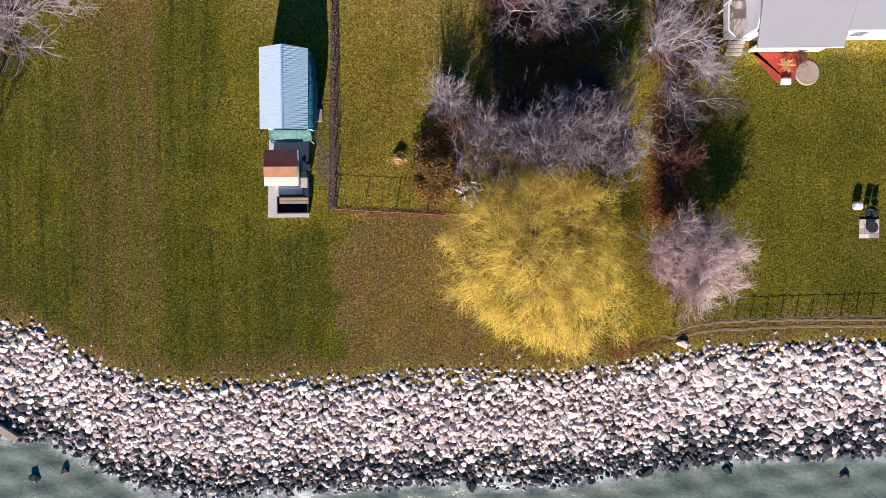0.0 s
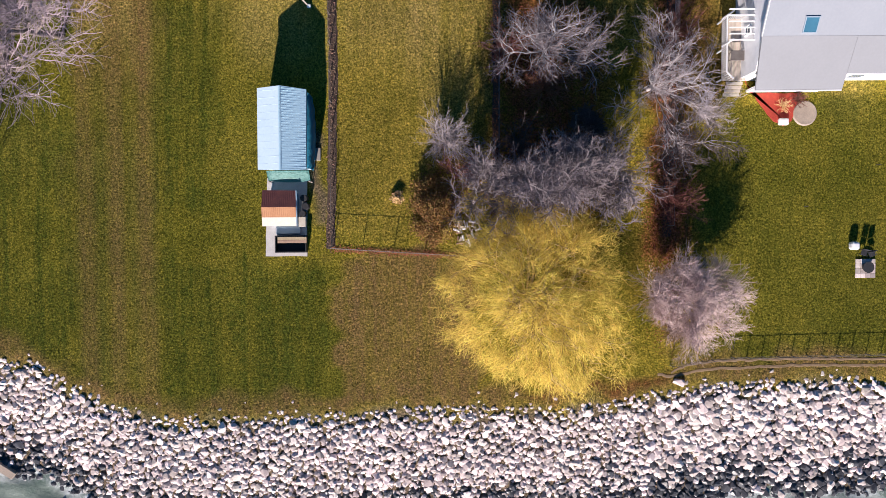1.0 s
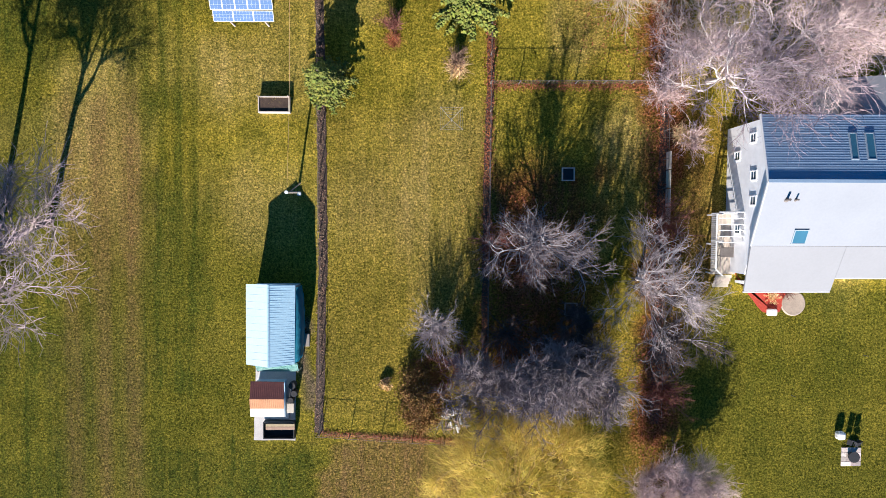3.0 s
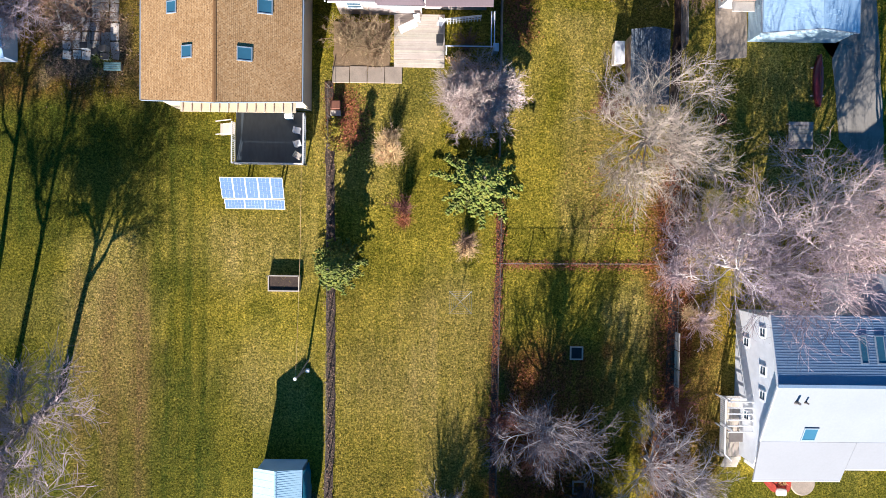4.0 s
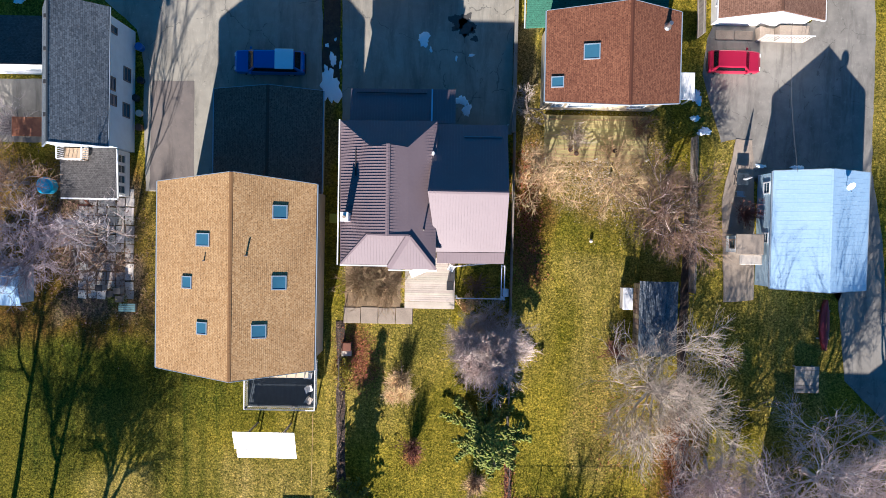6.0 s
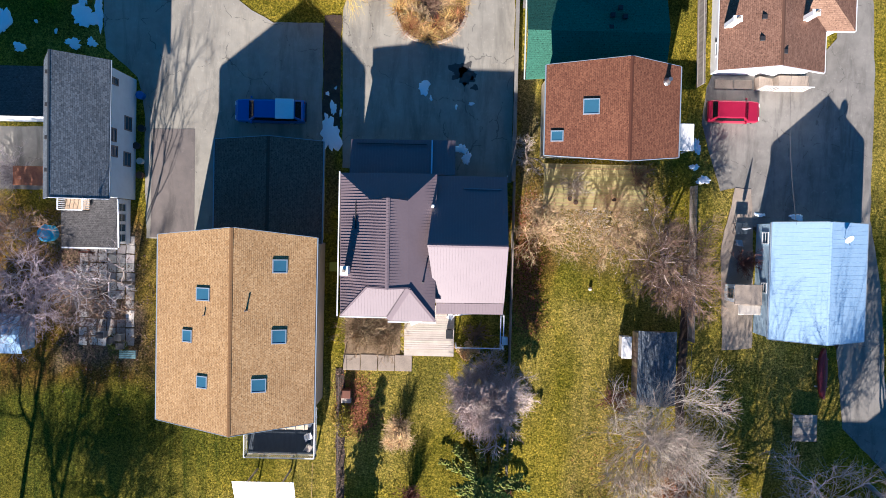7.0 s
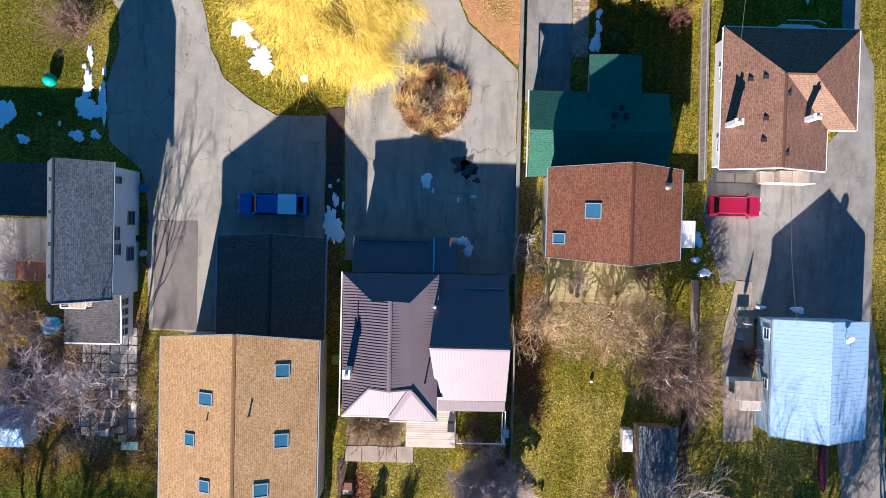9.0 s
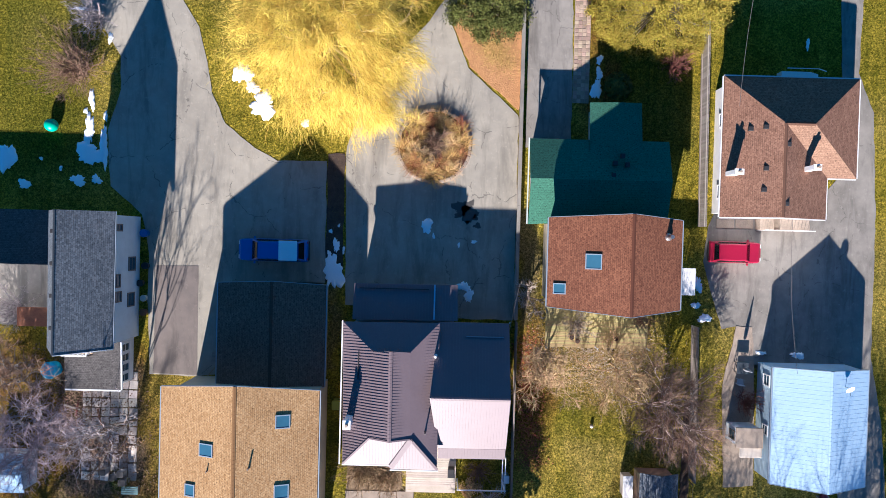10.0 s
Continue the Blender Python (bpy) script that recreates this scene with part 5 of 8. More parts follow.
ridge_cap(h7, (25.6, 83.2, T7 + 0.02), (27.9, 83.2, T7 + 0.02), "shingle_pink")
chimney(h7, 22.0, 79.3, 2.9, 4.7, 0.6, 0.36)
chimney(h7, 27.85, 79.75, 3.5, 5.2, 0.5, 0.36)
for x, y in ((24.3, 83.0), (23.3, 82.9), (27.9, 82.6), (25.9, 81.6), (24.4, 79.7), (24.3, 78.0), (25.9, 76.9)):
    roof_box_vent(h7, x, y, T7 - abs(x - 25.6) * 0.43)
for a, b in (((21.35, 75.8, Z7 - 0.1), (21.35, 87.3, Z7 - 0.1)), ((21.4, 75.73, Z7 - 0.1), (25.6, 75.73, T7 - 0.1)), ((25.6, 75.73, T7 - 0.1), (30.1, 75.73, Z7 - 0.1)), ((30.15, 75.8, Z7 - 0.1), (30.15, 79.15, Z7 - 0.1)), ((30.1, 79.13, Z7 - 0.1), (32.5, 79.13, Z7 - 0.1)), ((32.57, 79.2, Z7 - 0.1), (32.57, 87.3, Z7 - 0.1)), ((21.45, 87.37, Z7 - 0.1), (32.5, 87.37, Z7 - 0.1))):
    strip(h7, "gutter", a, b, 0.09, 0.1, "trim")
window(h7, 22.0, 84, 1.6, 1.2, 1.2, "W")
window(h7, 22.0, 78, 1.6, 1.2, 1.2, "W")
st = thing("front_steps", 27.6, 75.6, 0, "white front steps with railing below a porch", "steps")
for k in range(5):
    part("step", soft_box(25.8 + 0.32 * k, 74.9, 0, 26.1 + 0.32 * k, 75.9, 0.9 - 0.17 * k, 0.015, 1), "old_concrete", st)
part("landing", soft_box(27.45, 74.85, 0, 30.0, 76.0, 0.95, 0.02, 1), "old_concrete", st)
strip(st, "railing", (25.8, 74.85, 1.8), (30.0, 74.85, 1.8), 0.07, 0.06, "trim")
for k in range(14):
    part("baluster", box(BM(), 25.9 + 0.3 * k, 74.83, 0.1, 25.94 + 0.3 * k, 74.87, 1.78), "trim", st)
bs = thing("back_steps", 28.5, 88.2, 0, "white railed back stair and stoop", "steps")
part("landing", soft_box(27.2, 87.5, 0, 29.8, 88.4, 0.8, 0.02, 1), "white", bs)
for k in range(3):
    part("step", soft_box(29.8 + 0.3 * k, 87.5, 0, 30.1 + 0.3 * k, 88.4, 0.6 - 0.2 * k, 0.01, 1), "white", bs)
strip(bs, "railing", (27.2, 88.42, 1.7), (29.8, 88.42, 1.7), 0.06, 0.06, "trim")
strip(bs, "railing", (29.8, 88.42, 1.7), (30.9, 88.42, 1.0), 0.06, 0.06, "trim")

# the tall house with the blue-grey roof
h8 = thing("house", -30, 69.4, 0, "tall blue-grey sided house with slate-grey shingle roof", "house")
wall_ring(h8, [(-32.05, 64.3), (-27.35, 64.3), (-27.35, 74.6), (-32.05, 74.6)], 0, 4.7, "siding_grey")
r_e = [(-29.85, 64.0, 7.9), (-26.85, 64.1, 5.2), (-26.8, 74.85, 5.2), (-29.85, 74.8, 7.9)]
r_w = [(-32.25, 64.0, 4.75), (-29.85, 64.0, 7.9), (-29.85, 74.8, 7.9), (-32.25, 74.8, 4.75)]
roof(h8, [r_e, r_w], "shingle_grey", 0.2)
for yy in (64.3, 74.4):
    gable_end(h8, -32.05, yy, 4.8, -27.35, yy, 5.35, -29.85, yy, 7.65, 4.7, "siding_grey")
ridge_cap(h8, (-29.85, 64.0, 7.9), (-29.85, 74.8, 7.9), "shingle_grey", 0.16)
for yy in (66.0, 68.4, 70.8, 73.2):
    part("roof_vent", soft_box(-30.25, yy - 0.16, 7.35, -29.98, yy + 0.16, 7.72, 0.03, 1), "black", h8)
strip(h8, "gutter", (-26.8, 64.1, 5.1), (-26.75, 74.85, 5.1), 0.06, 0.08, "frame_grey")
strip(h8, "bargeboard", (-29.85, 63.97, 7.8), (-26.85, 64.05, 5.1), 0.05, 0.22, "trim")
for wy, wz, ww in ((73.6, 3.6, 0.6), (69.3, 3.8, 1.1), (68.0, 3.6, 0.9), (67.6, 1.5, 1.2), (70.6, 1.4, 1.2)):
    window(h8, -27.35, wy, wz, ww, 1.1, "E", "wire")
lw = [(-43.5, 70.5, 4.4), (-32.1, 70.5, 4.4), (-32.1, 74.9, 2.65), (-43.5, 74.9, 2.65)]
roof(h8, [lw], "shingle_charcoal", 0.16)
part("wall", box(BM(), -43.2, 70.8, 2.42, -32.1, 71.0, 4.05), "siding_white", h8)
wall_ring(h8, [(-43.2, 70.8), (-32.1, 70.8), (-32.1, 74.7), (-43.2, 74.7)], 0, 2.4, "siding_white")
sun_room = [(-32.1, 60.2, 2.55), (-27.5, 60.2, 2.55), (-27.5, 64.25, 2.75), (-32.1, 64.25, 2.75)]
roof(h8, [sun_room], "shingle_charcoal", 0.14)
wall_ring(h8, [(-31.9, 60.5), (-27.75, 60.5), (-27.75, 64.25), (-31.9, 64.25)], 0, 2.4, "siding_white")
strip(h8, "gutter", (-32.1, 60.12, 2.5), (-27.5, 60.12, 2.5), 0.12, 0.12, "trim")
strip(h8, "gutter", (-27.42, 60.2, 2.5), (-27.42, 64.2, 2.7), 0.12, 0.12, "trim")
for k in range(4):
    window(h8, -27.75, 61.0 + k * 0.85, 1.5, 0.75, 1.3, "E")
hd = thing("deck", 12.3, 66.3, 0, "weathered yellow-tan plank deck behind a house", "deck")
part("deck_base", box(BM(), 7.95, 64.4, 0, 16.6, 68.1, 0.245), "wood_grey", hd)
for k in range(26):
    y0 = 64.32 + k * 0.15
    part("plank", box(BM(), 7.86, y0, 0.25, 16.7, y0 + 0.138, 0.29 + 0.003 * (k % 3)), "wood_yellow", hd)
for px in (7.9, 12.2, 16.6):
    part("post", soft_box(px - 0.05, 64.34, 0.3, px + 0.05, 64.44, 1.2, 0.01, 1), "trim", hd)
for px, py in ((10.1, 65.2), (10.6, 64.9), (13.9, 65.2)):
    pt = thing("flower_pot", px, py, 0.3, "empty terracotta flower pot on a plank deck", "flower pot", "deck pots")
    part("pot", disc(BM(), px, py, 0.3, 0.58, 0.15, 14, 0.22), "metal_rust", pt)
    part("soil", disc(BM(), px, py, 0.582, 0.59, 0.19, 14), "mulch", pt)
bal = thing("balcony", -30.8, 63.6, 3.0, "small white balcony under the gable", "balcony")
part("floor", soft_box(-31.6, 63.2, 2.9, -29.6, 64.2, 3.0, 0.01, 1), "wood", bal)
for a, b in (((-31.6, 63.2), (-29.6, 63.2)), ((-31.6, 63.2), (-31.6, 64.2)), ((-29.6, 63.2), (-29.6, 64.2))):
    strip(bal, "rail", (*a, 3.95), (*b, 3.95), 0.09, 0.06, "trim")
    for k in range(7):
        x, y = a[0] + (b[0] - a[0]) * k / 6, a[1] + (b[1] - a[1]) * k / 6
        part("baluster", box(BM(), x - 0.03, y - 0.03, 3.0, x + 0.03, y + 0.03, 3.92), "trim", bal)

# small outbuildings
sd = thing("garden_shed", 17.4, 51.6, 0, "small timber shed with slate-coloured roof", "shed")
wall_ring(sd, [(16.1, 48.3), (18.8, 48.3), (18.8, 53.9), (16.1, 53.9)], 0, 2.0, "wood")
roof(sd, [[(15.85, 48.0, 2.05), (17.5, 48.0, 2.75), (17.5, 54.2, 2.75), (15.85, 54.2, 2.05)], [(17.5, 48.0, 2.75), (19.05, 48.0, 2.1), (19.05, 54.2, 2.1), (17.5, 54.2, 2.75)]], "shingle_grey", 0.08)
for k in range(13):
    part("board", box(BM(), 15.98, 48.35 + k * 0.43, 0.05, 16.09, 48.74 + k * 0.43, 2.0), "wood", sd)
for yy in (48.3, 53.7):
    gable_end(sd, 16.1, yy, 2.1, 18.8, yy, 2.1, 17.5, yy, 2.68, 2.0, "wood")
cb = thing("storage_box", 15.2, 52.6, 0, "white outdoor storage cabinet beside a timber shed", "cabinet")
part("body", soft_box(14.8, 51.7, 0, 15.6, 53.5, 1.0, 0.03, 1), "cream", cb)
part("lid", soft_box(14.76, 51.66, 1.003, 15.64, 53.54, 1.06, 0.02, 1), "white", cb)
bx = thing("garden_shed", -37.2, 52.7, 0, "small blue-grey metal garden shed", "shed")
part("body", box(BM(), -39.2, 51.3, 0, -35.95, 54.2, 1.8), "siding_grey", bx)
roof(bx, [[(-39.4, 51.1, 1.85), (-35.8, 51.1, 1.85), (-35.8, 52.75, 2.3), (-39.4, 52.75, 2.3)], [(-39.4, 52.75, 2.3), (-35.8, 52.75, 2.3), (-35.8, 54.4, 1.85), (-39.4, 54.4, 1.85)]], "metal_blue", 0.06, 0.25)

# the shed with the rounded blue roof on the lawn
sh = thing("shed", -12.8, 14.2, 0, "long shed with pale blue metal roof and blue tarpaulin", "shed")
wall_ring(sh, [(-14.7, 11.1), (-11.0, 11.1), (-11.0, 17.4), (-14.7, 17.4)], 0, 2.3, "siding_blue")
for yy in (11.1, 17.2):
    gable_end(sh, -14.7, yy, 2.6, -11.0, yy, 2.5, -12.9, yy, 3.2, 2.3, "siding_blue")
s_w = [(-14.95, 10.9, 2.65), (-12.9, 10.8, 3.4), (-12.88, 17.65, 3.4), (-14.9, 17.6, 2.65)]
s_e = [(-12.9, 10.8, 3.4), (-10.95, 10.9, 2.6), (-10.85, 17.5, 2.6), (-12.88, 17.65, 3.4)]
# the west slope gets a paler metal than the east
roof(sh, [s_w], "metal_shed_pale", 0.07, 0.6, rise=0.004)
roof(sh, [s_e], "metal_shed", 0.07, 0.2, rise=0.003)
ridge_cap(sh, (-12.9, 10.8, 3.41), (-12.88, 17.65, 3.41), "metal_shed", 0.2)
bm = BM()
prev = None
for i in range(15):
    y = 11.0 + i * 0.45
    bul = 0.34 * math.sin(math.pi * i / 14) ** 0.6 + 0.05 * math.sin(i * 2.3)
    row = [bm.verts.new(v) for v in ((-10.9, y, 2.52), (-10.75 + bul * 0.7, y, 2.0), (-10.8 + bul, y, 1.2), (-10.85 + bul * 0.8, y, 0.15))]
    if prev:
        for k in range(3):
            bm.faces.new((prev[k], row[k], row[k + 1], prev[k + 1]))
    prev = row
bmesh.ops.solidify(bm, geom=bm.faces[:], thickness=0.03)
part("tarpaulin", bm, "tarp", sh, "bulging blue tarpaulin side", True)
bm = BM()
prev = None
for i in range(15):
    x = -14.4 + i * 0.255
    row = [bm.verts.new(v) for v in ((x, 10.85, 2.15 - 0.02 * (i % 3)), (x, 10.45, 1.85 - 0.22 * math.sin(math.pi * i / 14)), (x, 10.05 - 0.12 * math.sin(math.pi * i / 14), 1.5 - 0.35 * math.sin(math.pi * i / 14)))]
    if prev:
        for k in range(2):
            bm.faces.new((prev[k], row[k], row[k + 1], prev[k + 1]))
    prev = row
bmesh.ops.solidify(bm, geom=bm.faces[:], thickness=0.03)
part("awning", bm, "tarp_green", sh, "sagging green-blue tarpaulin awning", True)
for x in (-14.35, -10.95):
    strip(sh, "awning_post", (x, 10.0, 0), (x, 10.0, 1.55), 0.07, 0.07, "wood_pale")

base = thing("concrete_pad", -13.3, 6.9, 0, "pale concrete pad under small sheds", "slab")
part("slab", prism(BM(), rough_edge([(-15.15, 3.55), (-11.5, 3.55), (-11.45, 10.4), (-14.9, 10.4)], 0.8, 0.03), -0.05, 0.06), "pad", base)
rs = thing("small_shed", -13.4, 7.7, 0.06, "small shed with rusty corrugated roof", "shed")
wall_ring(rs, [(-14.65, 6.5), (-12.2, 6.5), (-12.2, 9.0), (-14.65, 9.0)], 0.06, 1.7, "siding_blue", 0.08)
roof(rs, [[(-14.88, 7.8, 2.1), (-12.0, 7.8, 2.1), (-12.0, 9.2, 1.8), (-14.85, 9.25, 1.8)]], "rust_dark", 0.05, 0.16)
roof(rs, [[(-14.9, 6.95, 1.92), (-12.02, 6.95, 1.92), (-12.0, 7.8, 2.1), (-14.88, 7.8, 2.1)]], "rust_light", 0.05, 0.16)
roof(rs, [[(-14.92, 6.2, 1.74), (-12.04, 6.2, 1.74), (-12.02, 6.94, 1.9), (-14.9, 6.94, 1.9)]], "cream", 0.05)
strip(rs, "bargeboard", (-11.97, 6.2, 1.7), (-11.97, 9.2, 1.9), 0.06, 0.2, "siding_blue")
fr = thing("timber_frame_box", -12.8, 4.6, 0.06, "open black box with wooden cross planks", "box")
for x0, y0, x1, y1 in ((-14.15, 3.9, -11.45, 3.98), (-14.15, 5.3, -11.45, 5.38), (-14.15, 3.98, -14.07, 5.3), (-11.53, 3.98, -11.45, 5.3)):
    part("side_board", box(BM(), x0, y0, 0.06, x1, y1, 0.75), "black", fr)
part("bottom", box(BM(), -14.07, 3.98, 0.06, -11.53, 5.3, 0.12), "black", fr)
for k in range(2):
    part("plank", soft_box(-13.9, 5.02 - 0.28 * k, 0.755, -11.4, 5.26 - 0.28 * k, 0.8, 0.01, 1), "wood", fr)
lid = thing("grey_tarpaulin_sheet", -13.2, 5.75, 0.06, "grey folded sheet lying on a concrete pad", "sheet")
part("sheet", soft_box(-14.2, 5.5, 0.06, -12.0, 6.1, 0.3, 0.06, 2), "metal_pale", lid)
for i, (bx0, by0, br, bh) in enumerate(((-11.6, 8.6, 0.32, 0.9), (-11.45, 7.9, 0.3, 0.85), (-11.75, 7.3, 0.28, 0.8))):
    brl = thing("barrel", bx0, by0, 0, "black plastic barrel beside a small shed", "barrel", "barrels")
    part("body", disc(disc(BM(), bx0, by0, 0.06, bh * 0.5, br * 0.9, 16, br), bx0, by0, bh * 0.5 + 0.003, bh, br, 16, br * 0.9), "black", brl)
cr = thing("crate", -11.9, 6.6, 0.06, "pale wooden crate beside a small shed", "crate")
part("body", soft_box(-12.1, 6.15, 0.06, -11.5, 7.0, 0.6, 0.02, 1), "wood_pale", cr)
stp = thing("door_step", -10.6, 12.2, 0, "pale door step beside the shed", "step")
part("step", soft_box(-10.9, 11.9, -0.02, -10.2, 13.0, 0.18, 0.03, 1), "concrete", stp)


# ---- plants ----
def grow(seed, height, spread, limbs=6, levels=4, kids=5, trunk=0.28, lean=0.9, wild=0.22, fork=0.25, droop=0.0, bole=3.0):
    """Polylines of a bare tree at the origin, by level, fitted to height and spread."""
    rg = np.random.RandomState(seed)
    out = [[] for _ in range(levels + 1)]

    def turn(d, ang):
        a = rg.normal(size=3)
        a -= d * a.dot(d)
        a /= np.linalg.norm(a) + 1e-9
        return d * math.cos(ang) + a * math.sin(ang)

    def branch(p, d, length, rad, level):
        n = (5, 6, 5, 4, 3)[min(level, 4)]
        pts, rr = [p], [rad]
        for i in range(n):
            d = d + rg.normal(size=3) * wild * ((0.12 if bole > 4 else 0.4) if level == 0 else 1.0)
            d[2] += 0.10 if level < 3 else 0.04 - droop
            d /= np.linalg.norm(d)
            p = p + d * length / n
            pts.append(p)
            rr.append(rad * (1 - 0.72 * (i + 1) / n))
        out[level].append((pts, rr))
        if level >= levels:
            return
        m = limbs if level == 0 else kids + rg.randint(-1, 2)
        for k in range(m):
            f = (fork + (1 - fork) * rg.rand()) if level else (0.45 + 0.55 * (k + 0.5) / m)
            j = min(int(f * n), n - 1)
            w = f * n - j
            q = pts[j] * (1 - w) + pts[j + 1] * w
            dd = pts[j + 1] - pts[j]
            dd = dd / np.linalg.norm(dd)
            if level == 0:
                az = 2 * math.pi * (k + rg.uniform(-0.3, 0.3)) / m * 1.0 + seed
                tilt = lean * rg.uniform(0.45, 1.25)
                nd = np.array((math.cos(az) * math.sin(tilt), math.sin(az) * math.sin(tilt), math.cos(tilt)))
            else:
                nd = turn(dd, rg.uniform(0.4, 0.95))
            branch(q, nd, (3.0 * rg.uniform(0.9, 1.5) if level == 0 else length * rg.uniform(0.42, 0.72)), max(rr[j] * rg.uniform(0.45, 0.65), 0.008), level + 1)
    branch(np.zeros(3), np.array((0.0, 0.0, 1.0)), bole, trunk, 0)
    ends = np.array([pl[0][-1] for lv in out for pl in lv])
    rad = np.percentile(np.hypot(ends[:, 0], ends[:, 1]), 96)
    k = np.array((spread / rad, spread / rad, height / ends[:, 2].max()))
    return [[([q * k for q in pts], rr) for pts, rr in lv] for lv in out]


def bare_tree(name, x, y, height, spread, seed, bark, twig, label, limbs=6, levels=4, kids=5, trunk=0.28, lean=0.9, thick=0.0095, group="", category="tree", shift=(0, 0), wild=0.22, fork=0.25, bole=3.0):
    t = thing(name, x, y, 0, label, category, group)
    lv = grow(seed, height, spread, limbs, levels, kids, trunk, lean, wild, fork, 0.0, bole)
    off = np.array((x, y, -0.05))
    sh = np.array((shift[0], shift[1], 0.0)) / height
    for nm, sel, mat in (("trunk", lv[:3], bark), ("crown", lv[3:], twig)):
        v, f = [], []
        for i, group_ in enumerate(sel):
            level = i + (0 if nm == "trunk" else 3)
            g = (9.0, 5.5, 3.4, 2.0, 1.2)[min(level, 4)]
            for pts, rr in group_:
                tube_data(v, f, [p + off + sh * p[2] for p in pts], [max(r, thick * g * (1 - 0.45 * i / len(rr))) for i, r in enumerate(rr)], (8, 6, 4, 3, 3)[min(level, 4)])
        soup(nm, v, f, mat, t, smooth=(nm == "trunk"))
    return t


def willow(x, y, height, spread, seed, label, strands=9000, bare=0.0):
    """A weeping willow: limbs, and yellow strands that fall from them outward."""
    t = thing("willow_tree", x, y, 0, label, "tree")
    lv = grow(seed, height * 0.92, spread * 0.9, 13, 4, 5, 0.42, 1.1, 0.2)
    off = np.array((x, y, -0.05))
    v, f = [], []
    for level, sel in enumerate(lv[:4]):
        for pts, rr in sel:
            tube_data(v, f, [p + off for p in pts], [max(r, (0.2, 0.075, 0.04, 0.022)[level]) for r in rr], (9, 6, 4, 3)[level])
    soup("trunk", v, f, "willow_bark", t, smooth=True)
    rg = np.random.RandomState(seed + 5)
    ends = [q for sel in lv[2:] for pts, _ in sel for q in pts[1:]]
    clumps = []
    for k in range(1500):
        if k % 3:
            p = ends[rg.randint(len(ends))].copy()
        else:
            az, q = rg.uniform(0, 2 * math.pi), math.sqrt(rg.uniform(0.01, 1.0))
            lobe = 0.9 + 0.09 * math.sin(3 * az + seed) + 0.07 * math.sin(7 * az + 2 * seed)
            p = np.array((math.cos(az) * q * lobe * spread * 0.9, math.sin(az) * q * lobe * spread * 0.9, height * (0.95 - 0.45 * q * q) * rg.uniform(0.72, 1.0)))
        r = math.hypot(p[0], p[1]) + 1e-6
        if r < 0.55 * spread and rg.rand() < bare:
            continue
        lead = np.array((p[0] / r, p[1] / r, 0.0)) * rg.uniform(0.4, 1.0) * min(1.0, r / 3) + np.append(rg.normal(size=2) * 0.35, 0.0) + np.array((0, -0.12, 0))
        clumps.append((p, lead, rg.uniform(0.15, 0.5)))
    v, f = [], []
    per = strands // len(clumps)
    n = 4
    for p0, lead, wide in clumps:
        N = per
        P = p0 + off + rg.normal(size=(N, 3)) * np.array((wide, wide, 0.2))
        out = lead + rg.normal(size=(N, 3)) * np.array((0.55, 0.55, 0.15))
        D = out + np.stack([np.zeros(N), np.zeros(N), rg.uniform(0.0, 0.5, N)], 1)
        L, w = rg.uniform(0.5, 1.7, N), rg.uniform(0.006, 0.014, N)
        side = np.stack([-out[:, 1], out[:, 0], rg.uniform(-0.6, 0.6, N)], 1)
        side = side / (np.linalg.norm(side, axis=1, keepdims=True) + 1e-9) * w[:, None]
        rows = []
        for i in range(n + 1):
            k = 1 - 0.7 * i / n
            rows.append(np.stack([P - side * k, P + side * k], 1))
            D = D + np.array((0, 0, -0.38)) + rg.normal(size=(N, 3)) * 0.14
            D /= np.linalg.norm(D, axis=1, keepdims=True)
            P = P + D * (L / n)[:, None]
            P[:, 2] = np.maximum(P[:, 2], 0.1)
        A = np.stack(rows, 1).reshape(-1, 3)
        b0 = len(v)
        v.extend(map(tuple, A.tolist()))
        m = 2 * (n + 1)
        f.extend((b0 + j * m + 2 * i, b0 + j * m + 2 * i + 1, b0 + j * m + 2 * i + 3, b0 + j * m + 2 * i + 2) for j in range(N) for i in range(n))
    soup("crown", v, f, "willow", t)
    return t


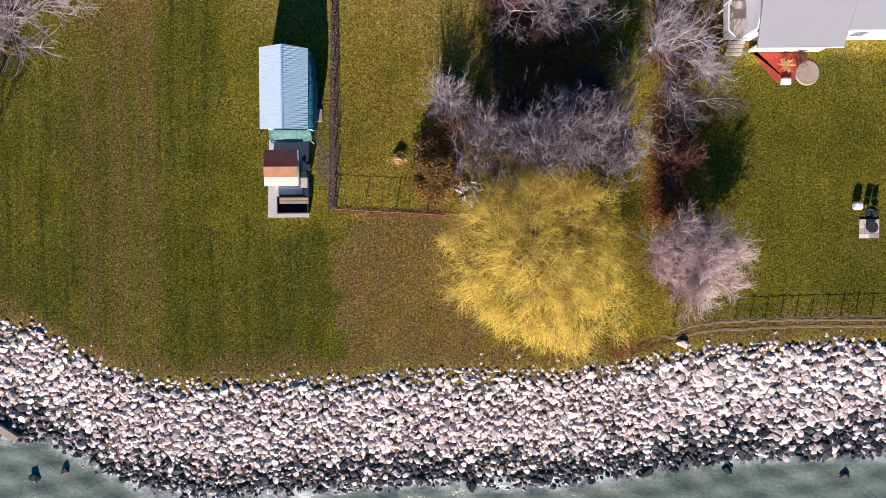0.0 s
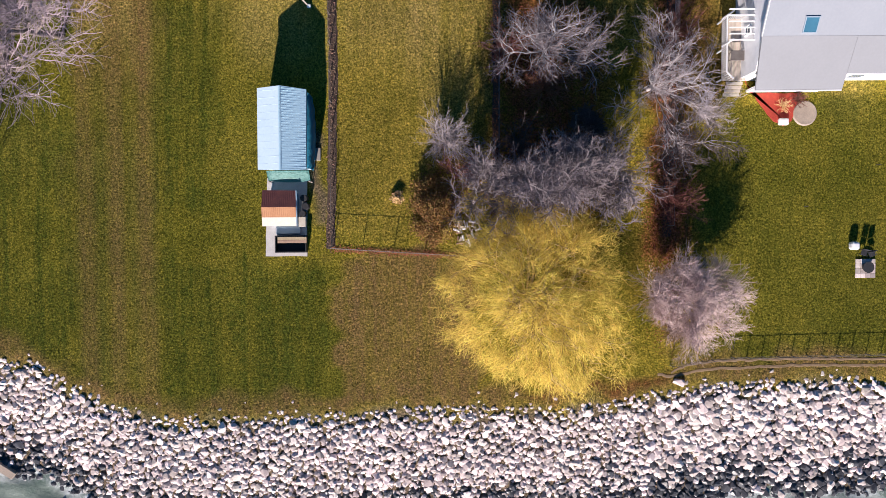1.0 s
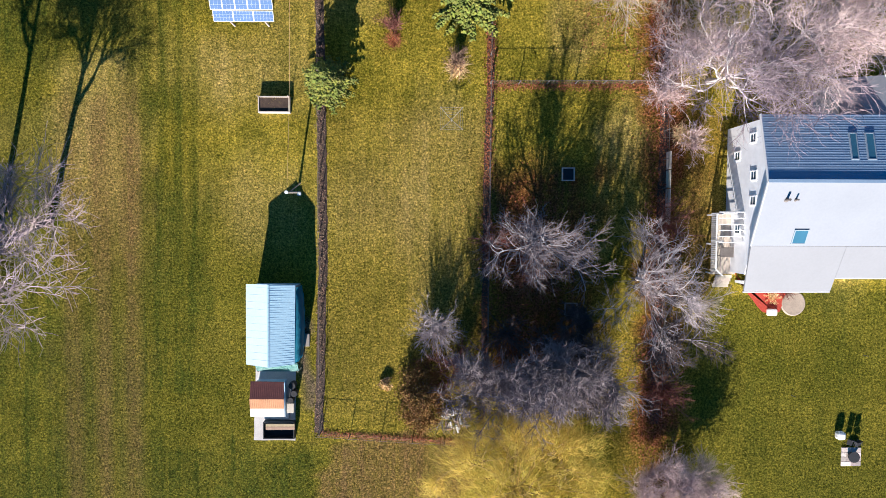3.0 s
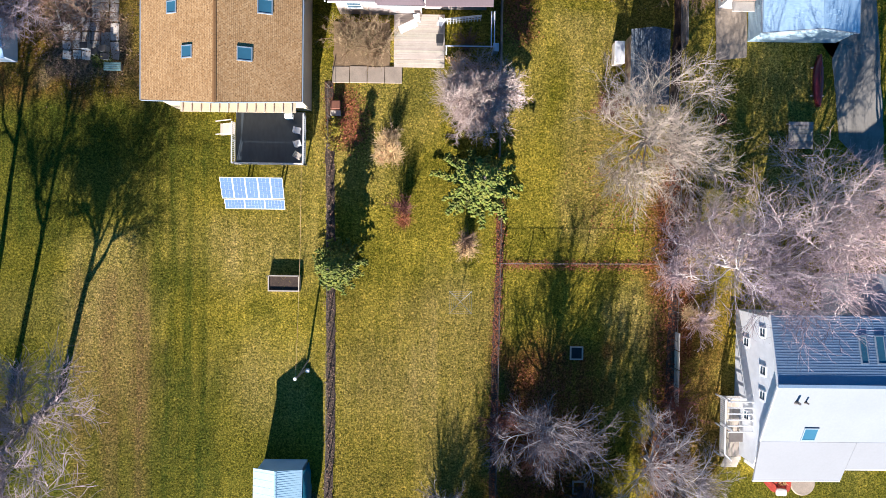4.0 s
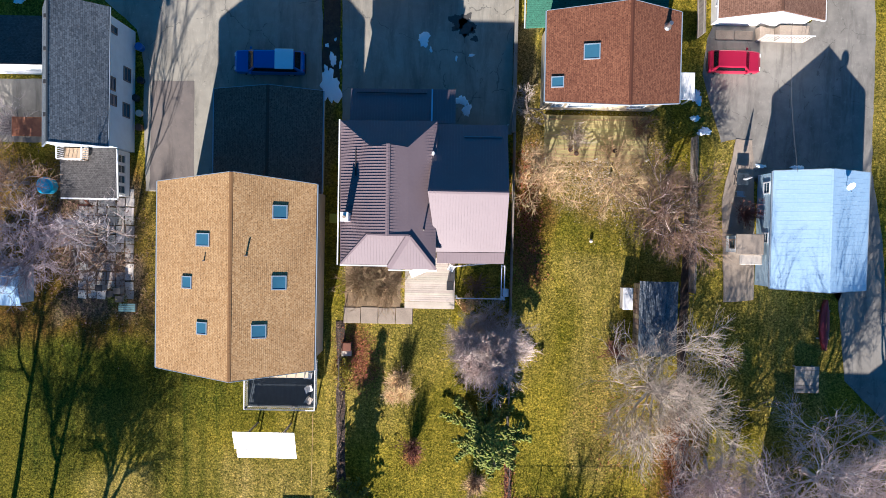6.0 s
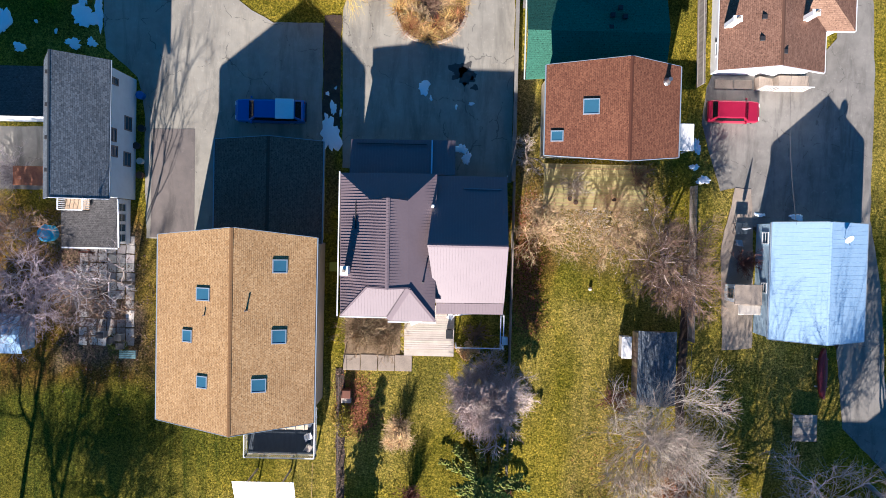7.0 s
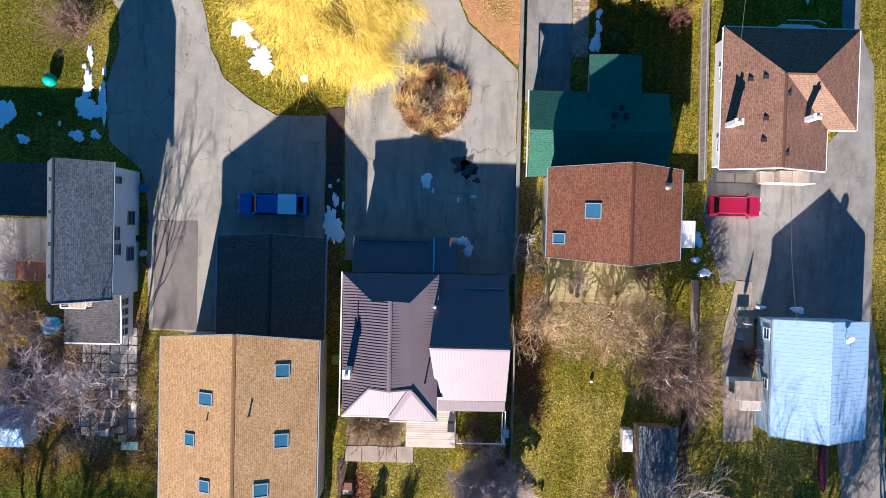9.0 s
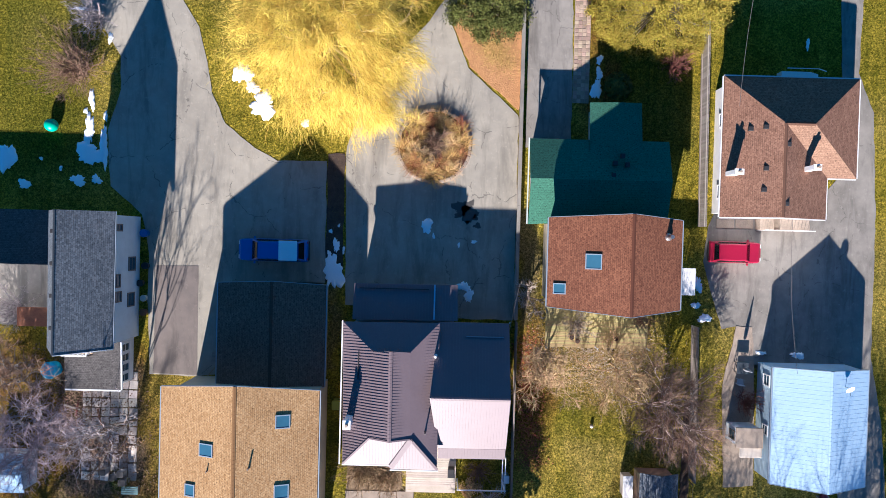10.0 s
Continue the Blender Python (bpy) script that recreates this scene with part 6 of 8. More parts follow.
def conifer(name, x, y, height, spread, seed, material, label, tiers=16, per=9, droop=0.25, top=0.0, spray=1.0, wide=1.0):
    """A conifer: tiers of boughs round a trunk, each set with flat needle sprays."""
    t = thing(name, x, y, 0, label, "tree")
    rg = np.random.RandomState(seed)
    v, f = [], []
    tube_data(v, f, [np.array((x, y, -0.05)), np.array((x, y, height * 0.6)), np.array((x, y, height * 0.98))], [0.16 * height / 6, 0.09 * height / 6, 0.02], 7)
    v2, f2 = [], []

    def leaf(p, d, L, W):
        s = np.cross(d, (0, 0, 1.0))
        s = s / (np.linalg.norm(s) + 1e-9)
        s = s * math.cos(0.5) + np.array((0, 0, rg.uniform(-0.5, 0.5)))
        b = len(v2)
        m = p + d * L * 0.45
        v2.extend((tuple(p), tuple(m + s * W), tuple(p + d * L), tuple(m - s * W), tuple(m + np.array((0, 0, W * 0.8)))))
        f2.extend(((b, b + 1, b + 4), (b + 1, b + 2, b + 4), (b + 2, b + 3, b + 4), (b + 3, b, b + 4)))
    for i in range(tiers):
        k = (i + rg.uniform(-0.3, 0.3)) / tiers
        z0 = height * (0.06 + 0.92 * k)
        L = spread * max(0.06, (1 - k) ** 0.85) * rg.uniform(0.85, 1.1)
        n = max(4, int(per * (1 - 0.5 * k)))
        for j in range(n):
            az = 2 * math.pi * (j + rg.uniform(-0.35, 0.35)) / n + i * 1.3
            Lj = L * rg.uniform(0.65, 1.12)
            d = np.array((math.cos(az), math.sin(az), 0.15))
            p = np.array((x, y, z0))
            pts = [p]
            m = max(3, int(Lj / 0.28))
            for s in range(m):
                d = d + np.array((0, 0, -droop / m)) + rg.normal(size=3) * 0.05
                d /= np.linalg.norm(d)
                p = p + d * Lj / m
                pts.append(p)
            tube_data(v, f, [pts[0], pts[len(pts) // 2], pts[-1]], [0.03, 0.02, 0.008], 3)
            for s in range(1, m + 1):
                reach = 0.16 + 0.5 * Lj / m * 1.5 * (1 - 0.6 * s / m) * spray
                for sg in (-1, 1, 0):
                    c, q = math.cos(sg * 0.9), math.sin(sg * 0.9)
                    dd = np.array((d[0] * c - d[1] * q, d[0] * q + d[1] * c, d[2] - 0.1)) + rg.normal(size=3) * 0.12
                    dd /= np.linalg.norm(dd)
                    leaf(pts[s] + rg.normal(size=3) * 0.03, dd, reach * rg.uniform(0.8, 1.5), 0.045 * spray * wide * rg.uniform(0.7, 1.3))
    soup("trunk", v, f, "bark", t)
    soup("crown", v2, f2, material, t)
    return t


def leafy(name, x, y, height, rx, ry, seed, material, label, clumps=60, per=60, size=0.16, base=0.2, category="shrub", group=""):
    """A dense evergreen: clumps of small leaves over stems."""
    t = thing(name, x, y, 0, label, category, group)
    rg = np.random.RandomState(seed)
    v, f, v2, f2 = [], [], [], []
    for c in range(clumps):
        az, rr = rg.uniform(0, 2 * math.pi), math.sqrt(rg.rand())
        zz = base + (height - base) * (1 - rr ** 2) * rg.uniform(0.35, 1.0)
        q = np.array((x + rx * rr * math.cos(az), y + ry * rr * math.sin(az), zz))
        tube_data(v2, f2, [np.array((x + rg.normal() * 0.1, y + rg.normal() * 0.1, -0.05)), (q + np.array((x, y, 0.0))) / 2, q], [0.05, 0.03, 0.01], 4)
        cr = rg.uniform(0.3, 0.6) * min(1.0, (rx + ry) * 0.28)
        for _ in range(per):
            p = q + rg.normal(size=3) * cr * np.array((0.55, 0.55, 0.42))
            p[2] = max(p[2], 0.06)
            d = rg.normal(size=3) + (p - q) / cr + np.array((0, 0, 0.5))
            d /= np.linalg.norm(d)
            s = np.cross(d, rg.normal(size=3))
            s = s / np.linalg.norm(s) * size * 0.4
            b = len(v)
            e = d * size * rg.uniform(0.7, 1.4)
            v.extend((tuple(p), tuple(p + e * 0.5 + s), tuple(p + e), tuple(p + e * 0.5 - s)))
            f.append((b, b + 1, b + 2, b + 3))
    soup("stem", v2, f2, "bark", t)
    soup("foliage", v, f, material, t)
    return t


def twiggy(name, x, y, height, spread, seed, material, label, stems=60, kids=7, upright=0.6, thick=0.011, category="shrub", group="", base=0.25):
    """A leafless shrub: many thin stems from the ground, each with side twigs."""
    t = thing(name, x, y, 0, label, category, group)
    rg = np.random.RandomState(seed)
    v, f = [], []
    for _ in range(stems):
        az, tilt = rg.uniform(0, 2 * math.pi), rg.uniform(0.05, 1.25) * (1.15 - upright * 0.7)
        d = np.array((math.cos(az) * math.sin(tilt), math.sin(az) * math.sin(tilt), math.cos(tilt)))
        p = np.array((x + rg.normal() * spread * base * 0.4, y + rg.normal() * spread * base * 0.4, -0.05))
        L = rg.uniform(0.65, 1.1) / max(d[2] / height, math.hypot(d[0], d[1]) / spread)
        pts = [p]
        for i in range(5):
            d = d + rg.normal(size=3) * 0.12 + np.array((0, 0, 0.02))
            d /= np.linalg.norm(d)
            p = p + d * L / 5
            p[2] = max(p[2], 0.03)
            pts.append(p)
        tube_data(v, f, pts, [thick * 2.2 * (1 - 0.13 * i) for i in range(6)], 4)
        for _k in range(kids):
            j = rg.randint(1, 5)
            dd = pts[j + 1] - pts[j]
            dd = dd / np.linalg.norm(dd) + rg.normal(size=3) * 0.45
            dd /= np.linalg.norm(dd)
            q = pts[j] + (pts[j + 1] - pts[j]) * rg.rand()
            l2 = L * rg.uniform(0.18, 0.42)
            q2 = q + dd * l2 * 0.5
            dd = dd + rg.normal(size=3) * 0.2
            q3 = q2 + dd / np.linalg.norm(dd) * l2 * 0.5
            tube_data(v, f, [q, q2, q3], [thick, thick * 0.85, thick * 0.6], 3)
            for _m in range(2):
                de = dd + rg.normal(size=3) * 0.6
                de /= np.linalg.norm(de)
                tube_data(v, f, [q2, q2 + de * l2 * 0.4], [thick * 0.7, thick * 0.5], 3)
    soup("crown", v, f, material, t)
    return t


def grass_clump(name, x, y, r, height, seed, material, label, blades=500, group="", flop=0.7):
    """Arching dry blades from a crown."""
    t = thing(name, x, y, 0, label, "grass clump", group)
    rg = np.random.RandomState(seed)
    v, f = [], []
    for _ in range(blades):
        az = rg.uniform(0, 2 * math.pi)
        o = np.array((math.cos(az), math.sin(az), 0.0))
        p = np.array((x, y, 0.0)) + np.append(rg.normal(size=2), 0.0) * r * 0.3
        o = o + np.append(rg.normal(size=2), 0.0) * 0.5
        o /= np.linalg.norm(o)
        d = o * rg.uniform(0.1, 1.0) + np.array((0, 0, 1.0))
        L = math.hypot(height, r) * rg.uniform(0.35, 0.95)
        s = np.array((-o[1], o[0], 0.0)) * rg.uniform(0.012, 0.028)
        b = len(v)
        for i in range(5):
            k = 1 - 0.2 * i
            v.extend((tuple(p - s * k), tuple(p + s * k)))
            d = d / np.linalg.norm(d) + np.array((0, 0, -flop * 0.33)) + o * 0.1
            d /= np.linalg.norm(d)
            p = p + d * L / 4
            p[2] = max(p[2], 0.03)
        f.extend((b + 2 * i, b + 2 * i + 1, b + 2 * i + 3, b + 2 * i + 2) for i in range(4))
    soup("tuft", v, f, material, t)
    return t


willow(7.8, 0.2, 8.6, 9.0, 11, "spreading yellow weeping willow by the stone bank", 23000, 0.6)
willow(-11.5, 89.5, 8.6, 8.9, 23, "large bright yellow weeping willow beside the driveway", 40000, 0.25)

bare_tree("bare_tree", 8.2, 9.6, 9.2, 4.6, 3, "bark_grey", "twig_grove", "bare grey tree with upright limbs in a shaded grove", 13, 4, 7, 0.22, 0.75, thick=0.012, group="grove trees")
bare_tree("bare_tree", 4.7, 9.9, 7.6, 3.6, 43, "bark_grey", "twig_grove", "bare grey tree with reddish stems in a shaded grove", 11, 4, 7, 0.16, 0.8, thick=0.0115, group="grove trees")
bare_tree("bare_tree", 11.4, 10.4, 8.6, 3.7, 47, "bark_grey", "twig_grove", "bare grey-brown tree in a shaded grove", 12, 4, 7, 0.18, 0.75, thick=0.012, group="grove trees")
# two more added at the east end to widen the grove's shadow
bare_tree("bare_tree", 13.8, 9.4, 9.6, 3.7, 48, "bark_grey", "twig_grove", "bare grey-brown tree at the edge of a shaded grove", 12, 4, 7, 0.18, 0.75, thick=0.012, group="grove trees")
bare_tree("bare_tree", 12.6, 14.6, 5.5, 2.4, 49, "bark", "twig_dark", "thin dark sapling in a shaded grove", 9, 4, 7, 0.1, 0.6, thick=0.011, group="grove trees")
bare_tree("bare_tree", 9.3, 20.9, 9.0, 4.9, 8, "bark_mid", "twig_grove", "bare grey tree with spreading crown over leaf litter", 14, 4, 6, 0.2, 1.0, thick=0.009, wild=0.16)
bare_tree("bare_tree", 18.4, 17.9, 8.0, 5.4, 14, "bark_pale", "twig_grey", "bare tree with pale grey limbs", 12, 4, 6, 0.2, 1.0, thick=0.008, wild=0.17)
bare_tree("bare_tree", 20.8, 12.6, 6.5, 4.2, 31, "bark_grey", "twig_dark", "bare grey tree on a hedge line", 8, 4, 6, 0.18, 0.9)
bare_tree("bare_tree", 21.4, 0.0, 6.2, 4.3, 5, "twig_pink", "twig_pink", "bare pinkish-grey tree near the stone bank", 18, 4, 9, 0.14, 0.95, thick=0.0075, wild=0.17)
bare_tree("bare_tree", -32.4, 22.8, 13.5, 7.0, 19, "bark", "twig_mauve", "tall bare tree with pale pinkish twigs on a lawn", 9, 4, 7, 0.34, 0.9, thick=0.013, shift=(1.0, -3.0), bole=9.5)
bare_tree("bare_tree", -36.9, 21.5, 17.0, 6.5, 27, "bark", "twig_grey", "tall bare tree with long trunk on a lawn", 9, 4, 7, 0.3, 0.85, thick=0.013, bole=14.0)
bare_tree("bare_tree", -38.3, 30.0, 16.0, 6.0, 29, "bark", "twig_mauve", "tall bare tree beside a lawn", 9, 4, 7, 0.26, 0.85, thick=0.013, bole=13.0)
bare_tree("bare_tree", -41.0, 3.0, 10.0, 5.0, 28, "bark", "twig_mauve", "tall bare tree at the edge of a lawn", 7, 4, 5, 0.26, 0.8)
bare_tree("bare_tree", 17.5, 45.0, 8.5, 6.6, 41, "twig_tan", "twig_tan", "wide bare tree with pale tan twigs beside a shed", 18, 4, 7, 0.26, 1.15, wild=0.13, thick=0.0085)
bare_tree("bare_tree", 24.2, 35.0, 13.0, 7.8, 52, "bark_pale", "twig_mauve", "large bare tree with whitish forked limbs", 11, 4, 8, 0.26, 1.05, wild=0.3, thick=0.0085)
bare_tree("bare_tree", 31.3, 37.8, 13.5, 8.2, 57, "bark_pale", "twig_pink", "bare tree with purplish twigs beside a blue roof", 11, 4, 8, 0.28, 1.0, wild=0.28, thick=0.0085)
bare_tree("bare_tree", 22.6, 38.4, 6.0, 4.0, 60, "bark_pale", "twig_pink", "bare tree with pale limbs on a hedge line", 9, 4, 6, 0.2, 1.0, wild=0.28)
bare_tree("bare_tree", 37.0, 40.8, 14.0, 6.0, 58, "bark_grey", "twig_pink", "bare grey tree beside a driveway", 7, 4, 6, 0.24, 0.9)
bare_tree("bare_tree", 18.2, 59.8, 8.0, 4.8, 63, "twig_rose", "twig_brown", "bare brown tree with radiating limbs behind houses", 16, 4, 7, 0.2, 1.0, wild=0.15, thick=0.0085)
bare_tree("bare_tree", 3.1, 48.4, 5.8, 3.3, 71, "twig_rose", "twig_rose", "round bare ornamental tree with dense pinkish twigs", 24, 4, 10, 0.1, 1.0, thick=0.0088, wild=0.26)
bare_tree("bare_tree", -34.6, 56.6, 6.5, 5.2, 77, "bark_grey", "twig_mauve", "tangled bare tree over a cluttered yard", 8, 4, 7, 0.18, 1.05, wild=0.32)
bare_tree("bare_tree", -36.5, 61.5, 6.5, 4.6, 78, "bark_grey", "twig_brown", "tangled bare tree beside a grey house", 8, 4, 7, 0.18, 1.0, wild=0.32)
bare_tree("bare_tree", -29.3, 55.0, 4.2, 3.2, 79, "bark", "twig_brown", "small bare tree over paving", 7, 4, 5, 0.1, 1.0, wild=0.32)
bare_tree("bare_tree", 8.2, 63.4, 7.0, 3.7, 81, "twig_gold", "twig_gold", "bare tan shrub-like tree beside a fence", 11, 4, 6, 0.1, 0.95, wild=0.3)
bare_tree("bare_tree", 13.6, 63.0, 6.2, 3.6, 83, "twig_gold", "twig_gold", "bare tan shrub-like tree behind a house", 11, 4, 6, 0.1, 1.0, wild=0.3)
bare_tree("bare_tree", 6.4, 68.4, 3.6, 1.9, 85, "bark", "twig_tan", "thin bare sapling beside a fence", 6, 3, 7, 0.07, 0.8)
bare_tree("bare_tree", -27.4, 57.0, 10.5, 3.2, 88, "bark", "twig_grey", "slim bare tree beside a driveway", 6, 4, 4, 0.16, 0.6)
twiggy("shrub", 0.8, 13.6, 2.9, 2.3, 1, "twig_grey", "pale grey leafless shrub beside a grove", 90, 9, 0.5)
twiggy("shrub", 2.6, 10.4, 3.0, 2.6, 2, "twig_red", "dark reddish leafless shrub in shade", 70, 8, 0.5)
# undergrowth, added to thicken the shade the grove casts
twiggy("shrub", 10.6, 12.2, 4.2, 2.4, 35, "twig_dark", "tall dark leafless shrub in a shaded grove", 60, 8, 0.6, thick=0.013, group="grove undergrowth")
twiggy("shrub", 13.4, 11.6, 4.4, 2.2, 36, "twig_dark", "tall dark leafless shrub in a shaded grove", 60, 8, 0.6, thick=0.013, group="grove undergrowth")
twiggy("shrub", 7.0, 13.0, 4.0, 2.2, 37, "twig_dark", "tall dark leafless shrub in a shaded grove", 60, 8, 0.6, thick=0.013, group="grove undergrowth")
twiggy("shrub", 9.4, 18.4, 3.0, 2.2, 38, "twig_russet", "russet shrub with clinging dead leaves below a bare tree", 90, 9, 0.5, thick=0.012, group="grove undergrowth")
twiggy("shrub", 5.6, 21.0, 2.4, 2.0, 4, "twig_red", "reddish leafless shrub on a fence line", 60, 8, 0.5)
twiggy("shrub", 20.6, 22.8, 2.6, 2.2, 6, "twig_red", "reddish leafless shrub on a hedge line", 60, 8, 0.5)
twiggy("shrub", 23.2, 15.6, 2.4, 2.2, 7, "twig_grey", "grey leafless shrub at the lawn's edge", 60, 8, 0.5)
twiggy("shrub", 20.4, 8.2, 3.2, 2.0, 9, "twig_red", "dark reddish leafless shrub on a hedge line", 70, 8, 0.6)
twiggy("shrub", 20.6, -3.0, 2.0, 1.6, 10, "twig_brown", "brown leafless shrub above the stone bank", 60, 8, 0.5)
twiggy("shrub", -3.0, 39.4, 1.9, 0.9, 12, "twig_red", "dark upright leafless shrub on a lawn", 60, 7, 0.85)
twiggy("shrub", 2.5, 36.4, 1.7, 1.1, 13, "twig_brown", "brown upright leafless shrub with straw at its foot", 60, 7, 0.75)
twiggy("shrub", -32.7, 87.0, 2.6, 3.1, 15, "twig_brown", "broad brown leafless shrub on a lawn", 130, 9, 0.35)
twiggy("shrub", 18.3, 88.7, 1.5, 1.4, 16, "twig_red", "small reddish leafless shrub by a board fence", 60, 7, 0.5)
twiggy("shrub", -7.3, 53.5, 1.9, 2.1, 17, "twig_bed", "tangled tan leafless shrub in a planting bed", 210, 9, 0.5)
twiggy("shrub", -5.3, 53.2, 1.7, 1.9, 19, "twig_bed", "tangled tan leafless shrub in a planting bed", 180, 9, 0.45)
twiggy("shrub", 2.4, 53.4, 1.3, 1.3, 18, "twig_brown", "brown leafless shrub by a terrace", 60, 7, 0.5)
twiggy("shrub", 10.4, 66.3, 1.5, 1.5, 20, "twig_tan", "tan leafless shrub below house windows", 60, 7, 0.5)
twiggy("shrub", 25.3, 60.0, 1.6, 1.3, 21, "twig_red", "reddish leafless shrub beside a blue house", 60, 7, 0.5)
twiggy("shrub", 22.8, 29.8, 2.0, 1.6, 22, "twig_pink", "pinkish leafless shrub beside a white house", 60, 7, 0.5)
twiggy("shrub", 15.8, 67.2, 1.4, 1.2, 24, "twig_brown", "brown leafless shrub at a house corner", 50, 7, 0.5)
twiggy("shrub", 20.3, 33.8, 2.2, 2.4, 26, "twig_pink", "pinkish leafless shrub at a fence corner", 80, 8, 0.45)
twiggy("shrub", 14.6, 47.8, 1.8, 1.8, 29, "twig_red", "reddish leafless shrub beside a shed", 60, 8, 0.5)
twiggy("shrub", -31.2, 91.6, 2.0, 1.6, 30, "twig_grey", "grey leafless shrub beside the driveway", 70, 8, 0.5)
twiggy("shrub", -37.5, 66.5, 2.2, 2.0, 32, "twig_grey", "grey leafless shrub beside a patio", 60, 8, 0.5)
leafy("evergreen_shrub", -0.4, 7.6, 2.6, 1.9, 3.1, 4, "cedar_rust", "dense rust-brown evergreen shrub at a fence corner", 100, 170, 0.13)
leafy("evergreen_shrub", -3.45, 8.6, 0.6, 0.55, 0.5, 5, "straw", "small straw-coloured shrub on a lawn", 14, 40, 0.12)
leafy("evergreen_tree", 16.9, 93.6, 5.5, 6.2, 4.2, 6, "cedar_gold", "broad golden-green evergreen tree", 280, 380, 0.105, category="tree")
leafy("evergreen_tree", 2.2, 93.2, 3.8, 3.3, 2.8, 7, "cedar_green", "dense dark green evergreen beside the drive", 140, 240, 0.13, category="tree")
leafy("evergreen_shrub", -8.95, 45.6, 1.2, 0.6, 1.3, 9, "cedar_gold", "yellow-green shrub on a fence line", 20, 50, 0.14)
conifer("spruce_tree", 3.4, 41.2, 9.6, 3.7, 12, "spruce", "open green spruce with drooping boughs", 14, 8, 0.35, spray=2.0, wide=2.1)
conifer("conifer_tree", -8.35, 34.3, 6.3, 2.1, 15, "spruce", "slim green conifer on a fence line", 20, 12, 0.2, spray=1.5, wide=1.9)
leafy("evergreen_shrub", 1.6, 51.9, 1.0, 0.9, 0.8, 33, "straw", "straw-yellow shrub at a terrace corner", 22, 50, 0.14)
leafy("evergreen_shrub", -28.6, 51.6, 0.8, 0.9, 0.8, 17, "cedar_green", "low green shrub in a yard", 16, 40, 0.14)

for i, (gx, gy, gr) in enumerate(((-4.5, 44.9, 1.0), (-3.8, 43.9, 0.9), (-4.9, 43.7, 0.7))):
    grass_clump("grass_clump", gx, gy, gr, 0.6, 40 + i, "straw", "pale straw ornamental grass flattened on the lawn", 420, "ornamental grasses", 0.8)
twiggy("shrub", -4.0, 45.3, 1.5, 1.0, 34, "twig_bed", "low tan shrub behind flattened straw grass", 60, 7, 0.5)
grass_clump("grass_clump", 2.5, 36.0, 1.0, 0.7, 50, "straw", "straw grass at the foot of a shrub", 350, "ornamental grasses", 0.9)
grass_clump("grass_clump", -2.9, 38.2, 0.8, 0.5, 51, "rust_leaf", "rusty dry grass at the foot of a shrub", 250, "ornamental grasses", 0.9)
grass_clump("grass_clump", 22.0, 30.4, 0.9, 0.9, 52, "straw", "pale straw grass beside a hedge", 300, "ornamental grasses", 0.9)

# the round island in the turning court
isl = thing("planting_island", -2.15, 81.35, 0, "round planted island edged with pale stones", "planting bed")
part("soil", disc(BM(), -2.15, 81.35, 0, 0.2, 3.0, 40, 2.85), "mulch", isl)
islr = random.Random(77)
edge_bm = soft_box(-0.24, -0.14, 0, 0.24, 0.14, 0.26, 0.05, 2)
edge_me = bpy.data.meshes.new("edging_stone")
edge_bm.to_mesh(edge_me)
edge_bm.free()
edge_me.materials.append(M["old_concrete"])
for k in range(38):
    a = 2 * math.pi * k / 38
    e = new("edging_stone", edge_me)
    e.parent = isl
    e.matrix_basis = pose(3.08 * math.cos(a), 3.08 * math.sin(a), 0.0, R.uniform(-4, 4), R.uniform(-4, 4), math.degrees(a) + 90)
for k in range(24):
    a, ring = 2 * math.pi * k / 24 + islr.uniform(-0.12, 0.12), (2.55, 1.75, 2.3)[k % 3] + islr.uniform(-0.15, 0.15)
    grass_clump("grass_clump", -2.15 + ring * math.cos(a), 81.35 + ring * math.sin(a), islr.uniform(0.55, 0.85), islr.uniform(0.9, 1.5), 100 + k, ("straw_gold", "straw", "straw_gold", "rust_leaf")[k % 4], "straw-gold ornamental grass in the round bed", 230, "island grasses", 0.7)
twiggy("shrub", -2.1, 81.6, 1.5, 1.6, 61, "twig_brown", "brown leafless shrub in the round bed", 70, 7, 0.5)
twiggy("shrub", -2.9, 80.6, 1.2, 1.0, 62, "twig_bed", "tan leafless shrub in the round bed", 50, 7, 0.5)


# ---- fences ----
def wire_fence(a, b, h, label, step=2.4, rail=0.016):
    """Posts, a top rail and thin wires along a line."""
    n = max(1, int(math.hypot(b[0] - a[0], b[1] - a[1]) / step))
    fc = thing("fence", a[0], a[1], 0, label, "fence", "wire fences")
    for k in range(n + 1):
        x, y = a[0] + (b[0] - a[0]) * k / n, a[1] + (b[1] - a[1]) * k / n
        part("post", rod(BM(), (x, y, -0.05), (x + R.uniform(-0.03, 0.03), y, h + 0.06), 0.04, 7), "wire", fc)
    part("top_rail", rod(BM(), (*a, h), (*b, h), rail, 5), "wire", fc)
    for z in (h * 0.66, h * 0.33, 0.1):
        part("wire", rod(BM(), (*a, z), (*b, z), 0.0045, 4), "wire", fc)


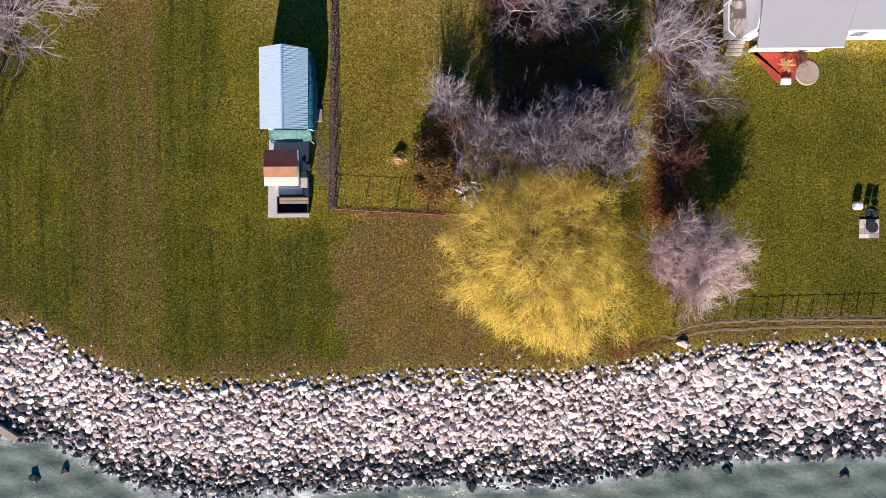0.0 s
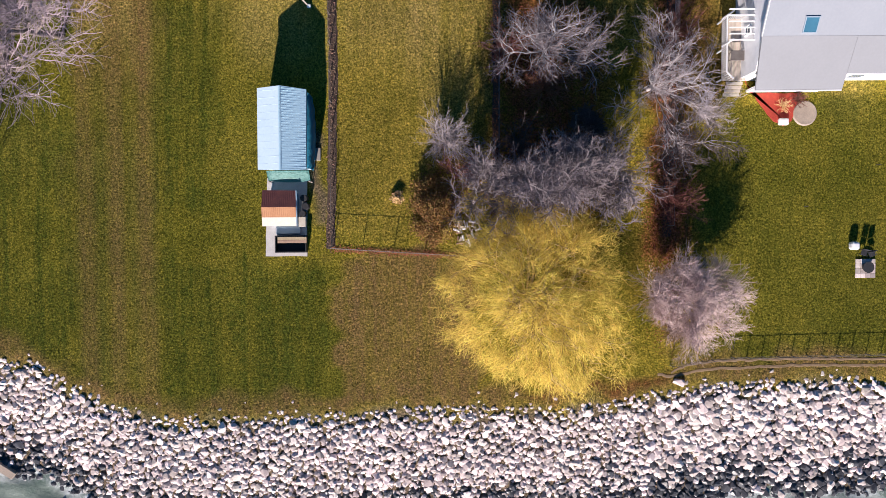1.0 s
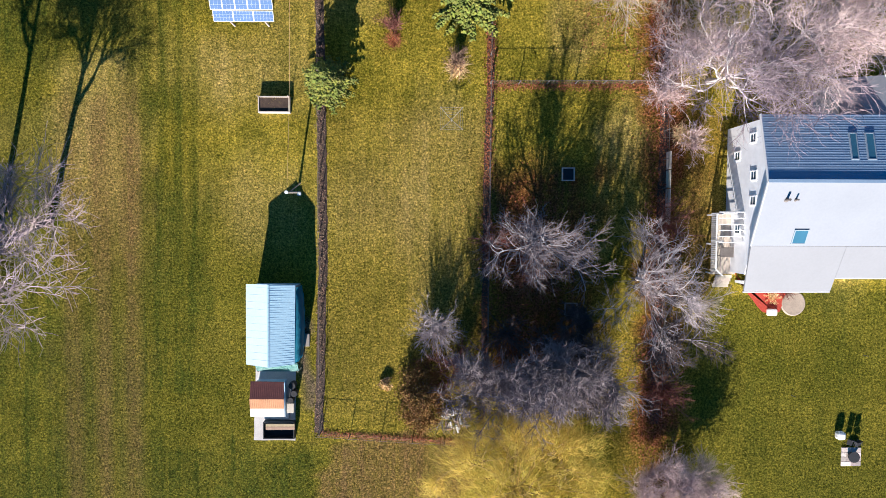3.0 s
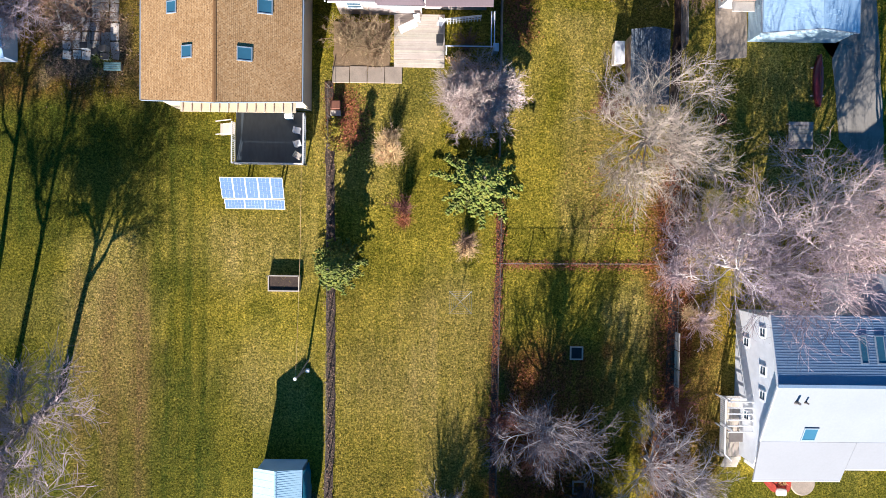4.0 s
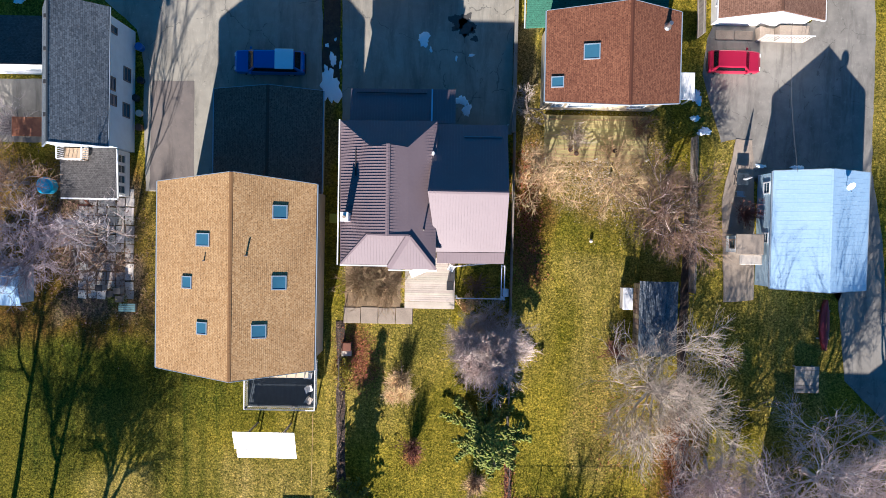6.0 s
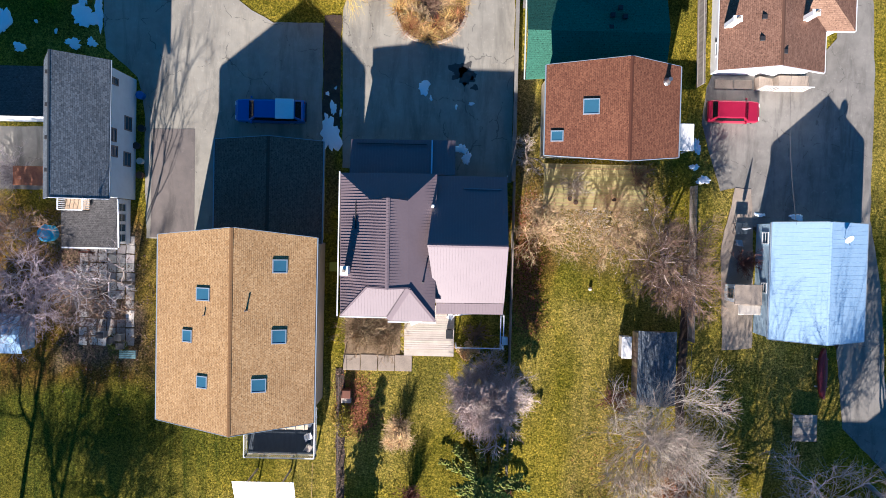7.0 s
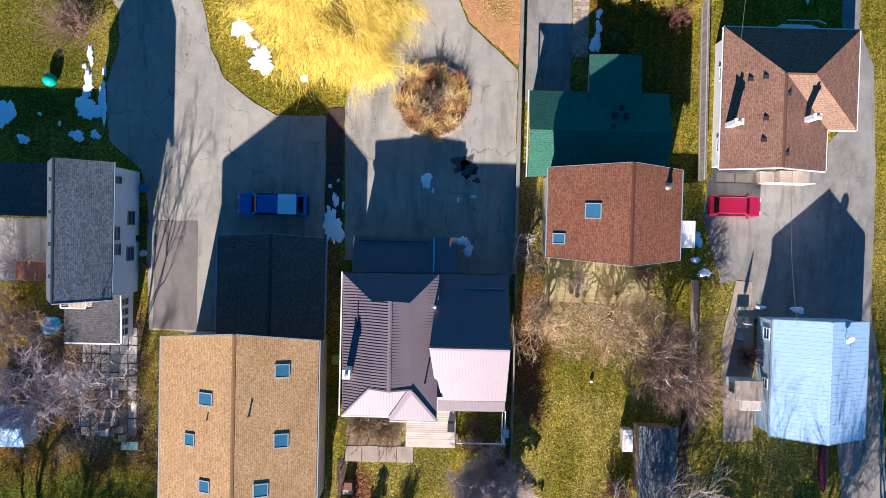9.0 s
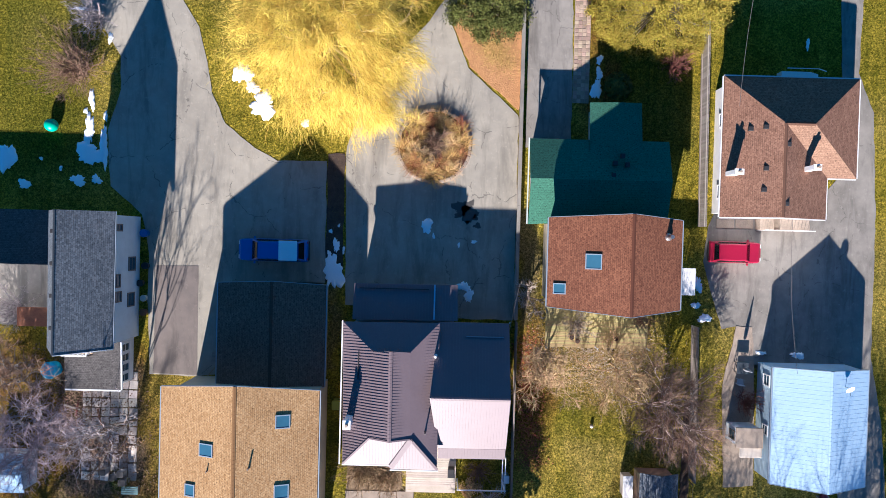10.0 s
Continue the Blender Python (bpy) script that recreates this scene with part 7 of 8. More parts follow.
wire_fence((-9.45, 4.25), (4.3, 3.35), 1.2, "low wire fence with steel posts across a lawn")
wire_fence((-9.2, 4.4), (-9.3, 49.5), 1.2, "long wire fence along a mulched strip")
wire_fence((5.25, 5.8), (5.45, 39.5), 1.2, "wire fence along a leaf-strewn strip")
wire_fence((5.4, 34.65), (20.0, 34.8), 1.2, "wire fence across a lawn with rusty leaves")
wire_fence((20.5, -6.4), (26.0, -5.75), 0.75, "low wire fence above the stone bank", 1.6)
wire_fence((26.0, -5.75), (42.0, -5.5), 0.75, "low wire fence above the stone bank", 1.3)
wire_fence((20.3, 6.0), (20.65, 53.0), 1.3, "old wire fence in a hedge line")


def litter(name, pts, n, size, seed, materials, label, width, tall=0.08):
    """Loose dead leaves and sticks along a line."""
    rg = np.random.RandomState(seed)
    v, f = [], []
    seg = list(zip(pts, pts[1:]))
    for _ in range(n):
        a, b = seg[rg.randint(len(seg))]
        k = rg.rand()
        x, y = a[0] + (b[0] - a[0]) * k + rg.normal() * width, a[1] + (b[1] - a[1]) * k + rg.normal() * width
        z = 0.02 + abs(rg.normal()) * tall
        w, t = rg.uniform(0, 2 * math.pi), rg.uniform(-0.6, 0.6)
        s = size * rg.uniform(0.6, 1.5)
        dx, dy = math.cos(w) * s, math.sin(w) * s
        b0 = len(v)
        v.extend(((x - dx, y - dy, z), (x - dy * 0.5, y + dx * 0.5, z + t * s), (x + dx, y + dy, z + 0.3 * s), (x + dy * 0.5, y - dx * 0.5, z - t * s * 0.3)))
        f.append((b0, b0 + 1, b0 + 2, b0 + 3))
    ob = soup(name, v, f, materials)
    tagged(ob, label, "leaf litter", kind="stuff")


def mulch_strip(pts, w, label):
    bm = BM()
    left = [(x - w / 2, y) for x, y in pts]
    right = [(x + w / 2, y) for x, y in pts[::-1]]
    prism(bm, rough_edge(left + right, 0.6, 0.07), -0.05, 0.035)
    bmesh.ops.triangulate(bm, faces=[f for f in bm.faces if len(f.verts) > 4])
    tagged(part("mulch_bed", bm, "mulch", None), label, "mulch bed", kind="structure")


mulch_strip([(-9.45, 4.2), (-9.0, 20), (-9.1, 34), (-9.35, 50)], 0.75, "dark mulch strip below a wire fence")
mulch_strip([(5.05, 5.0), (5.2, 26), (5.4, 34), (5.45, 40)], 0.62, "dark reddish mulch strip below a wire fence")
mulch_strip([(20.1, 5.0), (20.5, 28), (20.3, 49), (20.6, 60)], 0.8, "dark mulch strip along a hedge line")
mulch_strip([(-10.55, 69.5), (-10.55, 80.5)], 1.5, "dark mulched strip between two driveways")
litter("leaf_litter", [(-9.4, 4.2), (-9.1, 20), (-9.2, 34), (-9.4, 50)], 2600, 0.06, 1, "twig_brown", "dead leaves and twigs along a fence", 0.22)
litter("leaf_litter", [(5.05, 5.0), (5.2, 26), (5.4, 34), (5.45, 40)], 2600, 0.06, 2, "rust_leaf", "rust-red leaves along a fence", 0.25)
litter("leaf_litter", [(20.1, 5.0), (20.5, 28), (20.3, 45)], 6000, 0.07, 3, "rust_leaf", "rust-red leaves along a hedge line", 0.8)
litter("leaf_litter", [(-9.4, 4.15), (4.3, 3.3)], 1500, 0.06, 4, "rust_leaf", "rust-red leaves along a low fence", 0.16)
litter("leaf_litter", [(5.4, 34.5), (20.0, 34.6)], 1800, 0.06, 5, "rust_leaf", "rust-red leaves along a low fence", 0.22)
litter("leaf_litter", [(9.0, 8), (9.0, 24)], 9000, 0.06, 6, "rust_leaf", "rust-red leaves under bare trees", 1.8, 0.03)
litter("leaf_litter", [(6.6, 54), (6.6, 65)], 1800, 0.08, 7, "rust_leaf", "rust-orange leaves along a wall", 0.7, 0.03)
litter("leaf_litter", [(20, 12), (20.5, -4)], 3500, 0.06, 8, "rust_leaf", "rust-brown leaves under bare trees", 1.0, 0.03)
litter("leaf_litter", [(10, 66), (16, 62)], 6000, 0.045, 9, "twig_tan", "straw and dead leaves behind a house", 2.0, 0.04)
litter("leaf_litter", [(-30, 53), (-34, 60)], 6000, 0.08, 10, "twig_brown", "brown leaves and sticks in a cluttered yard", 2.2, 0.05)
litter("leaf_litter", [(17, 44), (17, 38)], 900, 0.07, 11, "rust_leaf", "rust-brown leaves under a wide tree", 2.4, 0.03)
litter("leaf_litter", [(-8, 48.6), (-7.5, 45)], 1500, 0.07, 12, "rust_leaf", "orange-brown leaves by stone slabs", 0.8, 0.03)

lb = thing("leaf_bed", 3.4, 89.5, 0, "triangular bed of rust-orange fallen leaves beside the court", "leaf bed")
part("bed", prism(BM(), rough_edge([(-0.7, 91.7), (0.8, 88.2), (5.1, 84.6), (5.2, 97), (1.8, 97)], 0.6, 0.06), -0.05, 0.06), "leaf_tan", lb)
litter("leaf_litter", [(1.9, 90.5), (4.0, 88.6)], 6500, 0.05, 13, "straw_gold", "tan and orange fallen leaves in a bed", 0.65, 0.04)


def board_fence(a, b, h, material, label, step=0.16, thick=0.03):
    n = int(math.hypot(b[0] - a[0], b[1] - a[1]) / step)
    fc = thing("board_fence", a[0], a[1], 0, label, "fence", "board fences")
    dx, dy = (b[0] - a[0]) / n, (b[1] - a[1]) / n
    for k in range(n):
        x, y = a[0] + dx * k, a[1] + dy * k
        hh = h + R.uniform(-0.025, 0.025)
        nx, ny = -dy / step * thick, dx / step * thick
        q = [(x, y), (x + dx * 0.93, y + dy * 0.93), (x + dx * 0.93 + nx, y + dy * 0.93 + ny), (x + nx, y + ny)]
        part("board", prism(BM(), q, 0.03, hh), material, fc)
    for z in (0.35, h - 0.3):
        strip(fc, "rail", (a[0] - 0.06, a[1], z), (b[0] - 0.06, b[1], z), 0.06, 0.09, material)


board_fence((20.85, 75.0), (20.6, 95.0), 1.8, "wood_grey", "weathered grey board fence between two gardens")
board_fence((20.75, 53.2), (20.6, 66.5), 1.6, "wood_grey", "weathered board fence beside a path")
board_fence((5.25, 41.2), (5.3, 66.5), 1.5, "wood_grey", "dark weathered board fence beside a house", 0.2)
w5 = thing("garden_wall", 5.25, 75, 0, "low pale capped wall beside the court", "wall")
part("wall_body", box(BM(), 5.12, 66.6, 0, 5.3, 97, 0.75), "old_concrete", w5)
part("coping", box(BM(), 5.06, 66.6, 0.753, 5.36, 97, 0.84), "concrete", w5)
pnf = thing("board_fence", 20.8, 22.6, 0, "short run of pale timber fencing in a hedge line", "fence", "board fences")
for k, yy in enumerate((22.6, 24.2, 25.8, 27.4)):
    part("board", box(BM(), 20.72, yy, 0.05, 20.78, yy + 1.5, 1.1), "wood_pale", pnf)
    part("batten", box(BM(), 20.785, yy + 0.05, 0.3, 20.82, yy + 1.45, 0.42), "wood_pale", pnf)


# ---- vehicles ----
def loft(sections):
    """A skin over a row of sections, each a list of points in order."""
    bm = BM()
    rings = [[bm.verts.new(p) for p in s] for s in sections]
    n = len(rings[0])
    for a, b in zip(rings, rings[1:]):
        for i in range(n):
            bm.faces.new((a[i], a[(i + 1) % n], b[(i + 1) % n], b[i]))
    bm.faces.new(rings[0][::-1])
    bm.faces.new(rings[-1])
    bmesh.ops.recalc_face_normals(bm, faces=bm.faces)
    return bm


def vehicle(name, x, y, turn, L, W, H, paint, label, cabin, hood, cover=None):
    """A car whose nose points along its own +x. cabin: x of windscreen foot, roof front, roof rear, rear foot."""
    car = thing(name, x, y, 0.05, label, "car")
    car.rotation_euler = (0, 0, radians(turn))

    def add(nm, bm, mat, parent=None, lab="", smooth=False):
        ob = part(nm, bm, mat, None, lab, smooth)
        ob.parent = parent or car
        return ob
    w, belt = W / 2, 0.62 * H
    prof = [(-L / 2, 0.55, belt * 0.94, 0.92), (-L / 2 + 0.12, 0.36, belt, 0.98), (-L * 0.2, 0.3, belt, 1.0), (L * 0.2, 0.3, belt, 1.0), (hood, 0.3, belt - 0.05, 0.99), (L / 2 - 0.25, 0.34, belt - 0.16, 0.95), (L / 2, 0.5, belt - 0.32, 0.84)]
    secs = [[(px, -w * k, z0), (px, w * k, z0), (px, w * k * 1.0, (z0 + z1) / 2), (px, w * k * 0.95, z1 - 0.04), (px, w * k * 0.86, z1), (px, -w * k * 0.86, z1), (px, -w * k * 0.95, z1 - 0.04), (px, -w * k, (z0 + z1) / 2)] for px, z0, z1, k in prof]
    add("body", loft(secs), paint)
    c0, c1, c2, c3 = cabin
    cab = []
    for px, z, k in ((c3, belt - 0.02, 0.9), (c2, H, 0.74), ((c1 + c2) / 2, H + 0.03, 0.76), (c1, H, 0.74), (c0, belt - 0.04, 0.9)):
        kk = w * k
        cab.append([(px, -w * 0.9, belt - 0.05), (px, w * 0.9, belt - 0.05), (px, kk, z - 0.04), (px, kk * 0.9, z), (px, -kk * 0.9, z), (px, -kk, z - 0.04)])
    add("cabin", loft(cab), paint)

    def sheet(pts, mat, nm):
        bm = BM()
        bm.faces.new([bm.verts.new(p) for p in pts])
        bmesh.ops.solidify(bm, geom=bm.faces[:], thickness=0.015)
        return add(nm, bm, mat)
    e = 0.025
    sheet([(c0 - 0.05, -w * 0.8, belt + e), (c0 - 0.05, w * 0.8, belt + e), (c1 + 0.08, w * 0.64, H - 0.03 + e), (c1 + 0.08, -w * 0.64, H - 0.03 + e)], "car_glass", "windscreen")
    sheet([(c3 + 0.05, w * 0.78, belt + e), (c3 + 0.05, -w * 0.78, belt + e), (c2 - 0.06, -w * 0.64, H - 0.02 + e), (c2 - 0.06, w * 0.64, H - 0.02 + e)], "car_glass", "rear_window")
    for s in (-1, 1):
        sheet([(c3 + 0.35, s * (w * 0.9 + e), belt + 0.04), (c0 - 0.35, s * (w * 0.9 + e), belt + 0.04), (c1 - 0.05, s * (w * 0.765 + e), H - 0.1), (c2 + 0.05, s * (w * 0.765 + e), H - 0.1)], "car_glass", "side_window")
        add("wing_mirror", soft_box(c0 - 0.35, s * w - 0.02 if s > 0 else -w - 0.18, belt, c0 - 0.2, w + 0.18 if s > 0 else -w + 0.02, belt + 0.14, 0.03, 1), paint)
        add("headlight", soft_box(L / 2 - 0.18, s * w * 0.6 - 0.16, belt - 0.4, L / 2 - 0.0, s * w * 0.6 + 0.16, belt - 0.26, 0.03, 1), "trim")
        add("tail_light", soft_box(-L / 2 - 0.02, s * w * 0.72 - 0.1, belt - 0.25, -L / 2 + 0.06, s * w * 0.72 + 0.1, belt - 0.05, 0.02, 1), "paint_red")
        for px in (-L * 0.3, L * 0.31):
            bm = disc(BM(), 0, 0, -0.11, 0.11, 0.34, 20)
            bm.transform(pose(px, s * (w - 0.12), 0.34, 90, 0, 0))
            wh = add("wheel", bm, "tyre")
            bm = disc(BM(), 0, 0, -0.118, 0.118, 0.2, 14)
            bm.transform(pose(px, s * (w - 0.12), 0.34, 90, 0, 0))
            add("rim", bm, "steel", wh)
    add("bumper", soft_box(L / 2 - 0.08, -w * 0.82, 0.36, L / 2 + 0.06, w * 0.82, 0.56, 0.05, 2), "black")
    add("bumper", soft_box(-L / 2 - 0.08, -w * 0.85, 0.4, -L / 2 + 0.05, w * 0.85, 0.6, 0.05, 2), "black")
    if cover:
        add("bed_cover", soft_box(cover[0], -w * 0.86, cover[2], cover[1], w * 0.86, cover[2] + 0.1, 0.04, 2), "paint_pale", None, "pale blue bed cover")
    return car


vehicle("van", -15.6, 72.05, 180, 5.9, 1.95, 1.75, "paint_blue", "blue long-roofed van parked in the shade", (1.75, 1.05, -2.3, -2.85), 1.9, (-2.25, -0.7, 1.76))
vehicle("pickup_car", 23.8, 72.9, 0, 4.4, 1.85, 1.6, "paint_red", "dark red car with roof rails parked on concrete", (1.15, 0.55, -1.7, -2.1), 1.3)

# ---- things on the lawns ----
so = thing("solar_panel_rack", -14.9, 40.1, 0, "tilted rack of blue solar panels with white frames", "solar panels")
s_face = [(-17.45, 38.95, 2.55), (-12.4, 38.95, 2.55), (-12.45, 41.45, 3.65), (-17.5, 41.45, 3.65)]
zf, sn = on_slope(s_face[:3])


def tilted(x0, x1, y0, y1, l0, l1):
    bm = BM()
    lo = [bm.verts.new(Vector((px, py, zf(px, py))) + sn * l0) for px, py in ((x0, y0), (x1, y0), (x1, y1), (x0, y1))]
    hi = [bm.verts.new(Vector((px, py, zf(px, py))) + sn * l1) for px, py in ((x0, y0), (x1, y0), (x1, y1), (x0, y1))]
    bm.faces.new(hi)
    bm.faces.new(lo[::-1])
    for i in range(4):
        bm.faces.new((lo[i], lo[(i + 1) % 4], hi[(i + 1) % 4], hi[i]))
    return bm


panels = [(-17.45 + 1.01 * k, -17.45 + 1.01 * (k + 1), 39.78, 41.45) for k in range(5)] + [(-17.3 + 1.63 * k, -17.3 + 1.63 * (k + 1), 38.95, 39.74) for k in range(3)]
for x0, x1, y0, y1 in panels:
    pn = part("solar_panel", tilted(x0 + 0.01, x1 - 0.01, y0 + 0.01, y1 - 0.01, 0, 0.035), "trim", so, "white framed solar panel")
    nx, ny = (3, 5) if y0 > 39.7 else (6, 3)
    for i in range(nx):
        for j in range(ny):
            cx, cy = (x1 - x0 - 0.09) / nx, (y1 - y0 - 0.09) / ny
            part("cell", tilted(x0 + 0.045 + cx * i + 0.005, x0 + 0.045 + cx * (i + 1) - 0.005, y0 + 0.045 + cy * j + 0.005, y0 + 0.045 + cy * (j + 1) - 0.005, 0.036, 0.042), "solar", pn)
for px in (-16.4, -13.5):
    strip(so, "post", (px, 39.4, 0), (px, 39.4, 2.7), 0.12, 0.12, "wood_grey")
    strip(so, "post", (px, 41.1, 0), (px, 41.1, 3.4), 0.12, 0.12, "wood_grey")
strip(so, "cross_beam", (-17.4, 39.4, 2.66), (-12.5, 39.4, 2.66), 0.1, 0.12, "wood_grey")
strip(so, "cross_beam", (-17.4, 41.1, 3.4), (-12.5, 41.1, 3.4), 0.1, 0.12, "wood_grey")

bd = thing("raised_bed", -13.05, 32.7, 0, "pale framed raised garden bed with soil", "raised bed")
for x0, y0, x1, y1 in ((-14.38, 32.03, -11.7, 32.12), (-14.38, 33.32, -11.7, 33.4), (-14.38, 32.12, -14.29, 33.32), (-11.79, 32.12, -11.7, 33.32)):
    part("side_board", box(BM(), x0, y0, 0, x1, y1, 0.55), "wood_pale", bd)
part("soil", prism(BM(), rough_edge([(-14.29, 32.12), (-11.79, 32.12), (-11.79, 33.32), (-14.29, 33.32)], 0.4, 0.0), 0, 0.42), "mulch", bd)
for px, py in ((-14.34, 33.36), (-11.74, 33.36)):
    strip(bd, "stake", (px, py, 0), (px, py, 1.1), 0.05, 0.05, "wood_grey")
grass_clump("grass_clump", -12.9, 32.8, 0.35, 0.8, 70, "cedar_gold", "yellow-green plant in a raised bed", 60, flop=0.6)

cl = thing("clothes_line_post", -11.3, 25.2, 0, "leaning timber post with a clothes line", "clothes line")
strip(cl, "post", (-11.15, 25.3, -0.05), (-11.4, 25.15, 3.1), 0.12, 0.12, "wood_grey")
strip(cl, "brace", (-10.95, 26.1, -0.05), (-11.3, 25.25, 2.2), 0.08, 0.08, "wood_grey")
bm = BM()
prev = None
for k in range(21):
    q = (-11.4 + 0.35 * k / 20, 25.15 + 17.7 * k / 20, 3.0 - 0.9 * math.sin(math.pi * k / 20) * 0.5)
    if prev:
        rod(bm, prev, q, 0.013, 4)
    prev = q
part("line", bm, "straw", cl)
part("pulley", disc(BM(), -11.4, 25.15, 3.08, 3.2, 0.14, 12), "white", cl)
ft = thing("white_stone", -11.05, 25.25, 0, "white marker stone at the foot of a post", "stone")
part("stone", soft_box(-11.2, 25.0, 0, -10.85, 25.35, 0.25, 0.09, 2), "white", ft)

dr = thing("rotary_dryer", 2.05, 31.4, 0, "rotary clothes dryer with fine pale lines", "clothes dryer")
part("pole", rod(BM(), (2.05, 31.4, -0.05), (2.05, 31.4, 1.75), 0.03, 8), "steel", dr)
for k in range(4):
    a = math.pi / 4 + k * math.pi / 2
    part("arm", rod(BM(), (2.05, 31.4, 1.1), (2.05 + 1.35 * math.cos(a), 31.4 + 1.35 * math.sin(a), 1.8), 0.02, 6), "steel", dr)
for j in range(4):
    q = 0.55 + 0.25 * j
    ring = [(2.05 + q * math.cos(math.pi / 4 + k * math.pi / 2), 31.4 + q * math.sin(math.pi / 4 + k * math.pi / 2), 1.1 + 0.52 * q) for k in range(4)]
    for k in range(4):
        part("line", rod(BM(), ring[k], ring[(k + 1) % 4], 0.005, 4), "metal_pale", dr)

for cx, cy, full in ((12.2, 26.96, True), (12.6, 15.2, False)):
    fb = thing("cold_frame", cx, cy, 0, "low square timber frame with dark inside" if full else "pale square timber edging on leaf litter", "garden frame")
    for x0, y0, x1, y1 in ((-0.55, -0.57, 0.55, -0.49), (-0.55, 0.49, 0.55, 0.57), (-0.55, -0.49, -0.47, 0.49), (0.47, -0.49, 0.55, 0.49)):
        part("side_board", box(BM(), cx + x0, cy + y0, 0, cx + x1, cy + y1, 0.28), "wood_pale" if full else "wood_grey", fb)
    if full:
        part("bottom", box(BM(), cx - 0.47, cy - 0.49, 0, cx + 0.47, cy + 0.49, 0.05), "black", fb)

fp = thing("fire_pit", 37.75, 2.1, 0, "square pale paver fire pit with dark centre", "fire pit")
for i in range(4):
    for j in range(4):
        part("paver", soft_box(36.9 + 0.44 * i, 1.25 + 0.42 * j, 0, 37.32 + 0.44 * i, 1.65 + 0.42 * j, 0.12, 0.02, 1), "stone", fp)
part("fire_bowl", disc(disc(BM(), 37.75, 2.2, 0.12, 0.5, 0.32, 18, 0.5), 37.75, 2.2, 0.503, 0.55, 0.5, 18), "black", fp)
garden_chair("garden_chair", 38.1, 3.4, 0, 20, "black", "black garden chair beside a fire pit", "fire pit chairs")
garden_chair("garden_chair", 37.4, 3.5, 0, -15, "black", "black garden chair beside a fire pit", "fire pit chairs")
bo = thing("covered_chair", 36.55, 4.1, 0, "white covered garden seat on a lawn", "chair")
part("cover", soft_box(36.2, 3.75, 0, 36.9, 4.45, 0.7, 0.2, 3), "white", bo)

rb = thing("flower_bed", 29.5, 16.6, 0, "bed of bright red mulch with stones below a white house", "flower bed")
part("mulch", prism(BM(), rough_edge([(26.8, 18.7), (28.2, 16.6), (29.5, 15.0), (30.3, 14.7), (31.0, 15.1), (31.9, 17.5), (30, 17.5), (27.4, 17.55), (26.9, 18.7)], 0.4, 0.05), -0.05, 0.07), "red_mulch", rb)
part("stone", soft_box(29.8, 14.7, 0, 30.7, 15.3, 0.35, 0.14, 3), "white", rb)
ms = thing("tree_ring", 32.2, 15.75, 0, "round disc of pale brown mulch on a lawn", "mulch ring")
part("mulch", disc(BM(), 32.2, 15.75, -0.03, 0.12, 1.12, 32, 1.0), "old_concrete", ms)
twiggy("shrub", 30.2, 16.4, 0.8, 0.6, 65, "straw", "straw-coloured low shrub in red mulch", 40, 6, 0.4)
twiggy("shrub", 31.4, 16.9, 0.9, 0.7, 66, "twig_red", "dark red low shrub in red mulch", 50, 7, 0.5)
for px, py in ((32.3, 7.6), (38.6, 11.2)):
    sk = thing("stake", px, py, 0, "dark garden stake standing in the lawn", "stake", "garden stakes")
    part("rod", rod(BM(), (px, py, -0.05), (px + 0.02, py, 0.6), 0.035, 7), "black", sk)

wp = thing("wood_pile", 2.6, 5.5, 0, "tumbled pile of split logs and boards", "wood pile")
for k in range(46):
    L, r = R.uniform(0.35, 0.75), R.uniform(0.06, 0.11)
    bm = disc(BM(), 0, 0, -L / 2, L / 2, r, 7)
    bm.transform(pose(1.5 + 2.1 * R.random(), 4.5 + 2.0 * R.random(), r + 0.28 * R.random(), 90 + R.uniform(-12, 12), 0, R.choice((0, 90)) + R.uniform(-25, 25)))
    part("log", bm, R.choice(("wood_pale", "wood", "wood_grey", "white")), wp)

pt = thing("picnic_table", 30.85, 45.9, 0, "weathered grey timber picnic table on a lawn", "table")
for k in range(7):
    part("plank", soft_box(29.8, 44.75 + 0.33 * k, 0.68, 31.9, 45.06 + 0.33 * k, 0.74, 0.01, 1), "wood_grey", pt)
for px in (30.0, 31.6):
    for py in (44.9, 46.9):
        part("leg", box(BM(), px, py, 0, px + 0.1, py + 0.1, 0.68), "wood_grey", pt)
    strip(pt, "cross_beam", (px + 0.05, 44.8, 0.62), (px + 0.05, 47.0, 0.62), 0.08, 0.1, "wood_grey")
rg_ = thing("fire_ring", 24.25, 47.25, 0, "rusty steel fire ring on the ground", "fire ring")
bm = BM()
for k in range(20):
    a, b = 2 * math.pi * k / 20, 2 * math.pi * (k + 1) / 20
    box_pts = [(24.25 + r * math.cos(t), 47.25 + r * math.sin(t)) for r, t in ((0.42, a), (0.5, a), (0.5, b), (0.42, b))]
    prism(bm, box_pts, 0, 0.3)
part("ring", bm, "metal_rust", rg_)
part("ash", disc(BM(), 24.25, 47.25, -0.02, 0.05, 0.41, 18), "mulch", rg_)
bl = thing("ball", 12.15, 57.45, 0, "pale round ball on a lawn", "ball")
bm = BM()
bmesh.ops.create_icosphere(bm, subdivisions=3, radius=0.16, matrix=Matrix.Translation((12.15, 57.45, 0.155)))
part("ball_skin", bm, "cream", bl, smooth=True)
tb = thing("play_ball", -34.85, 82.2, 0, "large teal plastic play dome on a lawn", "ball")
bm = BM()
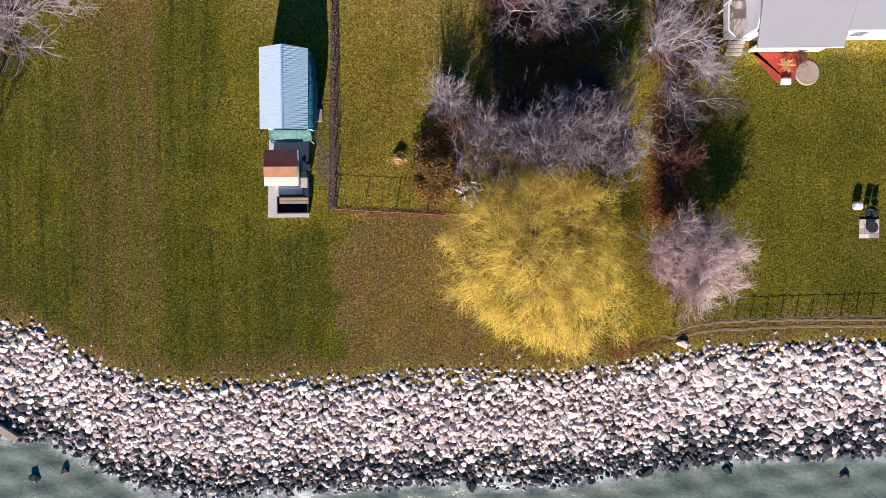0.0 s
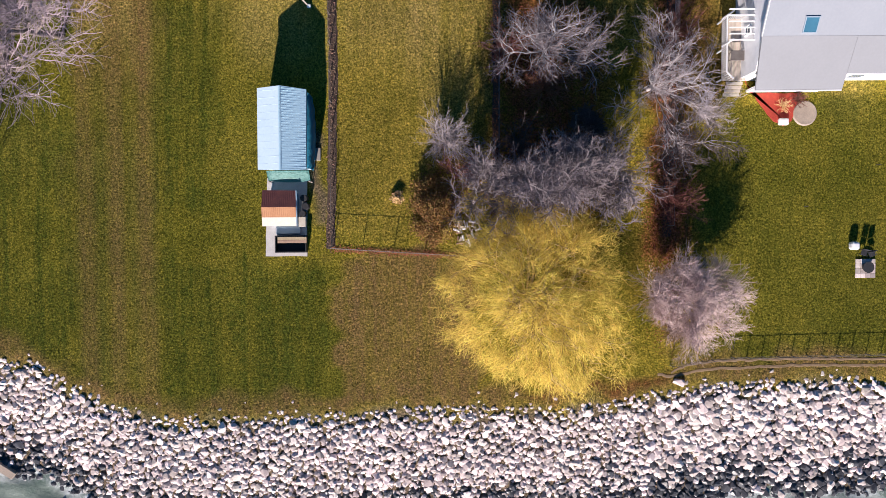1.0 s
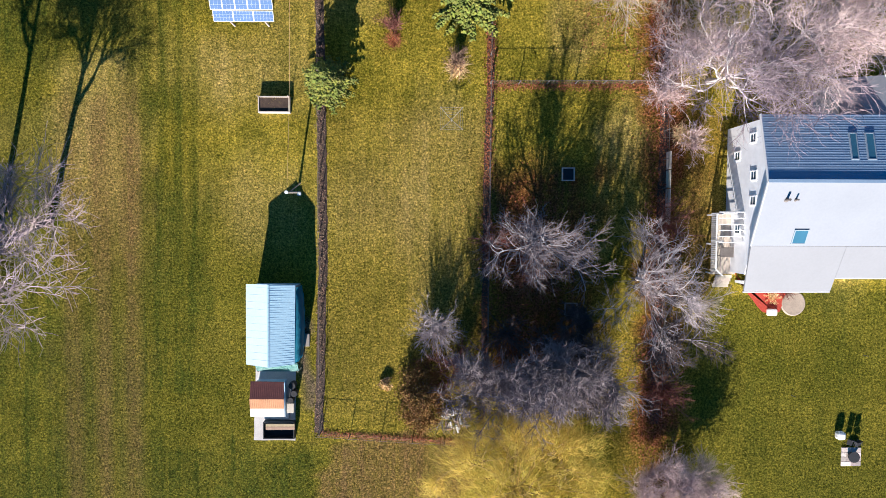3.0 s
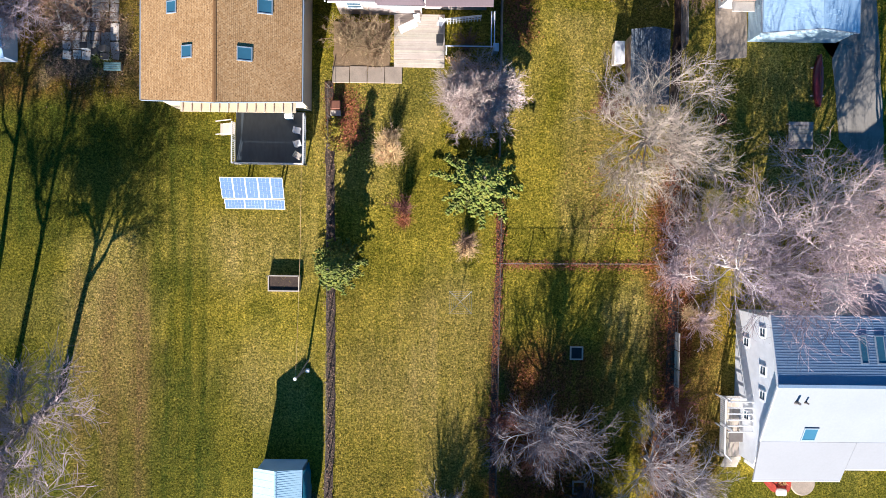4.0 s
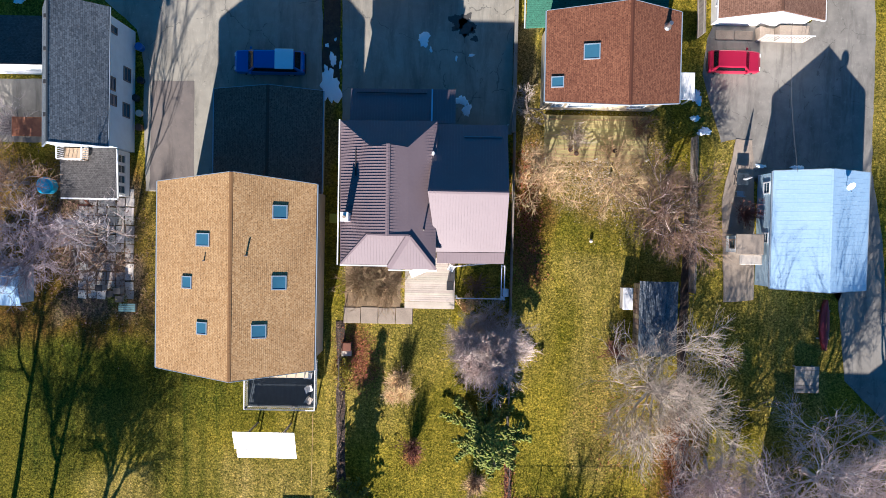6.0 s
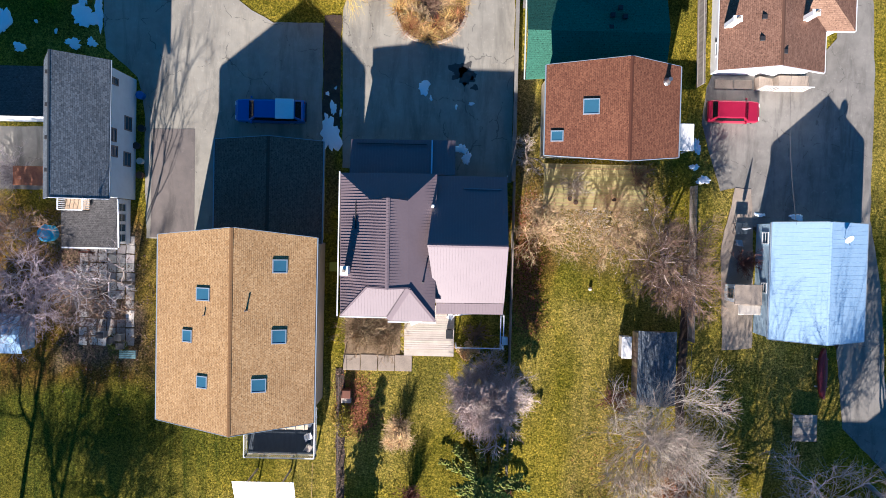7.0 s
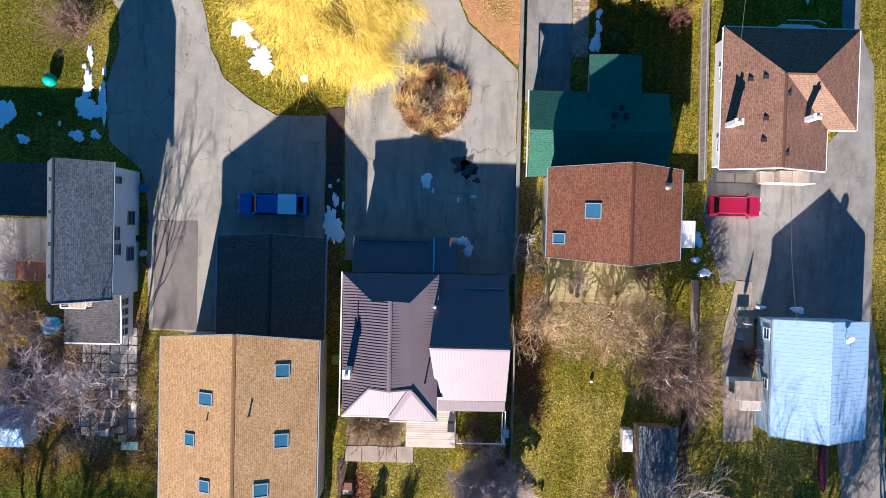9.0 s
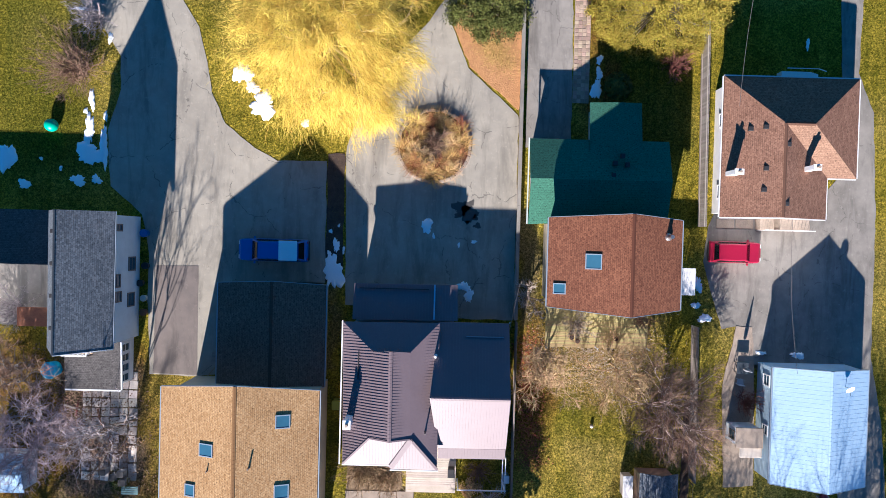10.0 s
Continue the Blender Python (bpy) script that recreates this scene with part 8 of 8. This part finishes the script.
bmesh.ops.create_icosphere(bm, subdivisions=3, radius=0.55, matrix=Matrix.Translation((-34.85, 82.2, 0.53)))
part("ball_skin", bm, "teal", tb, smooth=True)
pl = thing("paddling_pool", -34.55, 61.25, 0, "round blue covered tub in a cluttered yard", "tub")
part("side", disc(BM(), -34.55, 61.25, 0, 0.8, 0.68, 26, 0.72), "pool_blue", pl)
part("cover", disc(BM(), -34.55, 61.25, 0.803, 0.9, 0.74, 26, 0.6), "pool_blue", pl)
yb = thing("wheelie_bin", -10.35, 59.0, 0, "yellow-green wheeled bin between two houses", "bin")
part("bin_body", soft_box(-10.25, 58.6, 0, -9.65, 59.3, 1.0, 0.05, 2), "bin_yellow", yb)
part("lid", soft_box(-10.29, 58.55, 1.004, -9.61, 59.34, 1.08, 0.03, 1), "bin_yellow", yb)
nb = thing("storage_box", -9.0, 48.2, 0, "dark timber storage box beside a fence", "box")
part("body", soft_box(-9.15, 47.6, 0, -8.35, 48.3, 0.7, 0.03, 1), "wood_red", nb)
part("lid", soft_box(-9.2, 47.1, 0.0, -8.35, 47.55, 0.35, 0.03, 1), "wood_pale", nb)
for k, (px, py, s, mat, lab) in enumerate(((-27.3, 68.9, 0.3, "black", "black bucket beside a house wall"), (-27.0, 73.2, 0.35, "paint_blue", "blue crate beside a house wall"), (-26.9, 70.4, 0.3, "black", "black bin bag beside a house wall"), (-27.0, 67.6, 0.28, "cream", "pale pot beside a house wall"), (-27.0, 66.4, 0.3, "wood_red", "red-brown pot beside a house wall"))):
    ob = thing("yard_tub", px, py, 0, lab, "tub", "tubs by the wall")
    part("body", disc(disc(BM(), px + 0.2, py, 0.04, s * 1.6, s * 0.85, 14, s), px + 0.2, py, s * 1.6 + 0.002, s * 1.7, s, 14), mat, ob)

# paving and clutter behind the grey house
py_ = thing("patio", -29.6, 57, 0, "patio of worn uneven square slabs", "patio")
slab_mesh = bpy.data.meshes.new("paving_slab")
bm = soft_box(-0.36, -0.36, -0.06, 0.36, 0.36, 0.05, 0.02, 1)
bm.to_mesh(slab_mesh)
bm.free()
slab_mesh.materials.append(M["slab_pale"])
for i in range(6):
    for j in range(13):
        if R.random() < 0.14:
            continue
        ob = new("paving_slab", slab_mesh)
        ob.parent = py_
        ob.matrix_basis = pose(-2.1 + 0.8 * i + R.uniform(-0.05, 0.05), -5.0 + 0.8 * j + R.uniform(-0.05, 0.05), 0.02, R.uniform(-2, 2), R.uniform(-2, 2), R.uniform(-5, 5))
for px, py, hh in ((-29.9, 52.6, 0.8), (-29.0, 52.1, 0.7), (-28.4, 52.4, 0.7), (-28.2, 51.7, 0.75)):
    ob = thing("crate", px, py, 0, "pale grey crate at the edge of a patio", "crate", "yard crates")
    part("body", soft_box(px - 0.3, py - 0.25, 0, px + 0.3, py + 0.25, hh, 0.03, 1), "metal_pale", ob)
    part("lid", soft_box(px - 0.32, py - 0.27, hh + 0.003, px + 0.32, py + 0.27, hh + 0.05, 0.02, 1), "black", ob)
gb = thing("bench", -27.7, 50.95, 0, "low grey-green slatted bench in a yard", "bench")
for k in range(4):
    part("slat", soft_box(-28.4, 50.6 + 0.18 * k, 0.42, -26.95, 50.75 + 0.18 * k, 0.47, 0.01, 1), "teal_grey", gb)
for px in (-28.3, -27.1):
    part("leg", box(BM(), px, 50.65, 0, px + 0.08, 51.25, 0.42), "wood_grey", gb)
for k in range(9):
    px, py = -33.6 + 3.2 * R.random(), 54.5 + 6.0 * R.random()
    ob = thing("loose_board", px, py, 0, "weathered loose board lying in a yard", "board", "loose boards")
    bm = soft_box(-0.7, -0.08, 0.02, 0.7, 0.08, 0.07, 0.01, 1)
    bm.transform(pose(0, 0, 0.03, 0, 0, R.uniform(0, 180)))
    b_ = part("plank", bm, R.choice(("wood_pale", "wood_grey", "wood_red")), None)
    b_.parent = ob
sl = thing("patio_terrace", -34.9, 68.6, 0, "pale concrete terrace west of a grey house", "terrace")
part("slab", prism(BM(), rough_edge([(-39.5, 65.0), (-33.4, 65.0), (-33.4, 70.4), (-39.5, 70.4)], 0.8, 0.04), -0.05, 0.06), "concrete", sl)
ar = thing("rusty_awning", -34.6, 66.3, 0, "rust-stained sheet roof on thin posts beside a terrace", "awning")
part("sheet", soft_box(-36.5, 65.2, 2.0, -33.6, 66.8, 2.06, 0.02, 1), "metal_rust", ar)
for px in (-36.3, -33.8):
    for py in (65.4, 66.6):
        part("post", box(BM(), px - 0.04, py - 0.04, 0, px + 0.04, py + 0.04, 2.0), "wood_grey", ar)

# brick paving strip beside the concrete drive
bp = thing("paver_strip", 10.35, 89.8, 0, "strip of worn brown pavers with pale joints", "paving")
pav_me = bpy.data.meshes.new("paver")
bm = soft_box(-0.15, -0.15, -0.05, 0.15, 0.15, 0.05, 0.012, 1)
bm.to_mesh(pav_me)
bm.free()
pav_me.materials.append(M["paver"])
for i in range(4):
    for j in range(34):
        ob = new("paver", pav_me)
        ob.parent = bp
        ob.matrix_basis = pose(-0.5 + 0.335 * i + R.uniform(-0.015, 0.015), -4.2 + 0.335 * j + R.uniform(-0.015, 0.015), R.uniform(-0.008, 0.012), 0, 0, R.uniform(-3, 3))
part("joint_bed", box(BM(), 9.65, 85.4, -0.05, 11.05, 97, 0.02), "old_concrete", bp)
for k in range(2):
    lg = thing("landing_pad", 23.1 + 1.55 * k, 75.2, 0, "pale rectangular mat on the drive by a house", "mat", "mats")
    part("mat", soft_box(22.4 + 1.65 * k, 74.95, 0.04, 23.95 + 1.65 * k, 75.75, 0.12, 0.04, 2), "old_concrete", lg)

# table with a closed parasol on the worn path
gt2 = thing("patio_table", 24.8, 63.0, 0.07, "dark grey square patio table with rounded corners", "table")
part("tabletop", soft_box(24.3, 62.5, 0.74, 25.3, 63.5, 0.79, 0.02, 2), "membrane", gt2)
for lx in (24.36, 25.18):
    for ly in (62.56, 63.38):
        part("leg", box(BM(), lx, ly, 0.07, lx + 0.06, ly + 0.06, 0.74), "wire", gt2)
um = thing("closed_parasol", 24.8, 63.0, 0.07, "closed grey parasol standing through a patio table", "parasol")
part("pole", rod(BM(), (24.8, 63.0, 0.1), (24.8, 63.0, 2.45), 0.025, 8), "steel", um)
part("base", disc(BM(), 24.8, 63.0, 0.07, 0.17, 0.27, 20, 0.22), "black", um)
part("canopy", disc(disc(BM(), 24.8, 63.0, 1.05, 1.35, 0.13, 12, 0.17), 24.8, 63.0, 1.353, 2.4, 0.17, 12, 0.04), "metal_pale", um)
garden_chair("garden_chair", 24.75, 61.75, 0.07, 175, "frame_grey", "pale metal garden chair beside a patio table", "patio chairs")

# upturned canoe beside the blue house
cn = thing("canoe", 32.5, 50.6, 0, "upturned dark red canoe on timber rests", "canoe")
secs = []
for k in range(13):
    t = k / 12
    w = 0.46 * math.sin(math.pi * min(max(t, 0.015), 0.985)) ** 0.55
    h = 0.36 + 0.12 * abs(2 * t - 1) ** 2
    secs.append([(32.5 + w * math.cos(math.pi * q / 8), 48.4 + 4.4 * t, 0.18 + h * math.sin(math.pi * q / 8) ** 0.8) for q in range(9)])
part("hull", loft(secs), "canoe_red", cn, smooth=True)
part("keel", soft_box(32.47, 48.8, 0.54, 32.53, 52.4, 0.575, 0.01, 1), "wood_red", cn)
for yy in (49.4, 51.8):
    part("rest", soft_box(31.95, yy - 0.06, 0, 33.05, yy + 0.06, 0.18, 0.02, 1), "wood_grey", cn)

# dish aerial on the blue roof
ds = thing("satellite_dish", 31.6, 62.3, 3.8, "small white dish aerial on a blue metal roof", "dish")
part("mast", rod(BM(), (31.6, 62.3, 3.5), (31.6, 62.3, 4.35), 0.03, 7), "steel", ds)
bm = disc(BM(), 0, 0, 0, 0.09, 0.12, 20, 0.36)
bm.transform(pose(31.6, 62.25, 4.4, 40, 0, 15))
part("dish", bm, "white", ds)
part("feed_arm", rod(BM(), (31.6, 62.2, 4.4), (31.55, 61.75, 4.6), 0.02, 6), "steel", ds)

# overhead service wires
for a, b, sag in (((22.6, 95.0, 5.5), (22.2, 84.6, 4.0), 0.3), ((27.0, 75.75, 3.6), (27.6, 63.3, 4.0), 0.5), ((4.4, 66.2, 3.6), (5.2, 70, 3.2), 0.1)):
    wr = thing("service_wire", a[0], a[1], 0, "thin overhead service wire to a house", "cable")
    bm = BM()
    prev = None
    for k in range(13):
        t = k / 12
        q = (a[0] + (b[0] - a[0]) * t, a[1] + (b[1] - a[1]) * t, a[2] + (b[2] - a[2]) * t - sag * math.sin(math.pi * t))
        if prev:
            rod(bm, prev, q, 0.018, 4)
        prev = q
    part("cable", bm, "wire", wr)


# ---- snow ----
def snow_patch(x, y, rx, ry, seed, lift=0.05):
    rg = np.random.RandomState(seed)
    n = 72
    ph = rg.uniform(0, 6.28, 4)
    fray = np.convolve(np.tile(rg.normal(0, 0.07, n), 3), (0.3, 0.8, 0.3), 'same')[n:2 * n]
    bm = BM()
    rings = []
    for q, z in ((1.0, lift - 0.01), (0.75, lift + 0.04), (0.4, lift + 0.07)):
        ring = []
        for k in range(n):
            a = 2 * math.pi * k / n
            m = 1 + 0.2 * math.sin(2 * a + ph[3]) + 0.14 * math.sin(3 * a + ph[0]) + 0.09 * math.sin(7 * a + ph[1]) + 0.06 * math.sin(13 * a + ph[2]) + fray[k] * (1 if q == 1 else 0.5)
            ring.append(bm.verts.new((x + rx * q * m * math.cos(a), y + ry * q * m * math.sin(a), z + rg.uniform(-0.008, 0.008))))
        rings.append(ring)
    for a, b in zip(rings, rings[1:]):
        for i in range(n):
            bm.faces.new((a[i], a[(i + 1) % n], b[(i + 1) % n], b[i]))
    bm.faces.new(rings[-1])
    low = [bm.verts.new((v.co.x, v.co.y, -0.02)) for v in rings[0]]
    for i in range(n):
        bm.faces.new((low[i], low[(i + 1) % n], rings[0][(i + 1) % n], rings[0][i]))
    tagged(part("snow_patch", bm, "snow", None, smooth=True), "patch of melting snow", "snow", "snow patches")


for i, (x, y, rx, ry) in enumerate(((-18.8, 87.2, 0.75, 0.9), (-17.9, 86.0, 0.6, 0.5), (-17.0, 84.5, 1.15, 1.05), (-13.3, 83.05, 0.4, 0.3), (-10.6, 70.3, 0.75, 1.6), (-10.4, 72.6, 0.25, 0.6), (-31.8, 79.9, 1.2, 0.9), (-31.9, 82.0, 0.45, 1.2), (-30.6, 80.6, 0.35, 1.6),
                                    (-31.7, 84.6, 0.25, 0.9), (-32.8, 77.6, 0.7, 0.4), (-31.2, 77.7, 0.4, 0.4), (-39.0, 79.4, 0.7, 1.3), (-37.4, 77.2, 0.6, 0.35), (-2.6, 74.5, 0.55, 0.55), (0.7, 69.3, 0.5, 0.45), (1.2, 68.5, 0.35, 0.55), (11.9, 88.0, 0.3, 0.5), (11.7, 86.6, 0.4, 0.9), (11.9, 89.2, 0.25, 0.4),
                                    (21.0, 70.0, 0.35, 0.7), (20.9, 68.2, 0.35, 0.3), (21.7, 67.1, 0.5, 0.4), (29.8, 91.0, 0.16, 0.45), (26.7, 64.2, 0.4, 0.2), (29.8, 64.1, 0.6, 0.2), (38.0, 78.0, 0.3, 0.7), (-32.5, 92.3, 1.0, 0.15), (-30.2, 89.9, 0.25, 0.4), (30.2, 64.0, 0.3, 0.25))):
    snow_patch(x, y, rx, ry, 300 + i)
for i, (x, y, rx, ry) in enumerate(((-10.9, 73.8, 0.14, 0.2), (-10.2, 74.3, 0.1, 0.16), (-9.75, 72.2, 0.12, 0.3), (-11.0, 71.9, 0.15, 0.25), (-32.2, 83.6, 0.16, 0.3), (-30.5, 83.2, 0.14, 0.5), (-34.3, 78.6, 0.15, 0.2), (-36.0, 79.4, 0.16, 0.14), (-2.0, 73.6, 0.12, 0.25), (1.5, 73.2, 0.3, 0.12), (0.2, 72.9, 0.12, 0.2))):
    snow_patch(x, y, rx, ry, 400 + i)


def stain(x, y, rx, ry, seed):
    rg = np.random.RandomState(seed)
    pts = []
    for k in range(40):
        a, m = 2 * math.pi * k / 40, 1 + 0.25 * math.sin(3 * (2 * math.pi * k / 40) + seed) + rg.uniform(-0.18, 0.18)
        pts.append((x + rx * m * math.cos(a), y + ry * m * math.sin(a)))
    bm = prism(BM(), pts, 0.02, 0.046)
    tagged(part("wet_stain", bm, "wet_asphalt", None), "dark wet stain on the asphalt court", "stain", "wet stains")


for i, q in enumerate(((0.35, 76.1, 0.75, 0.6), (1.0, 75.6, 0.7, 0.75), (0.0, 75.4, 0.3, 0.2), (1.55, 75.3, 0.22, 0.28), (1.75, 74.6, 0.3, 0.25), (1.25, 76.6, 0.2, 0.25), (0.9, 74.9, 0.18, 0.14))):
    stain(*q, i)
dm = thing("dark_shrub_heap", 13.5, 86.9, 0, "dark round clipped shrub in the shade", "shrub")
rgd = np.random.RandomState(5)
v_, f_ = [], []
for _ in range(1500):
    d = rgd.normal(size=3)
    d /= np.linalg.norm(d)
    p = np.array((13.5, 86.9, 0.3)) + d * np.array((1.2, 1.2, 0.7)) * rgd.uniform(0.8, 1.0)
    if p[2] < 0.03:
        continue
    s = rgd.normal(size=3) * 0.08
    t_ = np.cross(s, d)
    b0 = len(v_)
    v_.extend((tuple(p - s), tuple(p + t_), tuple(p + s), tuple(p - t_)))
    f_.append((b0, b0 + 1, b0 + 2, b0 + 3))
soup("foliage", v_, f_, "cedar_green", dm)


# ---- stone bank ----
def hull_stone(rg):
    bm = BM()
    for _ in range(17):
        d = rg.normal(size=3)
        d /= np.linalg.norm(d)
        bm.verts.new(d * np.array((1.0, 0.8, 0.42)) * rg.uniform(0.8, 1.0))
    r = bmesh.ops.convex_hull(bm, input=bm.verts)
    bmesh.ops.delete(bm, geom=list({g for g in r["geom_interior"] if isinstance(g, bmesh.types.BMVert)}), context="VERTS")
    bm.normal_update()
    return bm


rg = np.random.RandomState(9)
shapes = []
for _ in range(16):
    bm = hull_stone(rg)
    me = bpy.data.meshes.new("stone")
    bm.to_mesh(me)
    bm.free()
    me.materials.append(M["stone"])
    shapes.append(me)
coords = [(np.array([v.co[:] for v in me.vertices]), [tuple(p.vertices) for p in me.polygons]) for me in shapes]
bank = thing("stone_bank", 0, -15, 0, "bank of tumbled pale quarry stones along a lake", "riprap", kind="structure")
v_dry, f_dry, v_wet, f_wet = [], [], [], []
count = 0
for x0 in np.arange(-44, 44, 0.42):
    for j in range(30):
        x, s = x0 + rg.uniform(-0.2, 0.2), 0.9 + 0.4 * j + rg.uniform(-0.2, 0.2)
        y = float(bank_top(x)) - s
        size = rg.uniform(0.22, 0.34)
        z = float(ground_z(x, y)) - size * 0.15
        if z < LAKE - 0.3 or (s < 2.2 and rg.rand() < 0.5):
            continue
        a = np.array(pose(x, y, z, rg.uniform(-14, 14), rg.uniform(-14, 14), rg.uniform(0, 360)))
        k = rg.randint(16)
        v, f = (v_wet, f_wet) if s > 9.4 + rg.normal() * 0.8 else (v_dry, f_dry)
        b0 = len(v)
        v.extend(map(tuple, ((coords[k][0] * size) @ a[:3, :3].T + a[:3, 3]).tolist()))
        f.extend(tuple(i + b0 for i in p) for p in coords[k][1])
sx = np.arange(-44, 44, 0.5)
for x0 in sx:
    for j in range(27):
        x, s = x0 + rg.uniform(-0.26, 0.26), -0.35 + 0.47 * j + rg.uniform(-0.25, 0.25)
        east = x > 19
        if s < 2.4 and rg.rand() < (0.93 if s < 0.3 else 0.55 if s < 1.1 else 0.25):
            continue
        y = float(bank_top(x)) - s - (0.35 if east and s < 1 else 0)
        size = rg.uniform(0.27, 0.5) * (1.22 if east else 1.0) * (1.25 if rg.rand() < 0.08 else 1)
        if s < 1.5:
            size *= 0.62
        z = float(ground_z(x, y)) + size * rg.uniform(0.08, 0.3) - (0.1 if s < 0.8 else 0)
        if z < LAKE - 0.35:
            continue
        m = pose(x, y, z, rg.uniform(-15, 15) + 4, rg.uniform(-15, 15), rg.uniform(0, 360))
        k = rg.randint(16)
        wet = s > 9.3 + rg.normal() * 1.5
        if not wet and count < 300 and abs(x) < 14 and 2.0 < s < 8.5 and rg.rand() < 0.75:
            ob = new("stone", shapes[k])
            ob.parent = bank
            ob.matrix_basis = pose(0, 15, 0) @ m @ Matrix.Scale(size, 4)
            count += 1
            continue
        a = np.array(m)
        q = (coords[k][0] * size) @ a[:3, :3].T + a[:3, 3]
        v, f = (v_wet, f_wet) if wet else (v_dry, f_dry)
        b0 = len(v)
        v.extend(map(tuple, q.tolist()))
        f.extend(tuple(i + b0 for i in p) for p in coords[k][1])
for nm, v, f, mat, lab in (("stone_heap", v_dry, f_dry, "stone_many", "tumbled pale quarry stones"), ("wet_stone_heap", v_wet, f_wet, "stone_wet", "dark wet stones at the water's edge")):
    tagged(soup(nm, v, f, mat, None, lab), "", "riprap", kind="stuff")
for x, y, r in ((-37.2, -19.9, 0.7), (-34.5, -19.3, 0.6), (8.6, -20.6, 0.9), (18.6, -20.0, 0.9), (36.8, -20.6, 0.55), (2.6, -21.2, 0.7), (-18, -20.9, 0.6), (26, -19.9, 0.6)):
    ob = new("stone", shapes[int(abs(x)) % 16])
    ob.data = ob.data.copy()
    ob.data.materials[0] = M["black"]
    ob.parent = bank
    ob.matrix_basis = pose(x, y + 15, LAKE + 0.1, 10, 5, x * 20) @ Matrix.Scale(r, 4)
for px, py, pl_, rz in ((-39.6, -15.4, 2.6, -38),):
    lg = thing("concrete_beam", px, py, LAKE, "fallen pale concrete beam at the water's edge", "beam", "fallen beams")
    bm = soft_box(-pl_ / 2, -0.35, 0, pl_ / 2, 0.35, 0.5, 0.04, 1)
    bm.transform(pose(0, 0, 0.1, 0, 6, rz))
    b_ = part("beam", bm, "old_concrete", None)
    b_.parent = lg
big = new("stone", shapes[3])
big.parent = bank
big.matrix_basis = pose(21.3, 7.0, 0.02, 12, 4, 30) @ Matrix.Scale(0.8, 4)


def earth_edge(pts, w, h, seed):
    """A low broken lip of turf and soil along a line."""
    rg2 = random.Random(seed)
    line = []
    for (ax, ay), (bx, by) in zip(pts, pts[1:]):
        n = int(math.hypot(bx - ax, by - ay) / 0.35)
        line += [(ax + (bx - ax) * k / n, ay + (by - ay) * k / n + rg2.uniform(-0.07, 0.07)) for k in range(n)]
    bm = BM()
    rows = [[bm.verts.new(p) for p in ((x, y - w, -0.05), (x, y - w * 0.4, h * rg2.uniform(0.6, 1.1)), (x, y + w * 0.1, h * rg2.uniform(0.6, 1.1)), (x, y + w * 0.25, -0.05))] for x, y in line]
    for a, b in zip(rows, rows[1:]):
        for i in range(3):
            bm.faces.new((a[i], b[i], b[i + 1], a[i + 1]))
    tagged(part("earth_edge", bm, "turf_soil", None), "low eroded lip of soil above a stone bank", "earth edge", kind="structure")


earth_edge([(20.6, -7.0), (22.0, -6.35), (24.5, -6.0), (31, -5.85), (41, -6.0)], 0.3, 0.03, 1)
earth_edge([(19.4, -7.2), (21.0, -7.3), (23.5, -6.75), (31, -6.45), (41, -6.55)], 0.35, 0.025, 2)
